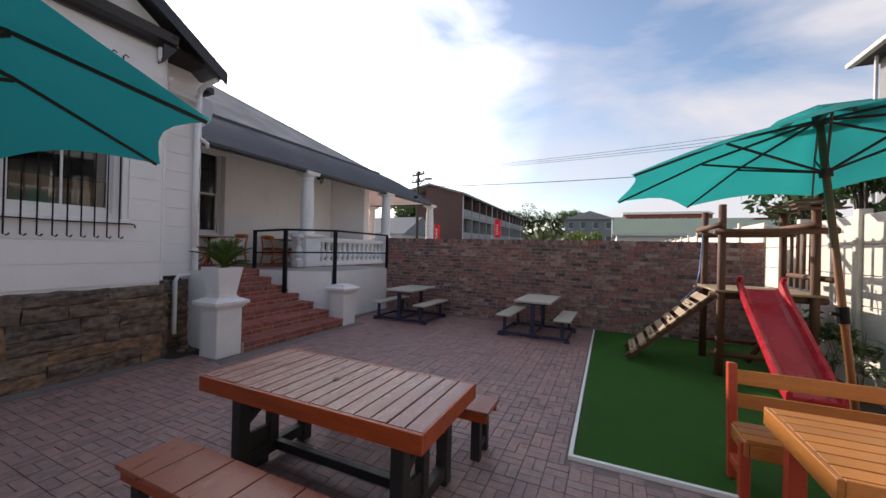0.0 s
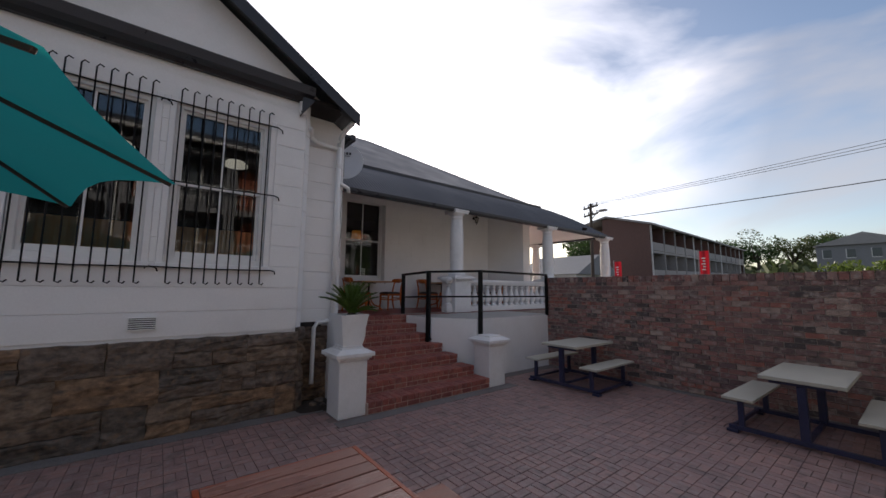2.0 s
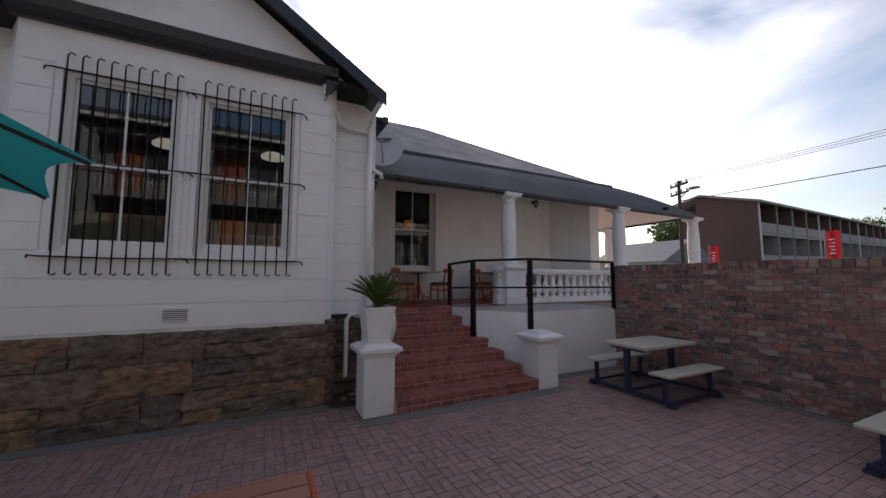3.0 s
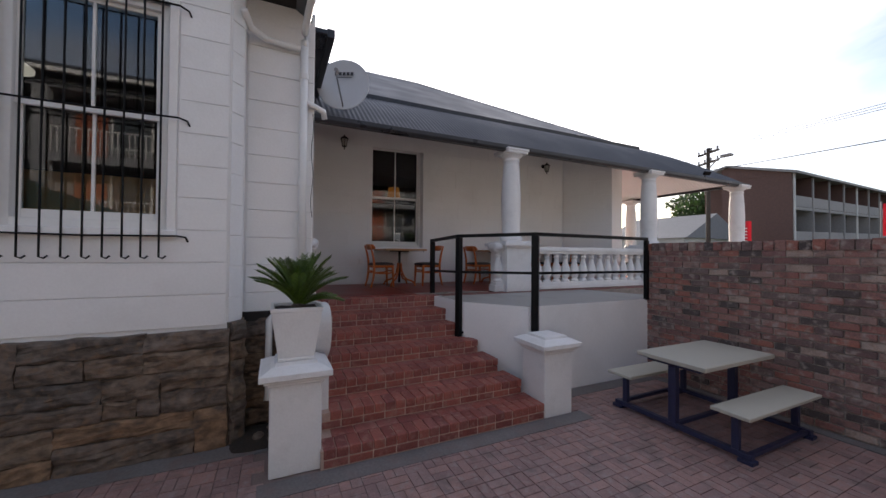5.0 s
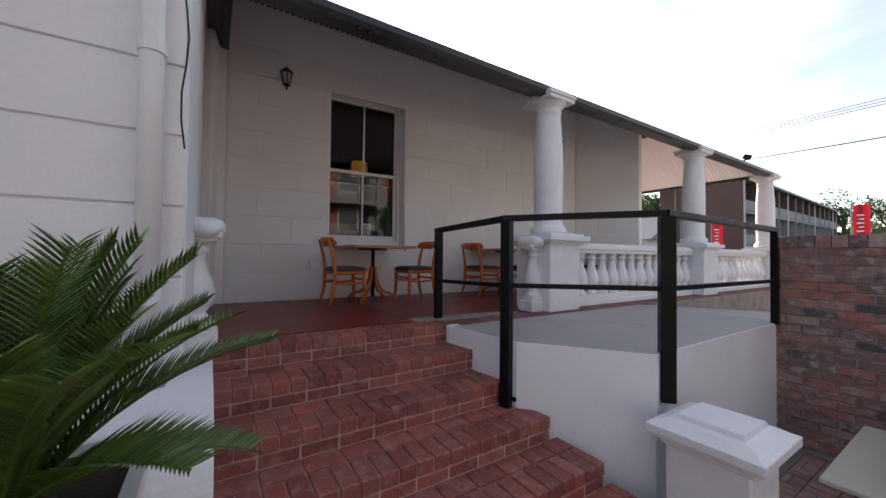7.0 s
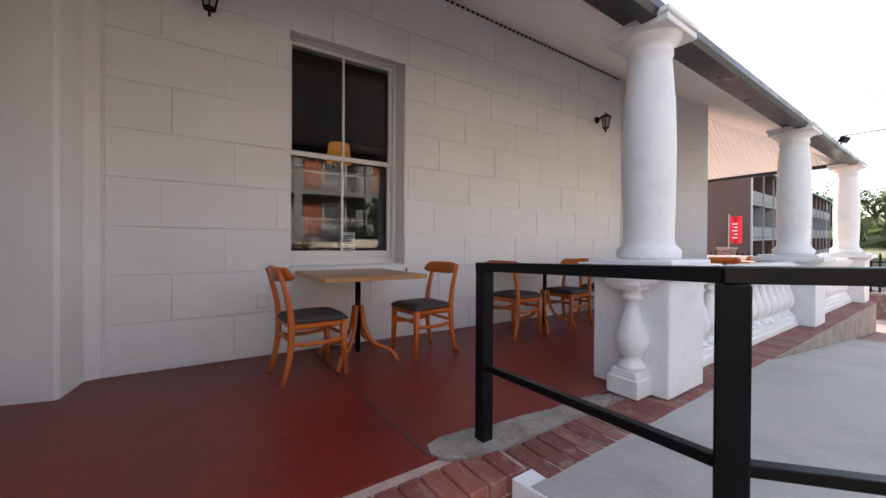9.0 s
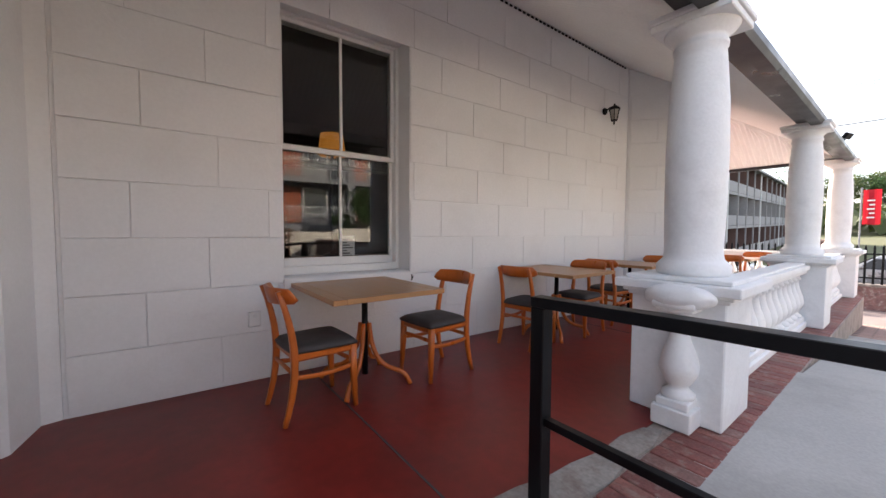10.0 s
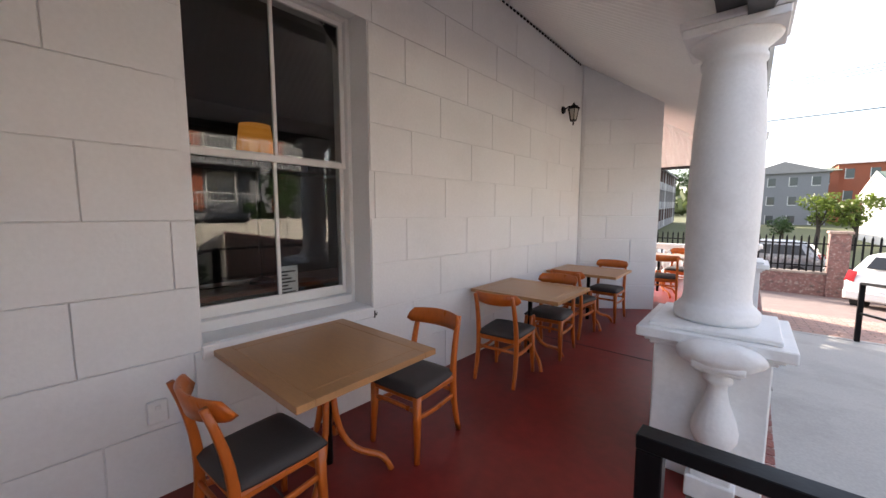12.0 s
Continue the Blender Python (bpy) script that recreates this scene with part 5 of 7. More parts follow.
for k in range(14):
    part("drinking_glass", lathe(bmesh.new(), [(0.03, 3.125), (0.036, 3.22)], 10, c=(-9.87 + 0.05 * (k % 2), 5.1 + 0.13 * k, 0)), PANE, shelf)
card = thing("menu_card", "white printed card standing in the window", "sign")
part("card", boxes([(-9.24, -9.237, 5.63, 5.79, 2.08, 2.32)]), PAPER, card)
for k in range(7):
    part("print_line", boxes([(-9.2365, -9.2355, 5.65, 5.77 - 0.03 * (k % 3), 2.11 + 0.027 * k, 2.122 + 0.027 * k)]), INK, card)
part("stand", boxes([(-9.28, -9.22, 5.61, 5.81, 2.065, 2.08)], 0.003), TRIM, card)

# ---- courtyard things ----


def steel_picnic_table(m):
    t = thing("picnic_table", "cream terrazzo picnic table with two benches on a navy steel frame", "picnic table", m, "steel picnic tables")
    part("tabletop", boxes([(-0.365, 0.365, -0.64, 0.64, 0.715, 0.76)], 0.006), TERRAZZO, t)
    for s in (-1, 1):
        part("bench_top", boxes([(s * 0.575 - 0.16, s * 0.575 + 0.16, -0.67, 0.67, 0.405, 0.44)], 0.006), TERRAZZO, t)
    for y in (-0.55, 0.55):
        part("base_rail", boxes([(-0.70, 0.70, y - 0.03, y + 0.03, 0.035, 0.085)], 0.004), NAVY, t)
        part("table_leg", boxes([(-0.04, 0.04, y - 0.035, y + 0.035, 0.085, 0.675)], 0.004), NAVY, t)
        for s in (-1, 1):
            part("bench_leg", boxes([(s * 0.57 - 0.03, s * 0.57 + 0.03, y - 0.025, y + 0.025, 0.085, 0.405)], 0.004), NAVY, t)
            part("foot", boxes([(s * 0.66 - 0.06, s * 0.66 + 0.06, y - 0.05, y + 0.05, 0.0, 0.035)], 0.004), NAVY, t)
        part("table_bearer", boxes([(-0.28, 0.28, y - 0.025, y + 0.025, 0.675, 0.715)], 0.003), NAVY, t)
    part("tie_rail", boxes([(-0.025, 0.025, -0.52, 0.52, 0.045, 0.08)], 0.003), NAVY, t)
    for s in (-1, 1):
        part("side_rail", boxes([(s * 0.66 - 0.022, s * 0.66 + 0.022, -0.52, 0.52, 0.04, 0.08)], 0.003), NAVY, t)
    return t


p1 = steel_picnic_table(Matrix.Translation((-3.51, 7.50, 0)))
copy_thing(p1, Matrix.Translation((-0.35, 7.45, 0)) @ pose(0, 0, 0, 0, 0, -1.5))


def slatted_top(parent, x0, x1, y0, y1, z, n, mat_, along="y", thick=0.024, name="slat"):
    for i in range(n):
        if along == "y":
            a, b = x0 + (x1 - x0) * i / n + 0.005, x0 + (x1 - x0) * (i + 1) / n - 0.005
            part(name, boxes([(a, b, y0, y1, z - thick, z + rng.uniform(-0.0015, 0.0015))], 0.003), mat_, parent)
        else:
            a, b = y0 + (y1 - y0) * i / n + 0.005, y0 + (y1 - y0) * (i + 1) / n - 0.005
            part(name, boxes([(x0, x1, a, b, z - thick, z + rng.uniform(-0.0015, 0.0015))], 0.003), mat_, parent)


TX0, TX1, TY0, TY1, TZ_ = -1.81, 0.10, 1.29, 2.16, 0.742
wt = thing("garden_table", "red-brown slatted garden table with an umbrella hole and black legs", "table")
slatted_top(wt, TX0 + 0.01, TX1 - 0.01, TY0 + 0.03, TY1 - 0.03, TZ_, 16, SHEENSLATS, thick=0.042)
for r in ((TX0, TX1, TY0, TY0 + 0.028), (TX0, TX1, TY1 - 0.028, TY1), (TX0, TX0 + 0.028, TY0 + 0.03, TY1 - 0.03), (TX1 - 0.028, TX1, TY0 + 0.03, TY1 - 0.03)):
    part("apron", boxes([(*r, TZ_ - 0.115, TZ_ - 0.002)], 0.003), APRONWOOD, wt, "orange-stained apron board")
# no opening is cut: a solid dark disc stands for the shaded hole
part("umbrella_hole_disc", cyl(bmesh.new(), (-0.86, 1.72, TZ_ - 0.03), (-0.86, 1.72, TZ_ + 0.0035), 0.026, n=16), DARKWOOD, wt, "dark disc standing for the shaded umbrella hole")
for x in (TX0 + 0.32, TX1 - 0.2):
    for y in (TY0 + 0.12, TY1 - 0.12):
        part("leg", boxes([(x - 0.045, x + 0.045, y - 0.045, y + 0.045, 0.0, TZ_ - 0.046)], 0.004), DARKWOOD, wt)
    part("foot_rail", boxes([(x - 0.035, x + 0.035, TY0 + 0.165, TY1 - 0.165, 0.06, 0.15)], 0.004), DARKWOOD, wt)
    part("middle_post", boxes([(x - 0.035, x + 0.035, TY0 + 0.36, TY0 + 0.44, 0.15, TZ_ - 0.046)], 0.004), DARKWOOD, wt)
    # solid dark board filling the lower part between leg and middle post
    part("dark_lower_board", boxes([(x - 0.02, x + 0.02, TY0 + 0.166, TY0 + 0.36, 0.0, 0.30)], 0.004), DARKWOOD, wt)
    part("brace", bar_between((x, TY0 + 0.15, 0.40), (x, TY0 + 0.38, 0.56), 0.03, 0.03), DARKWOOD, wt)
    part("brace", bar_between((x, TY1 - 0.13, 0.40), (x, TY0 + 0.44, 0.60), 0.03, 0.03), DARKWOOD, wt)
    part("top_bearer", boxes([(x - 0.03, x + 0.03, TY0 + 0.03, TY1 - 0.03, TZ_ - 0.10, TZ_ - 0.046)], 0.004), DARKWOOD, wt)
part("long_rail", boxes([(TX0 + 0.36, TX1 - 0.24, 1.69, 1.75, 0.08, 0.15)], 0.004), DARKWOOD, wt)


def garden_bench(name, x0, x1, y0, y1, label):
    b = thing(name, label, "bench", group="garden benches")
    slatted_top(b, x0, x1, y0, y1, 0.435, 6, BROWNWOOD, thick=0.03)
    part("apron", boxes([(x0 + 0.02, x1 - 0.02, y0 + 0.02, y0 + 0.045, 0.335, 0.403)], 0.003), APRONWOOD, b)
    part("apron", boxes([(x0 + 0.02, x1 - 0.02, y1 - 0.045, y1 - 0.02, 0.335, 0.403)], 0.003), APRONWOOD, b)
    for x in (x0 + 0.12, x1 - 0.12):
        for y, o in ((y0 + 0.075, 0.0), (y1 - 0.075, 0.0)):
            part("leg", boxes([(x - 0.04, x + 0.04, y - 0.03, y + 0.03, 0.0, 0.403)], 0.004), DARKWOOD, b)
        part("foot_rail", boxes([(x - 0.03, x + 0.03, y0 + 0.105, y1 - 0.105, 0.08, 0.14)], 0.004), DARKWOOD, b)
    return b


garden_bench("garden_bench", -1.62, 0.10, 0.70, 1.05, "red-brown slatted bench with black legs beside the garden table")
garden_bench("garden_bench", -1.60, 0.14, 2.36, 2.70, "red-brown slatted bench with black legs behind the garden table")

ot = thing("garden_table", "orange varnished pine slatted table with red legs beside the turf", "table")
OX0, OX1, OY0, OY1, OZ = 1.97, 3.7, 1.85, 2.72, 0.735
slatted_top(ot, OX0 + 0.03, OX1, OY0 + 0.03, OY1 - 0.0, OZ, 7, ORANGEWOOD, along="x", thick=0.028)
part("apron", boxes([(OX0, OX0 + 0.028, OY0, OY1, OZ - 0.12, OZ - 0.001)], 0.004), ORANGEWOOD, ot)
part("apron", boxes([(OX0 + 0.028, OX1, OY0, OY0 + 0.028, OZ - 0.12, OZ - 0.001)], 0.004), ORANGEWOOD, ot)
part("apron", boxes([(OX0 + 0.028, OX1, OY1 - 0.03, OY1 - 0.002, OZ - 0.12, OZ - 0.03)], 0.004), ORANGEWOOD, ot)
for x in (OX0 + 0.13, OX1 - 0.13):
    for y in (OY0 + 0.11, OY1 - 0.11):
        part("leg", boxes([(x - 0.045, x + 0.045, y - 0.045, y + 0.045, 0.022, OZ - 0.03)], 0.004), REDPAINT, ot, "red painted leg")
ob_ = thing("garden_bench", "orange pine bench with slatted back and red posts", "bench")
slatted_top(ob_, 1.90, 3.75, 2.78, 3.12, 0.46, 3, ORANGEWOOD, along="x", thick=0.03)
part("apron", boxes([(1.89, 1.918, 2.78, 3.12, 0.34, 0.44)], 0.003), ORANGEWOOD, ob_)
part("apron", boxes([(1.92, 3.75, 2.765, 2.79, 0.34, 0.428)], 0.003), ORANGEWOOD, ob_)
for x in (1.905, 3.72):
    bm = boxes([(-0.03, 0.03, -0.035, 0.035, 0.0, 0.88)], 0.006)
    bmesh.ops.transform(bm, matrix=pose(x, 3.10, 0.022, -5, 0, 0), verts=bm.verts[:])
    part("back_post", bm, REDPAINT, ob_, "red painted back post")
    part("leg", boxes([(x - 0.03, x + 0.03, 2.80, 2.87, 0.022, 0.43)], 0.005), REDPAINT, ob_)
    part("side_rail", boxes([(x - 0.026, x + 0.026, 2.87, 3.08, 0.16, 0.22)], 0.004), REDPAINT, ob_)
for z in (0.62, 0.80):
    bm = boxes([(1.93, 3.75, -0.013, 0.013, -0.055, 0.055)], 0.004)
    bmesh.ops.transform(bm, matrix=pose(0, 3.105 + (z - 0.02) * 0.087 - 0.03, z, -5, 0, 0), verts=bm.verts[:])
    part("back_slat", bm, ORANGEWOOD, ob_)


def umbrella(base, top, apex_up, radius, drop, spin, label):
    """A tilted market umbrella: pole from base to top, eight-sided canopy."""
    u = thing("market_umbrella", label, "umbrella", group="teal umbrellas")
    base, top = Vector(base), Vector(top)
    ax = (top - base).normalized()
    m = Matrix.Translation(top) @ Vector((0, 0, 1)).rotation_difference(ax).to_matrix().to_4x4() @ Matrix.Rotation(spin, 4, "Z")
    N = 8
    tips = [Vector((radius * math.cos(2 * math.pi * k / N), radius * math.sin(2 * math.pi * k / N), -drop)) for k in range(N)]
    bm = bmesh.new()
    R = 6
    C = 6
    for k in range(N):
        a, b = tips[k], tips[(k + 1) % N]
        grid = []
        for i in range(R + 1):
            f = 0.13 + 0.87 * i / R
            row = []
            for j in range(C + 1):
                g = j / C
                p = a.lerp(b, g) * f
                sag = math.sin(math.pi * g)
                p.z += 0.0 - 0.03 * sag * f * (1 - f) * 2 + 0.05 * math.sin(math.pi * f)
                if i == R:
                    p *= 1 - 0.07 * sag
                    p.z += 0.03 * sag
                row.append(bm.verts.new(p))
            grid.append(row)
        for i in range(R):
            for j in range(C):
                bm.faces.new((grid[i][j], grid[i + 1][j], grid[i + 1][j + 1], grid[i][j + 1]))
    bmesh.ops.remove_doubles(bm, verts=bm.verts[:], dist=0.0005)
    bmesh.ops.recalc_face_normals(bm, faces=bm.faces[:])
    part("canopy", bm, CANVAS, u, "teal canvas canopy", smooth=True, at=m)
    bm = bmesh.new()
    for k in range(N):
        a, b = tips[k] * 0.22, tips[(k + 1) % N] * 0.22
        t0 = Vector((0, 0, 0.10))
        q = [bm.verts.new(p) for p in (t0, a + Vector((0, 0, 0.07)), b + Vector((0, 0, 0.07)))]
        bm.faces.new(q)
    bmesh.ops.remove_doubles(bm, verts=bm.verts[:], dist=0.0005)
    bmesh.ops.recalc_face_normals(bm, faces=bm.faces[:])
    part("vent_cap", bm, CANVAS, u, smooth=False, at=m)
    for k in range(N):
        part("rib", bar_between(tips[k] * 0.03 + Vector((0, 0, -0.035)), tips[k] * 0.5 + Vector((0, 0, 0.022)), 0.008, 0.011), UMBRIB, u, at=m)
        part("rib_end", bar_between(tips[k] * 0.5 + Vector((0, 0, 0.022)), tips[k] * 0.985 + Vector((0, 0, -0.018)), 0.008, 0.010), UMBRIB, u, at=m)
        part("stretcher", bar_between(Vector((0, 0, -0.50)), tips[k] * 0.5 + Vector((0, 0, 0.01)), 0.008, 0.010), UMBRIB, u, at=m)
    part("hub", cyl(bmesh.new(), (0, 0, -0.54), (0, 0, -0.47), 0.045, n=12), UMBRIB, u, at=m)
    part("crown_hub", cyl(bmesh.new(), (0, 0, -0.09), (0, 0, 0.02), 0.045, n=12), UMBRIB, u, at=m)
    part("pole", cyl(bmesh.new(), base, top, 0.027, n=14), UMBWOOD, u, smooth=True)
    mid = base.lerp(top, 0.42)
    part("tilt_joint", cyl(bmesh.new(), mid - ax * 0.07, mid + ax * 0.07, 0.042, n=12), BLACKSTEEL, u)
    part("knob", cyl(bmesh.new(), mid, mid + Vector((-0.09, -0.02, 0.01)), 0.016, n=8), BLACKSTEEL, u)
    part("base_plate", cyl(bmesh.new(), (base.x, base.y, 0.0), (base.x, base.y, 0.09), 0.24, 0.22, 20), BLACKSTEEL, u)
    part("socket", cyl(bmesh.new(), (base.x, base.y, 0.09), Vector((base.x, base.y, 0.09)) + ax * 0.3, 0.036, n=12), BLACKSTEEL, u)
    return u


umbrella((2.888, 3.636, 0.05), (2.617, 3.760, 2.986), 0, 1.70, 0.466, 2.821, "open teal canvas umbrella with a leaning timber pole beside the turf")
umbrella((-1.79, -0.49, 0.05), (-1.93, -0.38, 2.87), 0, 1.53, 0.48, radians(6), "open teal canvas umbrella beside the garden table")

# ---- playground ----
pg = thing("play_tower", "timber pole play tower with platform, climbing ramp and red slide", "play tower")
POSTS = ((2.48, 6.02), (2.50, 7.14), (3.50, 6.02), (3.54, 7.14))
for i, (x, y) in enumerate(POSTS):
    part("post", tube(bmesh.new(), [(x, y, 0.0), (x + 0.005, y, 1.2), (x, y + 0.004, 2.50)], 0.055, 12, 0.05), POSTWOOD, pg, smooth=True)
for y in (6.02, 7.14):
    part("top_rail", cyl(bmesh.new(), (2.38, y - 0.06, 2.10), (3.70, y - 0.06, 2.12), 0.042, n=10), POSTWOOD, pg, smooth=True)
    part("platform_beam", cyl(bmesh.new(), (2.36, y + 0.07, 1.18), (3.66, y + 0.07, 1.18), 0.05, n=10), POSTWOOD, pg, smooth=True)
    part("low_beam", cyl(bmesh.new(), (2.36, y + 0.07, 0.32), (3.66, y + 0.07, 0.32), 0.04, n=10), POSTWOOD, pg, smooth=True)
for x in (2.50, 3.52):
    part("side_rail", cyl(bmesh.new(), (x - 0.07, 5.85, 2.20), (x - 0.07, 7.30, 2.20), 0.042, n=10), POSTWOOD, pg, smooth=True)
part("side_rail", cyl(bmesh.new(), (3.60, 5.8, 1.48), (3.60, 7.3, 1.48), 0.04, n=10), POSTWOOD, pg, smooth=True)
for k in range(8):
    part("deck_board", boxes([(2.40, 3.62, 5.96 + 0.155 * k, 6.105 + 0.155 * k, 1.23, 1.262)], 0.004), PALEWOOD, pg)
for k in range(5):
    part("guard_slat", cyl(bmesh.new(), (3.60, 6.2 + 0.2 * k, 1.3), (3.60, 6.2 + 0.2 * k, 2.2), 0.024, n=8), POSTWOOD, pg, smooth=True)
for y, s in ((5.80, 1), (7.36, -1)):
    for k in range(3):
        a = (2.28 + 0.02 * k, y + s * (0.02 + 0.2 * k), 2.40 + 0.075 * k)
        part("roof_board", bar_between((3.2 + 0.05 * k, a[1], a[2]), (3.72, a[1], a[2]), 0.09, 0.01), POSTWOOD, pg)
part("brace", cyl(bmesh.new(), (3.10, 7.05, 0.03), (3.46, 7.05, 0.75), 0.045, n=10), POSTWOOD, pg, smooth=True)
# ramp with steps, towards the paving
for y in (6.20, 6.88):
    part("ramp_stringer", bar_between((1.30, y, 0.06), (2.42, y, 1.14), 0.028, 0.045), POSTWOOD, pg)
for k in range(8):
    f = (k + 0.4) / 8
    x, z = 1.34 + 1.06 * f, 0.14 + 1.03 * f
    bm = boxes([(-0.06, 0.06, 6.14, 6.94, -0.014, 0.014)], 0.004)
    bmesh.ops.transform(bm, matrix=pose(x, 0, z, 0, -44, 0), verts=bm.verts[:])
    part("ramp_tread", bm, PALEWOOD, pg)
    if k % 2 == 0:
        bm = boxes([(-0.02, 0.02, 6.3, 6.8, 0.014, 0.05)], 0.004)
        bmesh.ops.transform(bm, matrix=pose(x, 0, z, 0, -44, 0), verts=bm.verts[:])
        part("foot_block", bm, PALEWOOD, pg)
part("rope", tube(bmesh.new(), [(2.42, 6.9, 2.1), (2.40, 6.85, 1.8), (2.36, 6.75, 1.5), (2.30, 6.7, 1.2), (2.1, 6.65, 0.98)], 0.011, 6), ROPE, pg, "faded blue climbing rope", smooth=True)
sl = thing("slide", "red moulded plastic slide hooked on the play tower", "slide")
s_top, s_bot = Vector((2.92, 5.98, 1.25)), Vector((3.03, 4.68, 0.10))
prof = [(-0.27, 0.13), (-0.25, 0.15), (-0.215, 0.14), (-0.2, 0.03), (-0.15, 0.0), (0.15, 0.0), (0.2, 0.03), (0.215, 0.14), (0.25, 0.15), (0.27, 0.13), (0.27, 0.02), (0.2, -0.03), (-0.2, -0.03), (-0.27, 0.02)]
bm = bmesh.new()
rows = []
sdir = (s_bot - s_top)
flat = Vector((sdir.x, sdir.y, 0)).normalized()
across = Vector((-flat.y, flat.x, 0))
for i in range(19):
    f = i / 18
    c = s_top.lerp(s_bot, f)
    c.z = s_top.z + (s_bot.z - s_top.z) * (f if f < 0.85 else 0.85 + (f - 0.85) * 0.6) + (0.05 * (1 - f / 0.12) if f < 0.12 else 0)
    rows.append([bm.verts.new(c + across * a + Vector((0, 0, b))) for a, b in prof])
for a, b in zip(rows, rows[1:]):
    for k in range(len(prof)):
        j = (k + 1) % len(prof)
        bm.faces.new((a[k], a[j], b[j], b[k]))
bm.faces.new(rows[0])
bm.faces.new(rows[-1][::-1])
bmesh.ops.recalc_face_normals(bm, faces=bm.faces[:])
part("chute", bm, REDPLASTIC, sl, smooth=False)
for s in (-1, 1):
    part("lip", cyl(bmesh.new(), s_top + across * s * 0.245 + Vector((0, 0.02, 0.1)), s_top + across * s * 0.245 + Vector((0, -0.06, 0.23)), 0.035, 0.03, 10), REDPLASTIC, sl)
part("foot", boxes([(2.80, 3.25, 4.66, 4.72, 0.022, 0.26)], 0.004), REDPLASTIC, sl)
# drop box behind plants: shrubs along the boundary wall


def leaf_cloud(bm, centres, count, size, r, flat=0.5):
    for _ in range(count):
        c, rad = r.choice(centres)
        d = Vector((r.gauss(0, 1), r.gauss(0, 1), r.gauss(0, 1))).normalized() * rad * r.uniform(0.55, 1.05)
        d.z *= 0.8
        p = Vector(c) + d
        u = Vector((r.gauss(0, 1), r.gauss(0, 1), r.gauss(0, flat))).normalized()
        v = u.cross(Vector((r.gauss(0, 1), r.gauss(0, 1), r.gauss(0, 1)))).normalized()
        s = size * r.uniform(0.6, 1.4)
        bm.faces.new([bm.verts.new(q) for q in (p - u * s, p + v * s * 0.45, p + u * s, p - v * s * 0.45)])


def shrub(x, y, h, w, seed, mat_=LEAF):
    r = random.Random(seed)
    s = thing("shrub", "small leafy shrub in the bed by the boundary wall", "shrub", Matrix.Translation((x, y, 0.05)), "bed shrubs")
    for k in range(4):
        part("stem", tube(bmesh.new(), [(0, 0, -0.03), (r.uniform(-w, w) * 0.4, r.uniform(-w, w) * 0.4, h * 0.5), (r.uniform(-w, w) * 0.6, r.uniform(-w, w) * 0.6, h * 0.9)], 0.008, 5, 0.003), BARK, s)
    bm = bmesh.new()
    leaf_cloud(bm, [((r.uniform(-w, w) * 0.6, r.uniform(-w, w) * 0.6, h * r.uniform(0.4, 0.95)), w * 0.55) for _ in range(7)], 420, 0.035, r)
    part("foliage", bm, mat_, s)


for k, (x, y, h, w) in enumerate(((3.75, 7.6, 0.75, 0.2), (3.72, 6.9, 0.9, 0.22), (3.76, 6.2, 0.8, 0.2), (3.74, 5.5, 0.95, 0.2), (3.76, 4.8, 0.7, 0.2), (3.74, 4.2, 0.85, 0.2))):
    shrub(x, y, h, w, 40 + k, LEAF2 if k % 2 else LEAF)

dirt = bmesh.new()
bmesh.ops.create_grid(dirt, x_segments=16, y_segments=16, size=0.5, matrix=Matrix.Translation((-5.12, 3.02, 0.0)) @ Matrix.Diagonal((0.6, 0.62, 1, 1)))
for v in dirt.verts:
    e = max(0.0, 1 - ((v.co.x + 5.12) / 0.29) ** 2) * max(0.0, 1 - ((v.co.y - 3.02) / 0.30) ** 2)
    v.co.z = 0.07 * e + 0.02 * e * noise.noise(v.co * 18) - 0.004
structure("soil_heap", dirt, SOIL, "damp dark soil at the foot of the downpipe", "soil", True)
for k, (x, y, w) in enumerate(((-5.02, 2.98, 0.06), (-5.16, 3.12, 0.08), (-4.94, 3.10, 0.045))):
    rb = thing("rubble_stone", "loose grey stone lying on damp soil", "stone", Matrix.Translation((x, y, 0.055)), "loose stones")
    bm = bmesh.new()
    bmesh.ops.create_icosphere(bm, subdivisions=2, radius=w, matrix=Matrix.Diagonal((1.2, 0.9, 0.6, 1)))
    for v in bm.verts:
        v.co += 0.3 * w * noise.noise_vector(v.co * 12 + Vector((k * 3, 0, 0)))
    part("stone", bm, STONE, rb)

# ---- beyond the garden wall ----
cp = structure("car_park", slab(bmesh.new(), [(-30, 12.5, 0.79), (-4.0, 12.5, 0.79), (3.9, 12.5, 0.79), (3.9, 21.2, beyond_z(21.2)), (-30, 21.2, beyond_z(21.2))], (0, 0, -0.1)), PAVEJOINT, "sunlit red brick car park", "paving")
structure("kerb_line", boxes([(-6.5, -4.0, 12.42, 12.52, 0.7, 0.815)], 0.005), CONCRETE, "pale concrete edge at the foot of the ramp", "kerb")

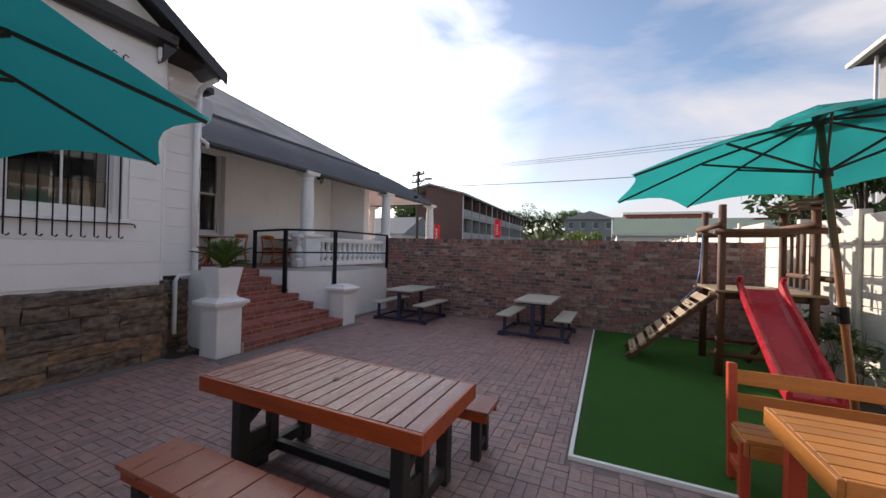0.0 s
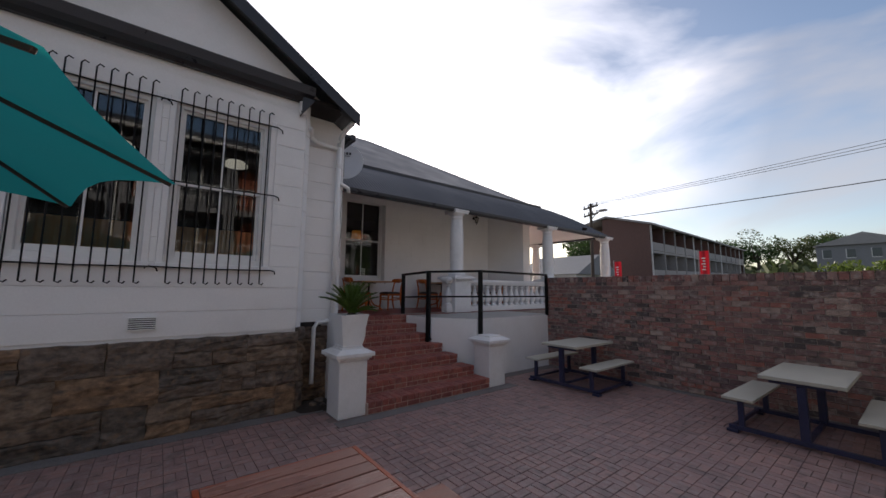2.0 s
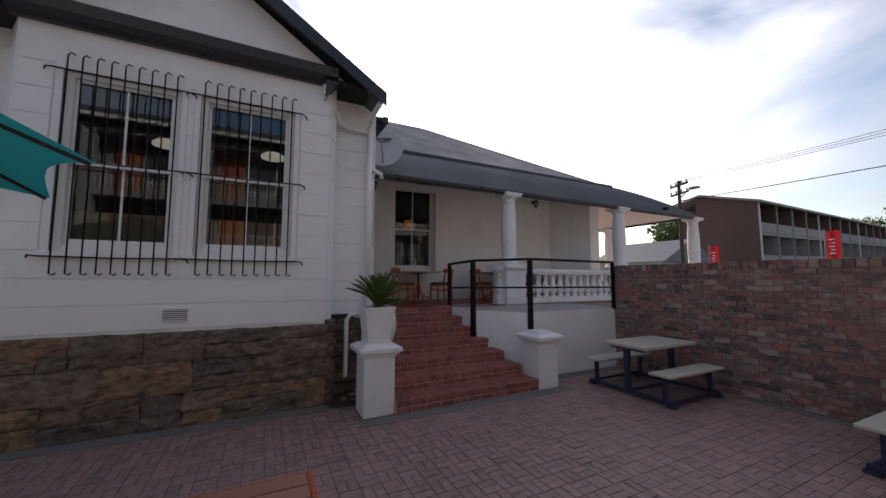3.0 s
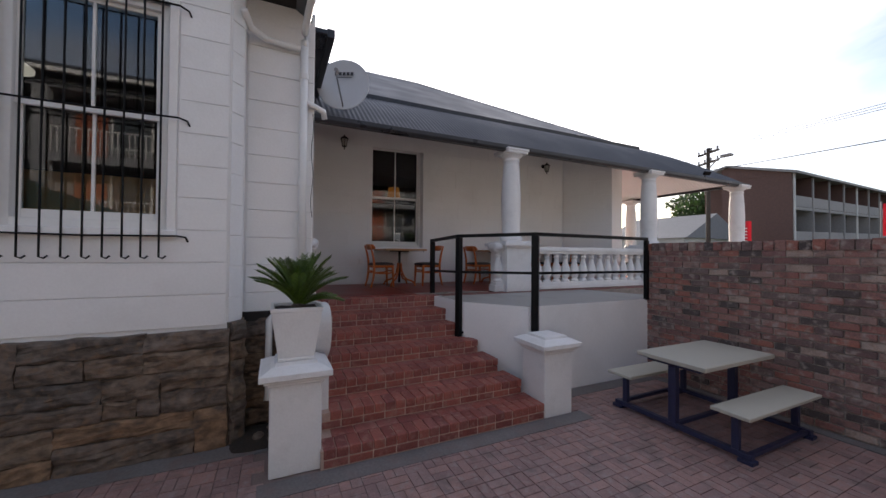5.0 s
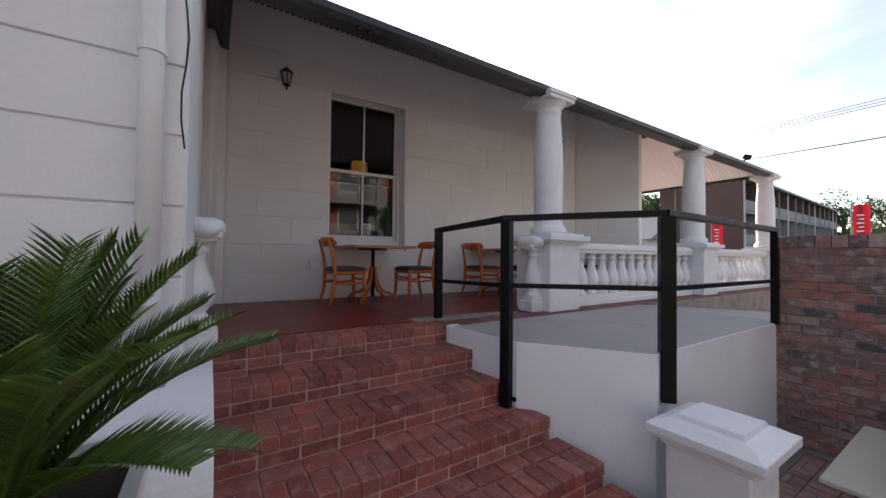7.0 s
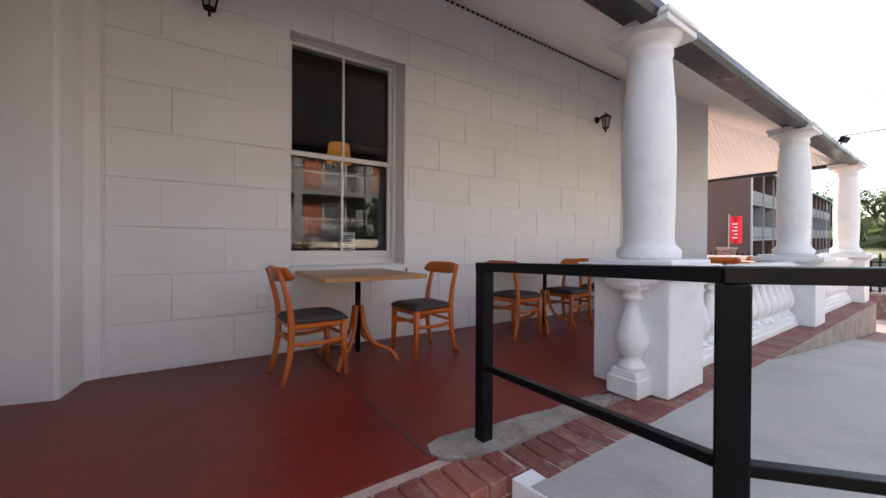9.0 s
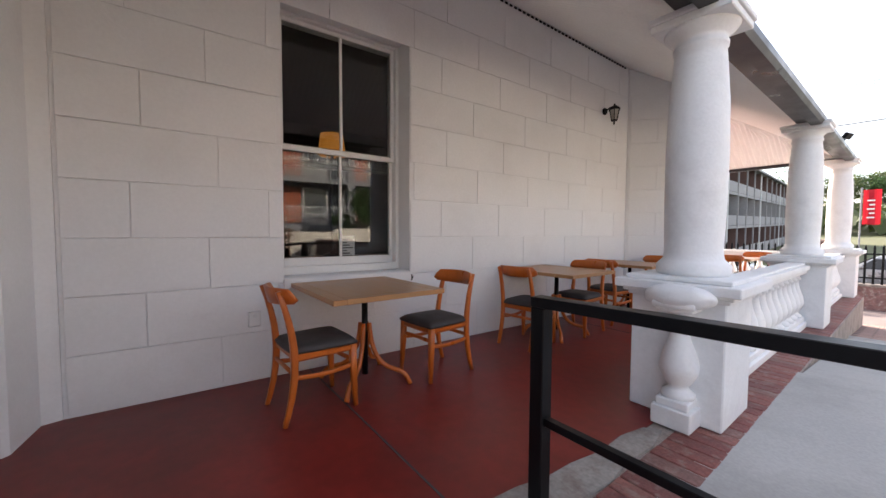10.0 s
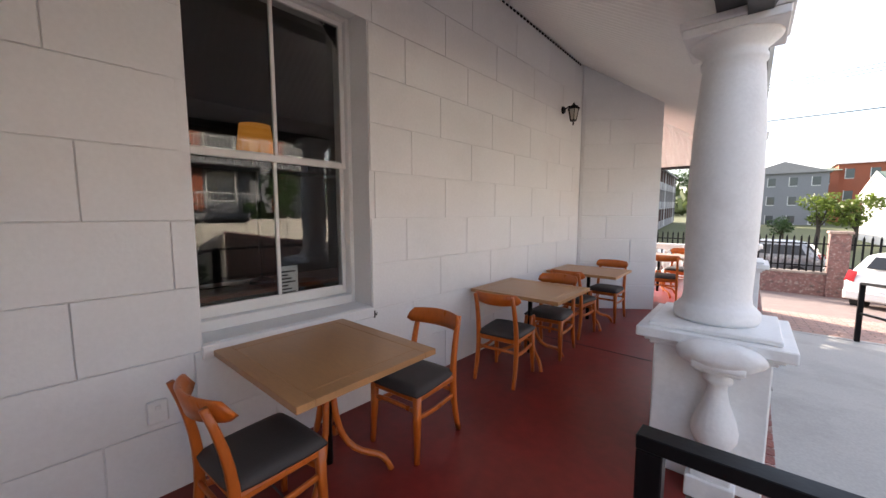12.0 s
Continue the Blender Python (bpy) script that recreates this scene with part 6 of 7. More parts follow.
fz = beyond_z(20.6)
fence = thing("boundary_fence", "brick pier fence with a low brick wall and black palisade", "fence", kind="structure")
for k in range(16):
    x = -27 + 3.0 * k - 1.45
    part("pier", boxes([(x - 0.22, x + 0.22, 20.4, 20.84, fz - 0.2, fz + 2.0), (x - 0.26, x + 0.26, 20.36, 20.88, fz + 2.0, fz + 2.08)], 0.01), BRICKS_ISL, fence)
    part("low_wall", boxes([(x + 0.22, x + 2.78, 20.5, 20.74, fz - 0.2, fz + 0.72)], 0.01), BRICKS_ISL, fence)
    part("coping", boxes([(x + 0.22, x + 2.78, 20.46, 20.78, fz + 0.72, fz + 0.79)], 0.01), MORTAR, fence)
    for z in (0.95, 1.65):
        part("rail", boxes([(x + 0.22, x + 2.78, 20.6, 20.64, fz + z, fz + z + 0.04)]), BLACKSTEEL, fence)
    bm = bmesh.new()
    for j in range(15):
        xx = x + 0.32 + 0.168 * j
        slab(bm, [(xx - 0.025, 20.58, fz + 0.79), (xx + 0.025, 20.58, fz + 0.79), (xx + 0.025, 20.58, fz + 1.86), (xx, 20.58, fz + 1.95), (xx - 0.025, 20.58, fz + 1.86)], (0, 0.02, 0))
    part("palisade", bm, BLACKSTEEL, fence)


def hatchback(m, paint, label, seed=0):
    c = thing("car", label, "car", m, "parked cars")
    side = [(-1.85, 0.32), (-1.88, 0.55), (-1.84, 0.86), (-1.70, 0.98), (-1.60, 1.10), (-1.34, 1.44), (-0.9, 1.52), (0.0, 1.52), (0.35, 1.46), (0.95, 1.02), (1.55, 0.90), (1.82, 0.74), (1.86, 0.45), (1.82, 0.28)]
    bm = bmesh.new()
    secs = []
    for yy, k in ((-0.82, 0.0), (-0.80, 1.0), (-0.62, 1.0), (0.62, 1.0), (0.80, 1.0), (0.82, 0.0)):
        row = []
        for x, z in side:
            inset = max(0, z - 0.95) * 0.32
            y = math.copysign(max(abs(yy) - inset, 0.3), yy)
            zz = z if abs(yy) < 0.7 else z - max(0, z - 1.4) * 0.4 - (0.05 if k == 0 and z > 0.5 else 0)
            row.append(bm.verts.new((x * (1 if abs(yy) < 0.7 else 0.985), y, zz)))
        secs.append(row)
    for a, b in zip(secs, secs[1:]):
        for i in range(len(side)):
            j = (i + 1) % len(side)
            bm.faces.new((a[i], a[j], b[j], b[i]))
    bm.faces.new(secs[0])
    bm.faces.new(secs[-1][::-1])
    bmesh.ops.recalc_face_normals(bm, faces=bm.faces[:])
    bmesh.ops.bevel(bm, geom=[e for e in bm.edges], offset=0.018, segments=2, affect="EDGES")
    part("body", bm, paint, c, smooth=True)
    bm = slab(bmesh.new(), [(-1.625, -0.52, 1.12), (-1.625, 0.52, 1.12), (-1.41, 0.46, 1.40), (-1.41, -0.46, 1.40)], (-0.02, 0, 0.012))
    part("rear_window", bm, CARGLASS, c)
    bm = slab(bmesh.new(), [(0.93, -0.60, 1.05), (0.93, 0.60, 1.05), (0.44, 0.50, 1.40), (0.44, -0.50, 1.40)], (0.02, 0, 0.025))
    part("windscreen", bm, CARGLASS, c)
    for s in (-1, 1):
        for a, b, cc, d in ((-1.42, -0.42, -0.45, -1.22), (-0.36, 0.78, 0.40, -0.36)):
            pts = [(a, s * 0.80, 0.99), (b, s * 0.80, 0.99), (cc, s * 0.70, 1.36), (d, s * 0.70, 1.36)]
            part("side_window", slab(bmesh.new(), pts, (0, s * 0.012, 0)), CARGLASS, c)
        part("tail_lamp", slab(bmesh.new(), [(-1.86, s * 0.80, 0.80), (-1.86, s * 0.62, 0.78), (-1.73, s * 0.62, 1.04), (-1.70, s * 0.80, 1.06)], (-0.03, 0, 0.0)), TAILRED, c, "red tail lamp")
        part("headlamp", slab(bmesh.new(), [(1.80, s * 0.80, 0.68), (1.84, s * 0.5, 0.66), (1.70, s * 0.5, 0.82), (1.55, s * 0.80, 0.86)], (0.03, 0, 0.0)), CHROME, c)
        part("wing_mirror", boxes([(0.62, 0.75, s * 0.86 - 0.08, s * 0.86 + 0.08, 0.98, 1.10)], 0.03), paint, c)
        for x in (-1.18, 1.16):
            wh = part("wheel", cyl(bmesh.new(), (x, s * 0.66, 0.29), (x, s * 0.845, 0.29), 0.29, n=24), RUBBER, c)
            part("rim", cyl(bmesh.new(), (x, s * 0.80, 0.29), (x, s * 0.855, 0.29), 0.185, 0.17, n=16), CHROME, wh)
    part("number_plate", boxes([(-1.885, -1.872, -0.26, 0.26, 0.70, 0.81)]), PAPER, c)
    part("bumper", boxes([(-1.90, -1.80, -0.78, 0.78, 0.34, 0.56)], 0.03), paint, c)
    part("handle", boxes([(-1.86, -1.83, -0.12, 0.12, 0.90, 0.93)], 0.004), CHROME, c)
    return c


hatchback(Matrix.Translation((-2.95, 19.3, beyond_z(19.3))) @ pose(0, 0, 0, 0, 0, 58), CARWHITE, "white hatchback parked on the brick car park")
hatchback(Matrix.Translation((-10.6, 22.6, 0.12)) @ pose(0, 0, 0, 0, 0, 8), CARWHITE, "white car parked behind the palisade fence")
hatchback(Matrix.Translation((-19.0, 22.9, 0.12)) @ pose(0, 0, 0, 0, 0, 5), CARBLUE, "blue car parked behind the palisade fence")
hatchback(Matrix.Translation((-14.8, 22.8, 0.12)) @ pose(0, 0, 0, 0, 0, 184), CARWHITE, "white car parked behind the palisade fence")
hatchback(Matrix.Translation((-6.1, 25.0, 0.12)) @ pose(0, 0, 0, 0, 0, 170), CARGREY, "silver car parked behind the palisade fence")
structure("road", boxes([(-200, 200, 21.3, 28, 0.02, 0.115)]), ASPHALT, "grey asphalt road behind the fence", "road")


def flag(x, y, z0, z1, seed):
    f = thing("banner", "red feather banner with white script on a pole", "banner", Matrix.Translation((x, y, 0)), "banners")
    part("pole", cyl(bmesh.new(), (0, 0, z0 - 2.6), (0, 0, z1 + 0.1), 0.03, n=8), FARCONC, f)
    bm = bmesh.new()
    n = 8
    a = [bm.verts.new((0.05 + 0.068 * i, 0.05 * math.sin(i * 0.9), z0 + 0.02 * math.sin(i))) for i in range(n)]
    b = [bm.verts.new((0.05 + 0.068 * i, 0.05 * math.sin(i * 0.9 + 0.4), z1)) for i in range(n)]
    for i in range(n - 1):
        bm.faces.new((a[i], a[i + 1], b[i + 1], b[i]))
    bmesh.ops.solidify(bm, geom=bm.faces[:], thickness=0.01)
    part("cloth", bm, PINK, f)
    for k in range(5):
        part("script_mark", boxes([(0.16 + 0.06 * (k % 2), 0.37, -0.075, -0.06, z0 + 0.25 + 0.17 * k, z0 + 0.31 + 0.17 * k)], 0.01), PAPER, f)


flag(-7.15, 26.7, 2.75, 4.15, 1)
flag(-12.2, 26.4, 2.4, 3.75, 2)

# utility pole and wires
up = thing("utility_pole", "timber utility pole with crossarm, insulators and street lamp", "utility pole")
UPX, UPY = -14.3, 27.3
part("pole", cyl(bmesh.new(), (UPX, UPY, 0), (UPX, UPY, 8.5), 0.14, 0.10, 10), BARK, up)
for z in (8.2, 7.6):
    part("crossarm", bar_between((UPX - 0.75, UPY + 0.3, z), (UPX + 0.75, UPY - 0.3, z), 0.05, 0.06), BARK, up)
    for k in range(4):
        t = -0.7 + 0.45 * k
        part("insulator", cyl(bmesh.new(), (UPX + t, UPY - 0.4 * t, z + 0.06), (UPX + t, UPY - 0.4 * t, z + 0.26), 0.05, n=8), FARCONC, up)
part("lamp_arm", tube(bmesh.new(), [(UPX, UPY, 7.2), (UPX + 0.8, UPY - 0.5, 7.6), (UPX + 1.3, UPY - 0.8, 7.6)], 0.04, 6), FARCONC, up)
part("lamp_head", boxes([(UPX + 1.2, UPX + 1.75, UPY - 1.1, UPY - 0.75, 7.52, 7.66)], 0.03), FARCONC, up)
wires = thing("overhead_wires", "thin dark overhead wires strung between poles", "wires")
for k, (z, ex, ez) in enumerate(((7.1, 26, 11.2), (8.3, 26, 13.3), (8.35, 26, 13.6), (8.4, 25, 13.9))):
    a, b = Vector((UPX, UPY - 0.1 * k, z)), Vector((ex, 27.5, ez - 3.0))
    pts = [a.lerp(b, i / 24) + Vector((0, 0, -0.55 * math.sin(math.pi * i / 24))) for i in range(25)]
    part("wire", tube(bmesh.new(), pts, 0.024 if k == 0 else 0.013, 5), BLACKSTEEL, wires)


def apartment(name, origin, ang, L, D, H, storeys, bays, wall_mat, label, end=4.7):
    """A long block: local x along its balcony front (y = 0), gable end at x = 0."""
    m = Matrix.Translation(origin) @ pose(0, 0, 0, 0, 0, ang) @ pose(0, 0, 0, 0, -1.4, 0)
    h = thing(name, label, "building", m)
    part("wall", boxes([(0, L, 1.4, end, 0, H), (2.0, L, end, D, 0, H), (-0.05, 0.25, 0, 1.4, 0, H), (L - 0.25, L, 0, 1.4, 0, H)]), wall_mat, h)
    bm = bmesh.new()
    slab(bm, [(-0.3, -0.4, H), (-0.3, 4.2, H + 1.3), (-0.3, D + 0.4, H + 0.5), (-0.3, D + 0.4, H + 0.3), (-0.3, 4.2, H + 1.1), (-0.3, -0.4, H - 0.2)], (L + 0.6, 0, 0))
    part("roof", bm, FARCONC, h)
    part("gable", slab(bmesh.new(), [(-0.04, 0.1, H - 0.1), (-0.04, 4.2, H + 1.15), (-0.04, end, H + 1.0), (-0.04, end, H - 0.1)], (0.28, 0, 0)), wall_mat, h)
    sh = H / storeys
    for b in range(bays + 1):
        x = 0.25 + (L - 0.5) * b / bays
        part("pier", boxes([(x - 0.09, x + 0.09, -0.10, 0.12, 0, H - 0.15)]), FARWHITE if b % 4 == 0 else FARCONC, h)
    for s in range(storeys):
        part("floor_slab", boxes([(0.25, L - 0.25, -0.05, 1.4, s * sh - 0.12, s * sh + 0.12)]), FARCONC, h)
        for b in range(bays):
            x0, x1 = 0.25 + (L - 0.5) * b / bays, 0.25 + (L - 0.5) * (b + 1) / bays
            bal = part("balcony", boxes([(x0 + 0.12, x1 - 0.12, -0.02, 0.04, s * sh + 0.16, s * sh + 1.0)]), FARCONC, h)
            part("divider", boxes([(x0 - 0.1, x0 + 0.1, 0.0, 1.4, s * sh + 0.12, (s + 1) * sh - 0.12)]), FARCONC if s % 2 else wall_mat, h)
            w = part("window", boxes([(x0 + 0.5, x0 + 0.5 + (x1 - x0) * 0.4, 1.34, 1.41, s * sh + 0.5, s * sh + 2.2)]), FARGLASS, h)
            part("frame", boxes([(x0 + 0.44, x0 + 0.5, 1.33, 1.4, s * sh + 0.45, s * sh + 2.25), (x0 + 0.5 + (x1 - x0) * 0.4, x0 + 0.56 + (x1 - x0) * 0.4, 1.33, 1.4, s * sh + 0.45, s * sh + 2.25)]), FARWHITE, w)
            part("door", boxes([(x1 - 1.3, x1 - 0.5, 1.34, 1.41, s * sh + 0.12, s * sh + 2.2)]), FARDARK, h)
    return h


# brown three-storey block behind the veranda corner
apt = apartment("apartment_block", (-15.0, 39.7, 0.0), 94, 50.4, 7.0, 8.5, 3, 13, BROWNBLOCK, "brown brick three-storey flats with open balconies and satellite dishes")
for k, (xx, zz) in enumerate(((6.2, 4.0), (10.3, 4.4), (14.6, 7.2), (29.0, 7.2), (33.0, 7.0), (40.0, 7.2))):
    part("satellite_dish", lathe(bmesh.new(), [(0.01, -0.06), (0.25, -0.03), (0.42, 0.04), (0.42, 0.02)], 14), DISH, apt, "pale balcony dish", at=apt.matrix_world @ Matrix.Translation((xx, -0.25, zz)) @ pose(0, 0, 0, 80, 0, 30))
for s in range(3):
    z = 2.83 * s
    part("end_slab", boxes([(0.0, 2.0, 4.7, 7.1, z + 2.6, z + 2.85)]), FARCONC, apt, at=apt.matrix_world)
    part("end_balcony", boxes([(0.0, 0.08, 4.75, 7.1, z + 0.1, z + 0.95)]), FARCONC, apt, at=apt.matrix_world)
    part("end_window", boxes([(1.94, 2.01, 5.2, 6.4, z + 0.9, z + 2.3)]), FARGLASS, apt, at=apt.matrix_world)
part("end_panel", boxes([(-0.02, 0.1, 4.75, 5.75, 6.7, 8.4)]), FARWHITE, apt, "white panel beside the brick end", at=apt.matrix_world)
part("end_post", boxes([(0.0, 0.2, 6.9, 7.1, 0, 8.5)]), FARCONC, apt, at=apt.matrix_world)


def far_house(name, x0, x1, y0, y1, h, rise, wall_mat, roof_mat, label, rows=2, cols=4, ridge="x"):
    f = thing(name, label, "building")
    cx, cy = (x0 + x1) / 2, (y0 + y1) / 2
    part("wall", boxes([(x0, x1, y0, y1, 0, h)]), wall_mat, f)
    bm = bmesh.new()
    o = 0.4
    if ridge == "x":
        slab(bm, [(x0 - o, y0 - o, h), (x0 - o, cy, h + rise), (x0 - o, y1 + o, h)], (x1 - x0 + 2 * o, 0, 0))
    else:
        slab(bm, [(x0 - o, y0 - o, h), (cx, y0 - o, h + rise), (x1 + o, y0 - o, h)], (0, y1 - y0 + 2 * o, 0))
        part("gable", slab(bmesh.new(), [(x0, y0, h), (cx, y0, h + rise * 0.92), (x1, y0, h)], (0, -0.38, 0)), wall_mat, f)
    part("roof", bm, roof_mat, f)
    for r in range(rows):
        for c in range(cols):
            xa = x0 + (x1 - x0) * (c + 0.3) / cols
            za = h * (r + 0.35) / rows
            w = part("window", boxes([(xa, xa + (x1 - x0) * 0.36 / cols, y0 - 0.06, y0 + 0.1, za, za + h * 0.42 / rows)]), FARGLASS, f)
            part("frame", boxes([(xa - 0.1, xa, y0 - 0.08, y0 + 0.05, za - 0.1, za + h * 0.42 / rows + 0.1), (xa, xa + (x1 - x0) * 0.36 / cols, y0 - 0.08, y0 + 0.05, za - 0.12, za)]), FARWHITE, w)
    return f


far_house("apartment_block", -8.2, 2.2, 86, 98, 9.2, 1.9, FARGREY, FARCONC, "grey rendered flats under a low gable roof", 3, 4, ridge="y")
far_house("apartment_block", 4.5, 22.0, 98, 108, 11.3, 1.1, FARRED, FARCONC, "orange-red brick flats with white balconies", 3, 6)
far_house("apartment_block", 1.4, 4.5, 97, 105, 10.2, 0.8, FARRED, FARROOF, "orange-red brick stair wing of the flats", 3, 1)
bung = far_house("bungalow", 1.8, 24.0, 44.6, 59.4, 4.0, 2.3, FARWHITE, FARROOF, "low white house with a faded green tiled roof", 1, 6)
part("gable", slab(bmesh.new(), [(1.36, 44.6, 4.02), (1.36, 52.0, 6.2), (1.36, 59.4, 4.02)], (0.03, 0, 0)), FARWHITE, bung)
for s in (-1, 1):
    part("bargeboard", slab(bmesh.new(), [(1.28, 52.0, 6.34), (1.28, 52.0 + s * 7.9, 3.98), (1.28, 52.0 + s * 7.9, 3.72), (1.28, 52.0, 6.06)], (0.06, 0, 0)), FARWHITE, bung)
    part("fascia", boxes([(1.4, 24.4, 52.0 + s * 7.84 - 0.05, 52.0 + s * 7.84 + 0.05, 3.78, 3.98)]), FARWHITE, bung)
far_house("cottage", -24.5, -18.0, 31, 38, 3.2, 2.0, FARWHITE, FARGREY, "white cottage with a grey roof", 1, 3)

# the neighbours' grey flats beyond the boundary wall
nb = thing("apartment_block", "grey rendered neighbouring flats with white-railed balconies", "building")
NX = 9.0
part("wall", boxes([(NX + 1.3, NX + 9, -9, 16, 0, 8.6)]), FARGREY, nb)
part("roof", slab(bmesh.new(), [(NX - 0.6, -9.6, 8.6), (NX + 4.5, -9.6, 10.6), (NX + 9.6, -9.6, 8.6), (NX + 9.6, -9.6, 8.35), (NX - 0.6, -9.6, 8.35)], (0, 26.2, 0)), ROOF, nb)
part("gutter", boxes([(NX - 0.75, NX - 0.55, -9.6, 16.6, 8.3, 8.45)], 0.02), FARWHITE, nb)
for s in range(3):
    part("floor_slab", boxes([(NX - 0.05, NX + 1.3, -9, 16, 2.75 * s + 2.45, 2.75 * s + 2.75)]), FARGREY, nb)
for b in range(7):
    y = -9 + 25 * b / 6
    part("pillar", boxes([(NX - 0.06, NX + 0.35, y - 0.22, y + 0.22, 0, 8.4)]), FARGREY, nb)
    if b < 6:
        for s in range(3):
            z = 2.75 * s
            part("brick_panel", boxes([(NX + 1.22, NX + 1.31, y + 0.5, y + 1.5, z + 0.1, z + 2.3)]), FARRED, nb)
            w = part("window", boxes([(NX + 1.24, NX + 1.31, y + 1.7, y + 3.0, z + 0.7, z + 2.2)]), FARGLASS, nb)
            part("frame", boxes([(NX + 1.22, NX + 1.26, y + 1.62, y + 1.7, z + 0.65, z + 2.25), (NX + 1.22, NX + 1.26, y + 3.0, y + 3.08, z + 0.65, z + 2.25), (NX + 1.22, NX + 1.26, y + 1.7, y + 3.0, z + 0.62, z + 0.7)]), FARWHITE, w)
            if s:
                bm = bmesh.new()
                for j in range(22):
                    yy = y + 0.26 + 0.178 * j
                    box(bm, NX, NX + 0.025, yy, yy + 0.03, z + 0.08, z + 1.0)
                box(bm, NX - 0.01, NX + 0.035, y + 0.22, y + 4.15, z + 1.0, z + 1.05)
                part("balcony_rail", bm, FARWHITE, nb)
for y in (-0.6, 15.8):
    part("downpipe", cyl(bmesh.new(), (NX - 0.35, y, 0), (NX - 0.35, y, 8.3), 0.05, n=8), FARWHITE, nb)


def tree(x, y, z, h, w, seed, mat_, n=1500, leaf=0.16, label="leafy green tree with an uneven crown behind the houses"):
    r = random.Random(seed)
    t = thing("tree", label, "tree", Matrix.Translation((x, y, z)), "trees")
    part("trunk", tube(bmesh.new(), [(0, 0, -0.3), (0.1, 0.05, h * 0.3), (0.05, 0.1, h * 0.6)], 0.035 * h, 8, 0.02 * h), BARK, t)
    cs = []
    for k in range(11):
        a, f = r.uniform(0, 6.28), r.uniform(0.2, 1)
        c = (math.cos(a) * w * 0.6 * f, math.sin(a) * w * 0.6 * f, h * r.uniform(0.45, 0.9))
        cs.append((c, w * r.uniform(0.25, 0.42)))
        if k < 6:
            part("limb", tube(bmesh.new(), [(0.05, 0.05, h * 0.35), (c[0] * 0.5, c[1] * 0.5, h * 0.5), c], 0.014 * h, 6, 0.004 * h), BARK, t)
    bm = bmesh.new()
    leaf_cloud(bm, cs, n, leaf, r, 1.0)
    part("crown", bm, mat_, t)


for k, (x, y, z, h, w, mt) in enumerate(((-34, 150, 5, 14.5, 7.5, LEAF), (-27, 146, 5, 15.5, 8, LEAF), (-20, 152, 5, 15, 8, LEAF2), (-14, 158, 6, 14.5, 7, LEAF2), (-10.5, 150, 5, 12.5, 6, LEAF), (-42, 160, 5, 14, 8, LEAF2), (-52, 158, 5, 15, 8, LEAF), (-4.5, 47, 0, 2.4, 1.5, LEAF), (-2.7, 44, 0, 4.6, 1.9, LEAF3), (-0.9, 43, 0, 4.5, 1.6, LEAF3), (-25.5, 46, 0, 9.0, 4.2, LEAF), (-29, 50, 0, 10, 4.5, LEAF2), (-21.5, 62, 0, 11, 4.5, LEAF), (6.8, 15.5, 0.4, 5.0, 2.2, LEAF), (6.6, 11.5, 0.3, 4.4, 1.8, LEAF))):
    tree(x, y, z, h, w, 100 + k, mt, n=1800 if h > 5 else 900, leaf=0.022 * h + 0.05)
# far wooded hills
hill = bmesh.new()
r = random.Random(9)
for k in range(2600):
    x = r.uniform(-160, 90)
    y = r.uniform(120, 190)
    z = 3 + 5 * noise.noise((x * 0.03, 0, 2)) + (y - 120) * 0.10
    s = r.uniform(0.9, 2.4)
    p = Vector((x, y, z))
    for _ in range(3):
        q = p + Vector((r.gauss(0, s), r.gauss(0, s), r.gauss(0, s * 0.6)))
        u, v = Vector((r.gauss(0, 1), r.gauss(0, 1), r.gauss(0, 1))).normalized(), Vector((r.gauss(0, 1), r.gauss(0, 1), r.gauss(0, 1))).normalized()
        hill.faces.new([hill.verts.new(w) for w in (q - u * s, q + v * s, q + u * s, q - v * s)])
tagged(part("far_woods", hill, LEAF2), "dull green wooded hillside on the skyline", "woods", "", "stuff")
structure("hillside", slab(bmesh.new(), [(-400, 118, -1), (300, 118, -1), (300, 240, 12), (-400, 240, 12)], (0, 0, -1)), VERGE, "dry hillside under the woods", "backdrop")

# ---- pieces: blocks, bricks, stones, pavers ----


def block_courses(wall, face, ya, yb, z0, ch, n, length, offs, holes, axis="x", proud=0.006, gap=0.005):
    """Painted blocks on a wall facing +x: one object a block, with recessed joints between."""
    for c in range(n):
        z = z0 + c * ch
        y = ya - (offs[c % len(offs)] * length)
        while y < yb:
            a, b = max(y, ya), min(y + length, yb)
            spans = [(a, b)]
            for h0, h1, hz0, hz1 in holes:
                if z + ch * 0.5 > hz0 and z + ch * 0.5 < hz1:
                    nxt = []
                    for s0, s1 in spans:
                        if s1 <= h0 or s0 >= h1:
                            nxt.append((s0, s1))
                        else:
                            if s0 < h0 - 0.05:
                                nxt.append((s0, h0))
                            if s1 > h1 + 0.05:
                                nxt.append((h1, s1))
                    spans = nxt
            for s0, s1 in spans:
                if s1 - s0 > 0.06:
                    piece("block", (proud, round(s1 - s0 - gap, 3), ch - gap), WHITE, wall, Matrix.Translation((face - proud / 2, (s0 + s1) / 2, z + ch / 2)), c=0.002)
            y += length


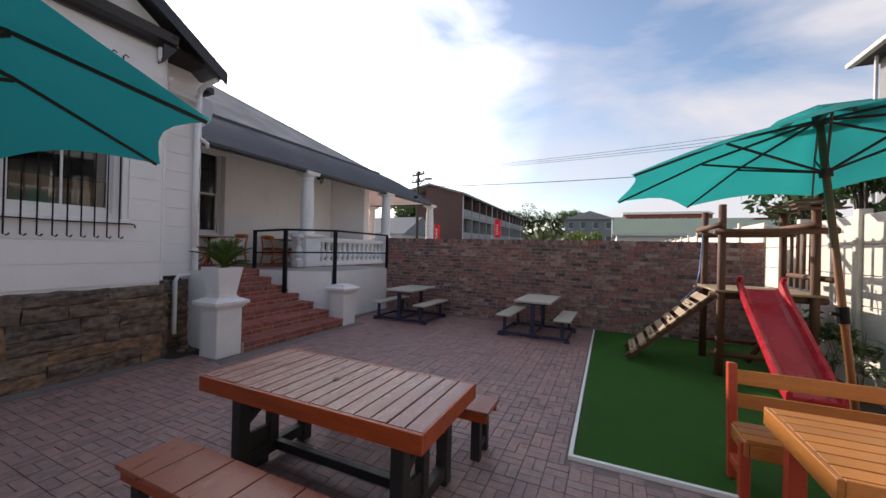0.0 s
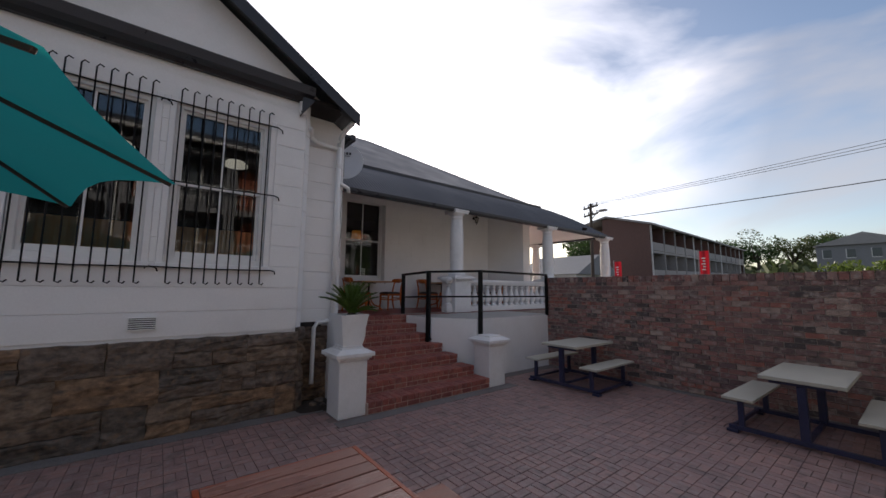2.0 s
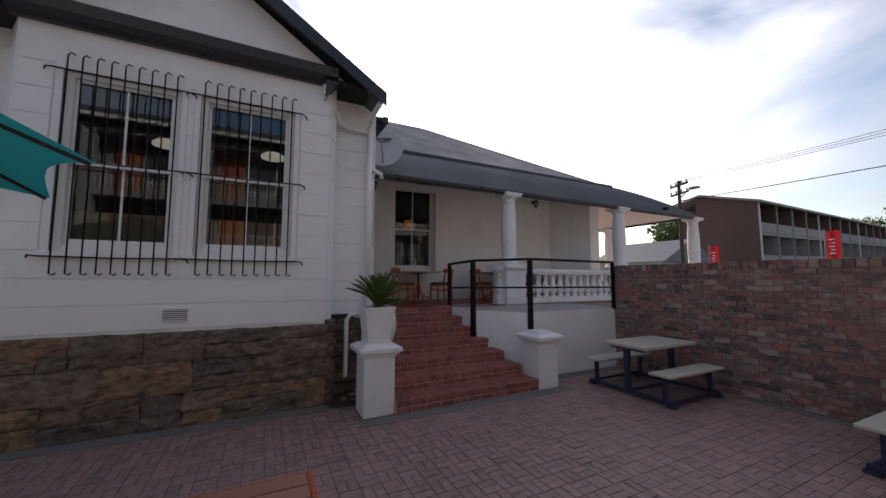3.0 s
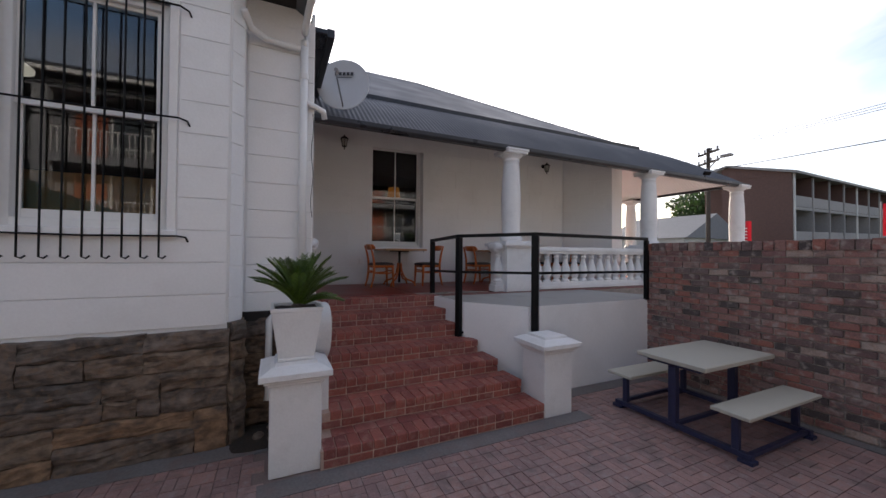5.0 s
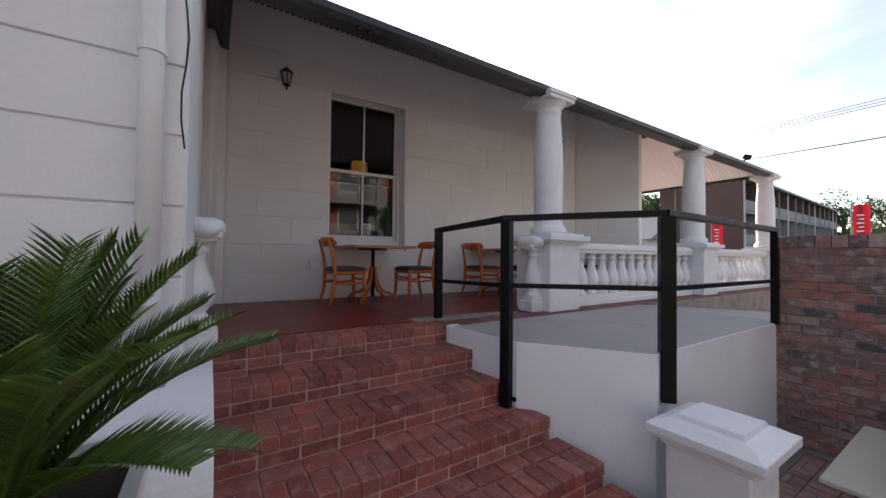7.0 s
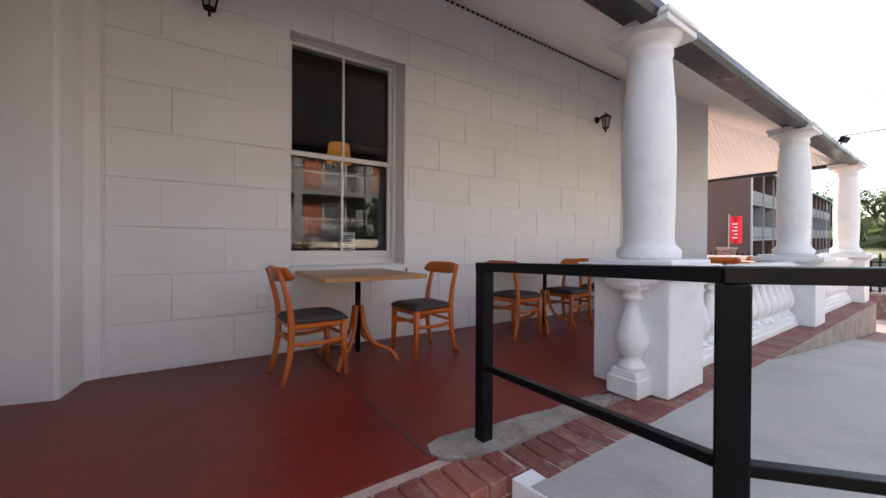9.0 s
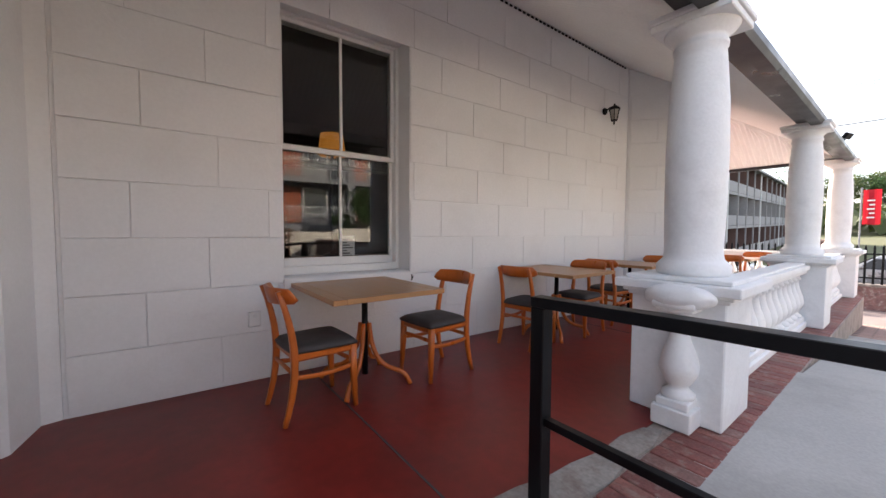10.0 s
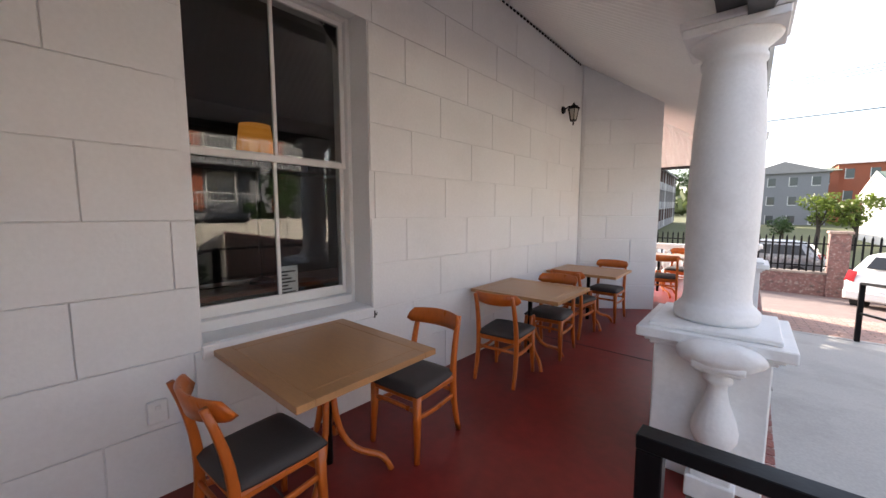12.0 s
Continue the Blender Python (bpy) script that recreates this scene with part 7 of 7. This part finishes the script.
block_courses(vwall, WX, 3.74, 10.30, F + 0.02, 0.374, 10, 0.84, (0.0, 0.52, 0.08, 0.6), [(VW[0] - 0.005, VW[1] + 0.005, VZ0 - 0.10, VZ1 + 0.01)])
block_courses(gable, GX, -0.58, 2.69, 1.14, 0.300, 11, 3.3, (0.0,), [(WIN1[0] - 0.08, WIN2[1] + 0.08, WZ0 - 0.08, WZ1 + 0.08)])
# between the two windows
for c in range(7):
    z = 2.04 + 0.300 * c
    piece("block", (0.012, WIN2[0] - WIN1[1] - 0.146, 0.296), WHITE, gable, Matrix.Translation((GX - 0.006, (WIN1[1] + WIN2[0]) / 2, z + 0.15)), c=0.0035)
# shoulder and bay blocks
shoulder_blocks = thing("shoulder_blocks", "white-painted blocks on the set-back corner", "wall", kind="structure")
for c in range(12):
    z = 1.10 + 0.300 * c
    if z + 0.29 > 4.55:
        break
    piece("block", (0.012, 0.67, 0.290), WHITE, shoulder_blocks, Matrix.Translation((-5.5 + 0.006, 3.155, z + 0.15)), c=0.0035)
    d = Vector((-5.22 + 5.097, 2.80 - 2.70, 0))
    m = Matrix.Translation((-5.1585 + 0.003, 2.75 + 0.004, z + 0.15)) @ pose(0, 0, 0, 0, 0, math.degrees(math.atan2(d.y, d.x)) - 90)
    piece("block", (0.012, 0.152, 0.290), WHITE, shoulder_blocks, m, c=0.0035)
bay_dir = Vector((-7.672 + 8.67, 0.70, 0))
ang = math.degrees(math.atan2(bay_dir.y, bay_dir.x)) - 90
bl = bay_dir.length
for c in range(10):
    z = F + 0.02 + 0.374 * c
    cuts = [0.02, 0.42, bl] if c % 2 else [0.02, 0.80, bl]
    for a, b in zip(cuts, cuts[1:]):
        if z + 0.37 > 3.80 + 0.598 * (-6.66 + 8.67 - bay_dir.normalized().x * b):
            continue
        p = Vector((-8.67, 10.30, 0)) + bay_dir.normalized() * ((a + b) / 2) + Vector((bay_dir.y, -bay_dir.x, 0)).normalized() * 0.004
        piece("block", (0.014, round(b - a - 0.010, 3), 0.364), WHITE, bay, Matrix.Translation((p.x, p.y, z + 0.187)) @ pose(0, 0, 0, 0, 0, ang), c=0.0035)

# stone plinth: irregular coursed stones
r = random.Random(21)


def stone(wall, x, y, z, w, h, m):
    bm = bmesh.new()
    box(bm, -0.035, 0.035, -w / 2 + 0.003, w / 2 - 0.003, -h / 2 + 0.003, h / 2 - 0.003)
    bmesh.ops.subdivide_edges(bm, edges=bm.edges[:], cuts=6, use_grid_fill=True)
    sd = r.uniform(0, 90)
    for v in bm.verts:
        edge = max(abs(v.co.y) / (w / 2), abs(v.co.z) / (h / 2))
        k = v.co
        if k.x > 0:
            k.x += 0.042 * noise.noise((k.y * 4, k.z * 9, sd)) + 0.016 * noise.noise((k.y * 9, k.z * 26, sd)) + (0.006 if edge < 0.8 else -0.005)
        k.y += 0.02 * noise.noise((k.y * 9, k.z * 9, sd + 5))
        k.z += 0.02 * noise.noise((k.y * 9, k.z * 9, sd + 9))
    part("stone", bm, STONE, wall, smooth=False, at=(m or Matrix()) @ Matrix.Translation((x, y + w / 2, z + h / 2)))


def stones(wall, x, ya, yb, za, zb, hs, m=None):
    """Rubble in bands: each bay of a band is one tall stone or two or three unequal ones."""
    z = za
    for h in hs:
        y = ya
        while y < yb - 0.02:
            w = min(r.uniform(0.38, 0.95), yb - y)
            if yb - y - w < 0.2:
                w = yb - y
            q = r.random()
            if q < 0.55 or h < 0.25:
                stone(wall, x, y, z, w, h, m)
            elif q < 0.82:
                f = r.uniform(0.35, 0.65)
                stone(wall, x, y, z, w, h * f, m)
                stone(wall, x, y, z + h * f, w, h * (1 - f), m)
            else:
                f, g = r.uniform(0.4, 0.6), r.uniform(0.35, 0.65)
                stone(wall, x, y, z, w * g, h * f, m)
                stone(wall, x, y + w * g, z, w * (1 - g), h * f, m)
                stone(wall, x, y, z + h * f, w, h * (1 - f), m)
            y += w
        z += h


stones(plinth, -5.055, -0.6, 2.72, -0.02, 1.11, (0.42, 0.36, 0.35))
stones(plinth2, -5.475, 2.83, 3.5, -0.02, 1.13, (0.40, 0.38, 0.37))
stones(plinth2, 0.0, 0.0, 0.17, -0.02, 1.17, (0.42, 0.40, 0.37), Matrix.Translation((-5.06, 2.72, 0)) @ pose(0, 0, 0, 0, 0, math.degrees(math.atan2(0.11, -0.13)) - 90))

# step bricks: a row of bricks on end along each nosing, one stretcher course below
for i in range(7):
    x0 = STEPX[i] - 0.10
    zt = RISE * (i + 1)
    ye = min(step_end(x0) + 0.05, 5.88) if i < 6 else 5.56
    y = 3.60 if i else 3.50
    while y < ye - 0.03:
        w = min(0.108, ye - y)
        piece("brick", (0.222, round(w - 0.008, 3), 0.084), STEPBRICK, stairs, Matrix.Translation((x0 - 0.011, y + w / 2, zt - 0.042)) @ pose(0, 0, 0, 0, r.uniform(-0.8, 0.8), r.uniform(-1, 1)), c=0.006)
        y += 0.108
    y = 3.60 - 0.11 * (i % 2) if i else 3.50
    while y < ye - 0.04:
        w = min(0.216, ye - y)
        piece("brick", (0.10, round(w - 0.010, 3), 0.066), STEPBRICK, stairs, Matrix.Translation((x0 + 0.043, y + w / 2, zt - 0.128)), c=0.006)
        y += 0.216
    if i < 6:
        depth = 0.36 - 0.222 + 0.02
        y = 3.60
        while y < ye - 0.04:
            w = min(0.216, ye - y)
            piece("brick", (depth - 0.01, round(w - 0.008, 3), 0.05), STEPBRICK, stairs, Matrix.Translation((x0 - 0.126 - depth / 2, y + w / 2, zt - 0.026)), c=0.004)
            y += 0.216
# brick edging of the veranda: bricks laid across
y = 5.57
while y < 14.8:
    piece("brick", (0.27, 0.102, 0.05), WORNBRICK, kerb, Matrix.Translation((-6.46, y + 0.055, F - 0.028)) @ pose(0, 0, 0, 0, r.uniform(-1, 1), r.uniform(-1, 1)), c=0.005)
    y += 0.11

# garden wall bricks
COURSE, BL = 0.083, 0.232
rows_n = 23
near, rest = 0, bmesh.new()
for c in range(rows_n):
    z = 0.01 + c * COURSE
    x = -4.90 + (0.0 if c % 2 else -BL / 2)
    while x < 3.72:
        a, b = max(x, -4.90), min(x + BL, 3.72)
        if b - a > 0.04:
            w = b - a - 0.012
            py = BY - 0.002 + r.uniform(-0.004, 0.004)
            tilt = r.uniform(-0.6, 0.6)
            if near < 290 and x < -1.75:
                piece("brick", (round(w, 2), 0.05, COURSE - 0.013), BRICKS, gwall, Matrix.Translation(((a + b) / 2, py + 0.022, z + COURSE / 2)) @ pose(0, 0, 0, 0, tilt, 0), c=0.005)
                near += 1
            else:
                box(rest, (a + b) / 2 - w / 2, (a + b) / 2 + w / 2, py, py + 0.05, z + 0.007, z + COURSE - 0.006)
        x += BL
# coping: bricks on edge along the top
x = -4.90
while x < 3.70:
    h = r.uniform(-0.006, 0.006)
    box(rest, x + 0.005, x + 0.103, BY - 0.012 + h, BY + 0.235, 1.918, 2.03 + h)
    x += 0.109
tagged(part("bricks", rest, BRICKS_ISL, gwall), "weathered red stock bricks with pale joints", "", "", "stuff")
# end of the wall
endb = bmesh.new()
for c in range(rows_n):
    z = 0.01 + c * COURSE
    box(endb, -4.905, -4.86, BY + 0.055, BY + 0.215, z + 0.007, z + COURSE - 0.006)
tagged(part("end_bricks", endb, BRICKS_ISL, gwall), "", "", "", "stuff")

# courtyard pavers in basket weave: pairs laid alternately across and along
CELL = 0.18
stuff = bmesh.new()
count = 0
for gy in range(70):
    for gx in range(51):
        x0, y0 = -5.02 + gx * CELL, -4.15 + gy * CELL
        for k in range(2):
            if (gx + gy) % 2:
                xa, xb, ya, yb = x0 + k * CELL / 2, x0 + (k + 1) * CELL / 2, y0, y0 + CELL
            else:
                xa, xb, ya, yb = x0, x0 + CELL, y0 + k * CELL / 2, y0 + (k + 1) * CELL / 2
            ym = (ya + yb) / 2
            left = -4.80 if ym < 3.0 else (-4.06 if ym < 6.36 else -4.62)
            right = 0.695 if yb > 2.79 else 3.98
            a, b, cc, d = max(xa, left), min(xb, right), ya, min(yb, 8.28)
            if b - a < 0.03 or d - cc < 0.03:
                continue
            dz = r.uniform(-0.003, 0.001)
            whole = abs((b - a) * (d - cc) - CELL * CELL / 2) < 1e-5
            if whole and -3.6 < a < -1.2 and 2.9 < cc < 5.2 and count < 298:
                size = (CELL / 2 - 0.007, CELL - 0.007, 0.05) if (gx + gy) % 2 else (CELL - 0.007, CELL / 2 - 0.007, 0.05)
                piece("paver", size, PAVER, paving, Matrix.Translation(((a + b) / 2, (cc + d) / 2, -0.026 + dz)) @ pose(0, 0, 0, r.uniform(-0.5, 0.5), r.uniform(-0.5, 0.5), 0), c=0.004)
                count += 1
            else:
                a, b, cc, d, t = a + 0.0035, b - 0.0035, cc + 0.0035, d - 0.0035, dz
                v = [stuff.verts.new(p) for p in ((a, cc, t), (b, cc, t), (b, d, t), (a, d, t), (a - 0.002, cc - 0.002, t - 0.02), (b + 0.002, cc - 0.002, t - 0.02), (b + 0.002, d + 0.002, t - 0.02), (a - 0.002, d + 0.002, t - 0.02))]
                for f in ((0, 1, 2, 3), (0, 4, 5, 1), (1, 5, 6, 2), (2, 6, 7, 3), (3, 7, 4, 0)):
                    stuff.faces.new([v[i] for i in f])
tagged(part("pavers", stuff, PAVER_ISL, paving), "clay brick pavers in basket weave", "", "", "stuff")

# car park pavers
cps = bmesh.new()
y = 12.55
row = 0
while y < 21.0:
    x = -13.0 - (0.15 if row % 2 else 0)
    while x < 3.8:
        if not (x < -6.4 and y < 15.0):
            za, zb = beyond_z(y) + 0.006, beyond_z(y + 0.15) + 0.006
            v = [cps.verts.new(p) for p in ((x + 0.01, y + 0.01, za), (x + 0.29, y + 0.01, za), (x + 0.29, y + 0.14, zb), (x + 0.01, y + 0.14, zb))]
            cps.faces.new(v)
        x += 0.30
    y += 0.15
    row += 1
tagged(part("pavers", cps, CARPARK, cp), "red-brown car park brick pavers", "", "", "stuff")
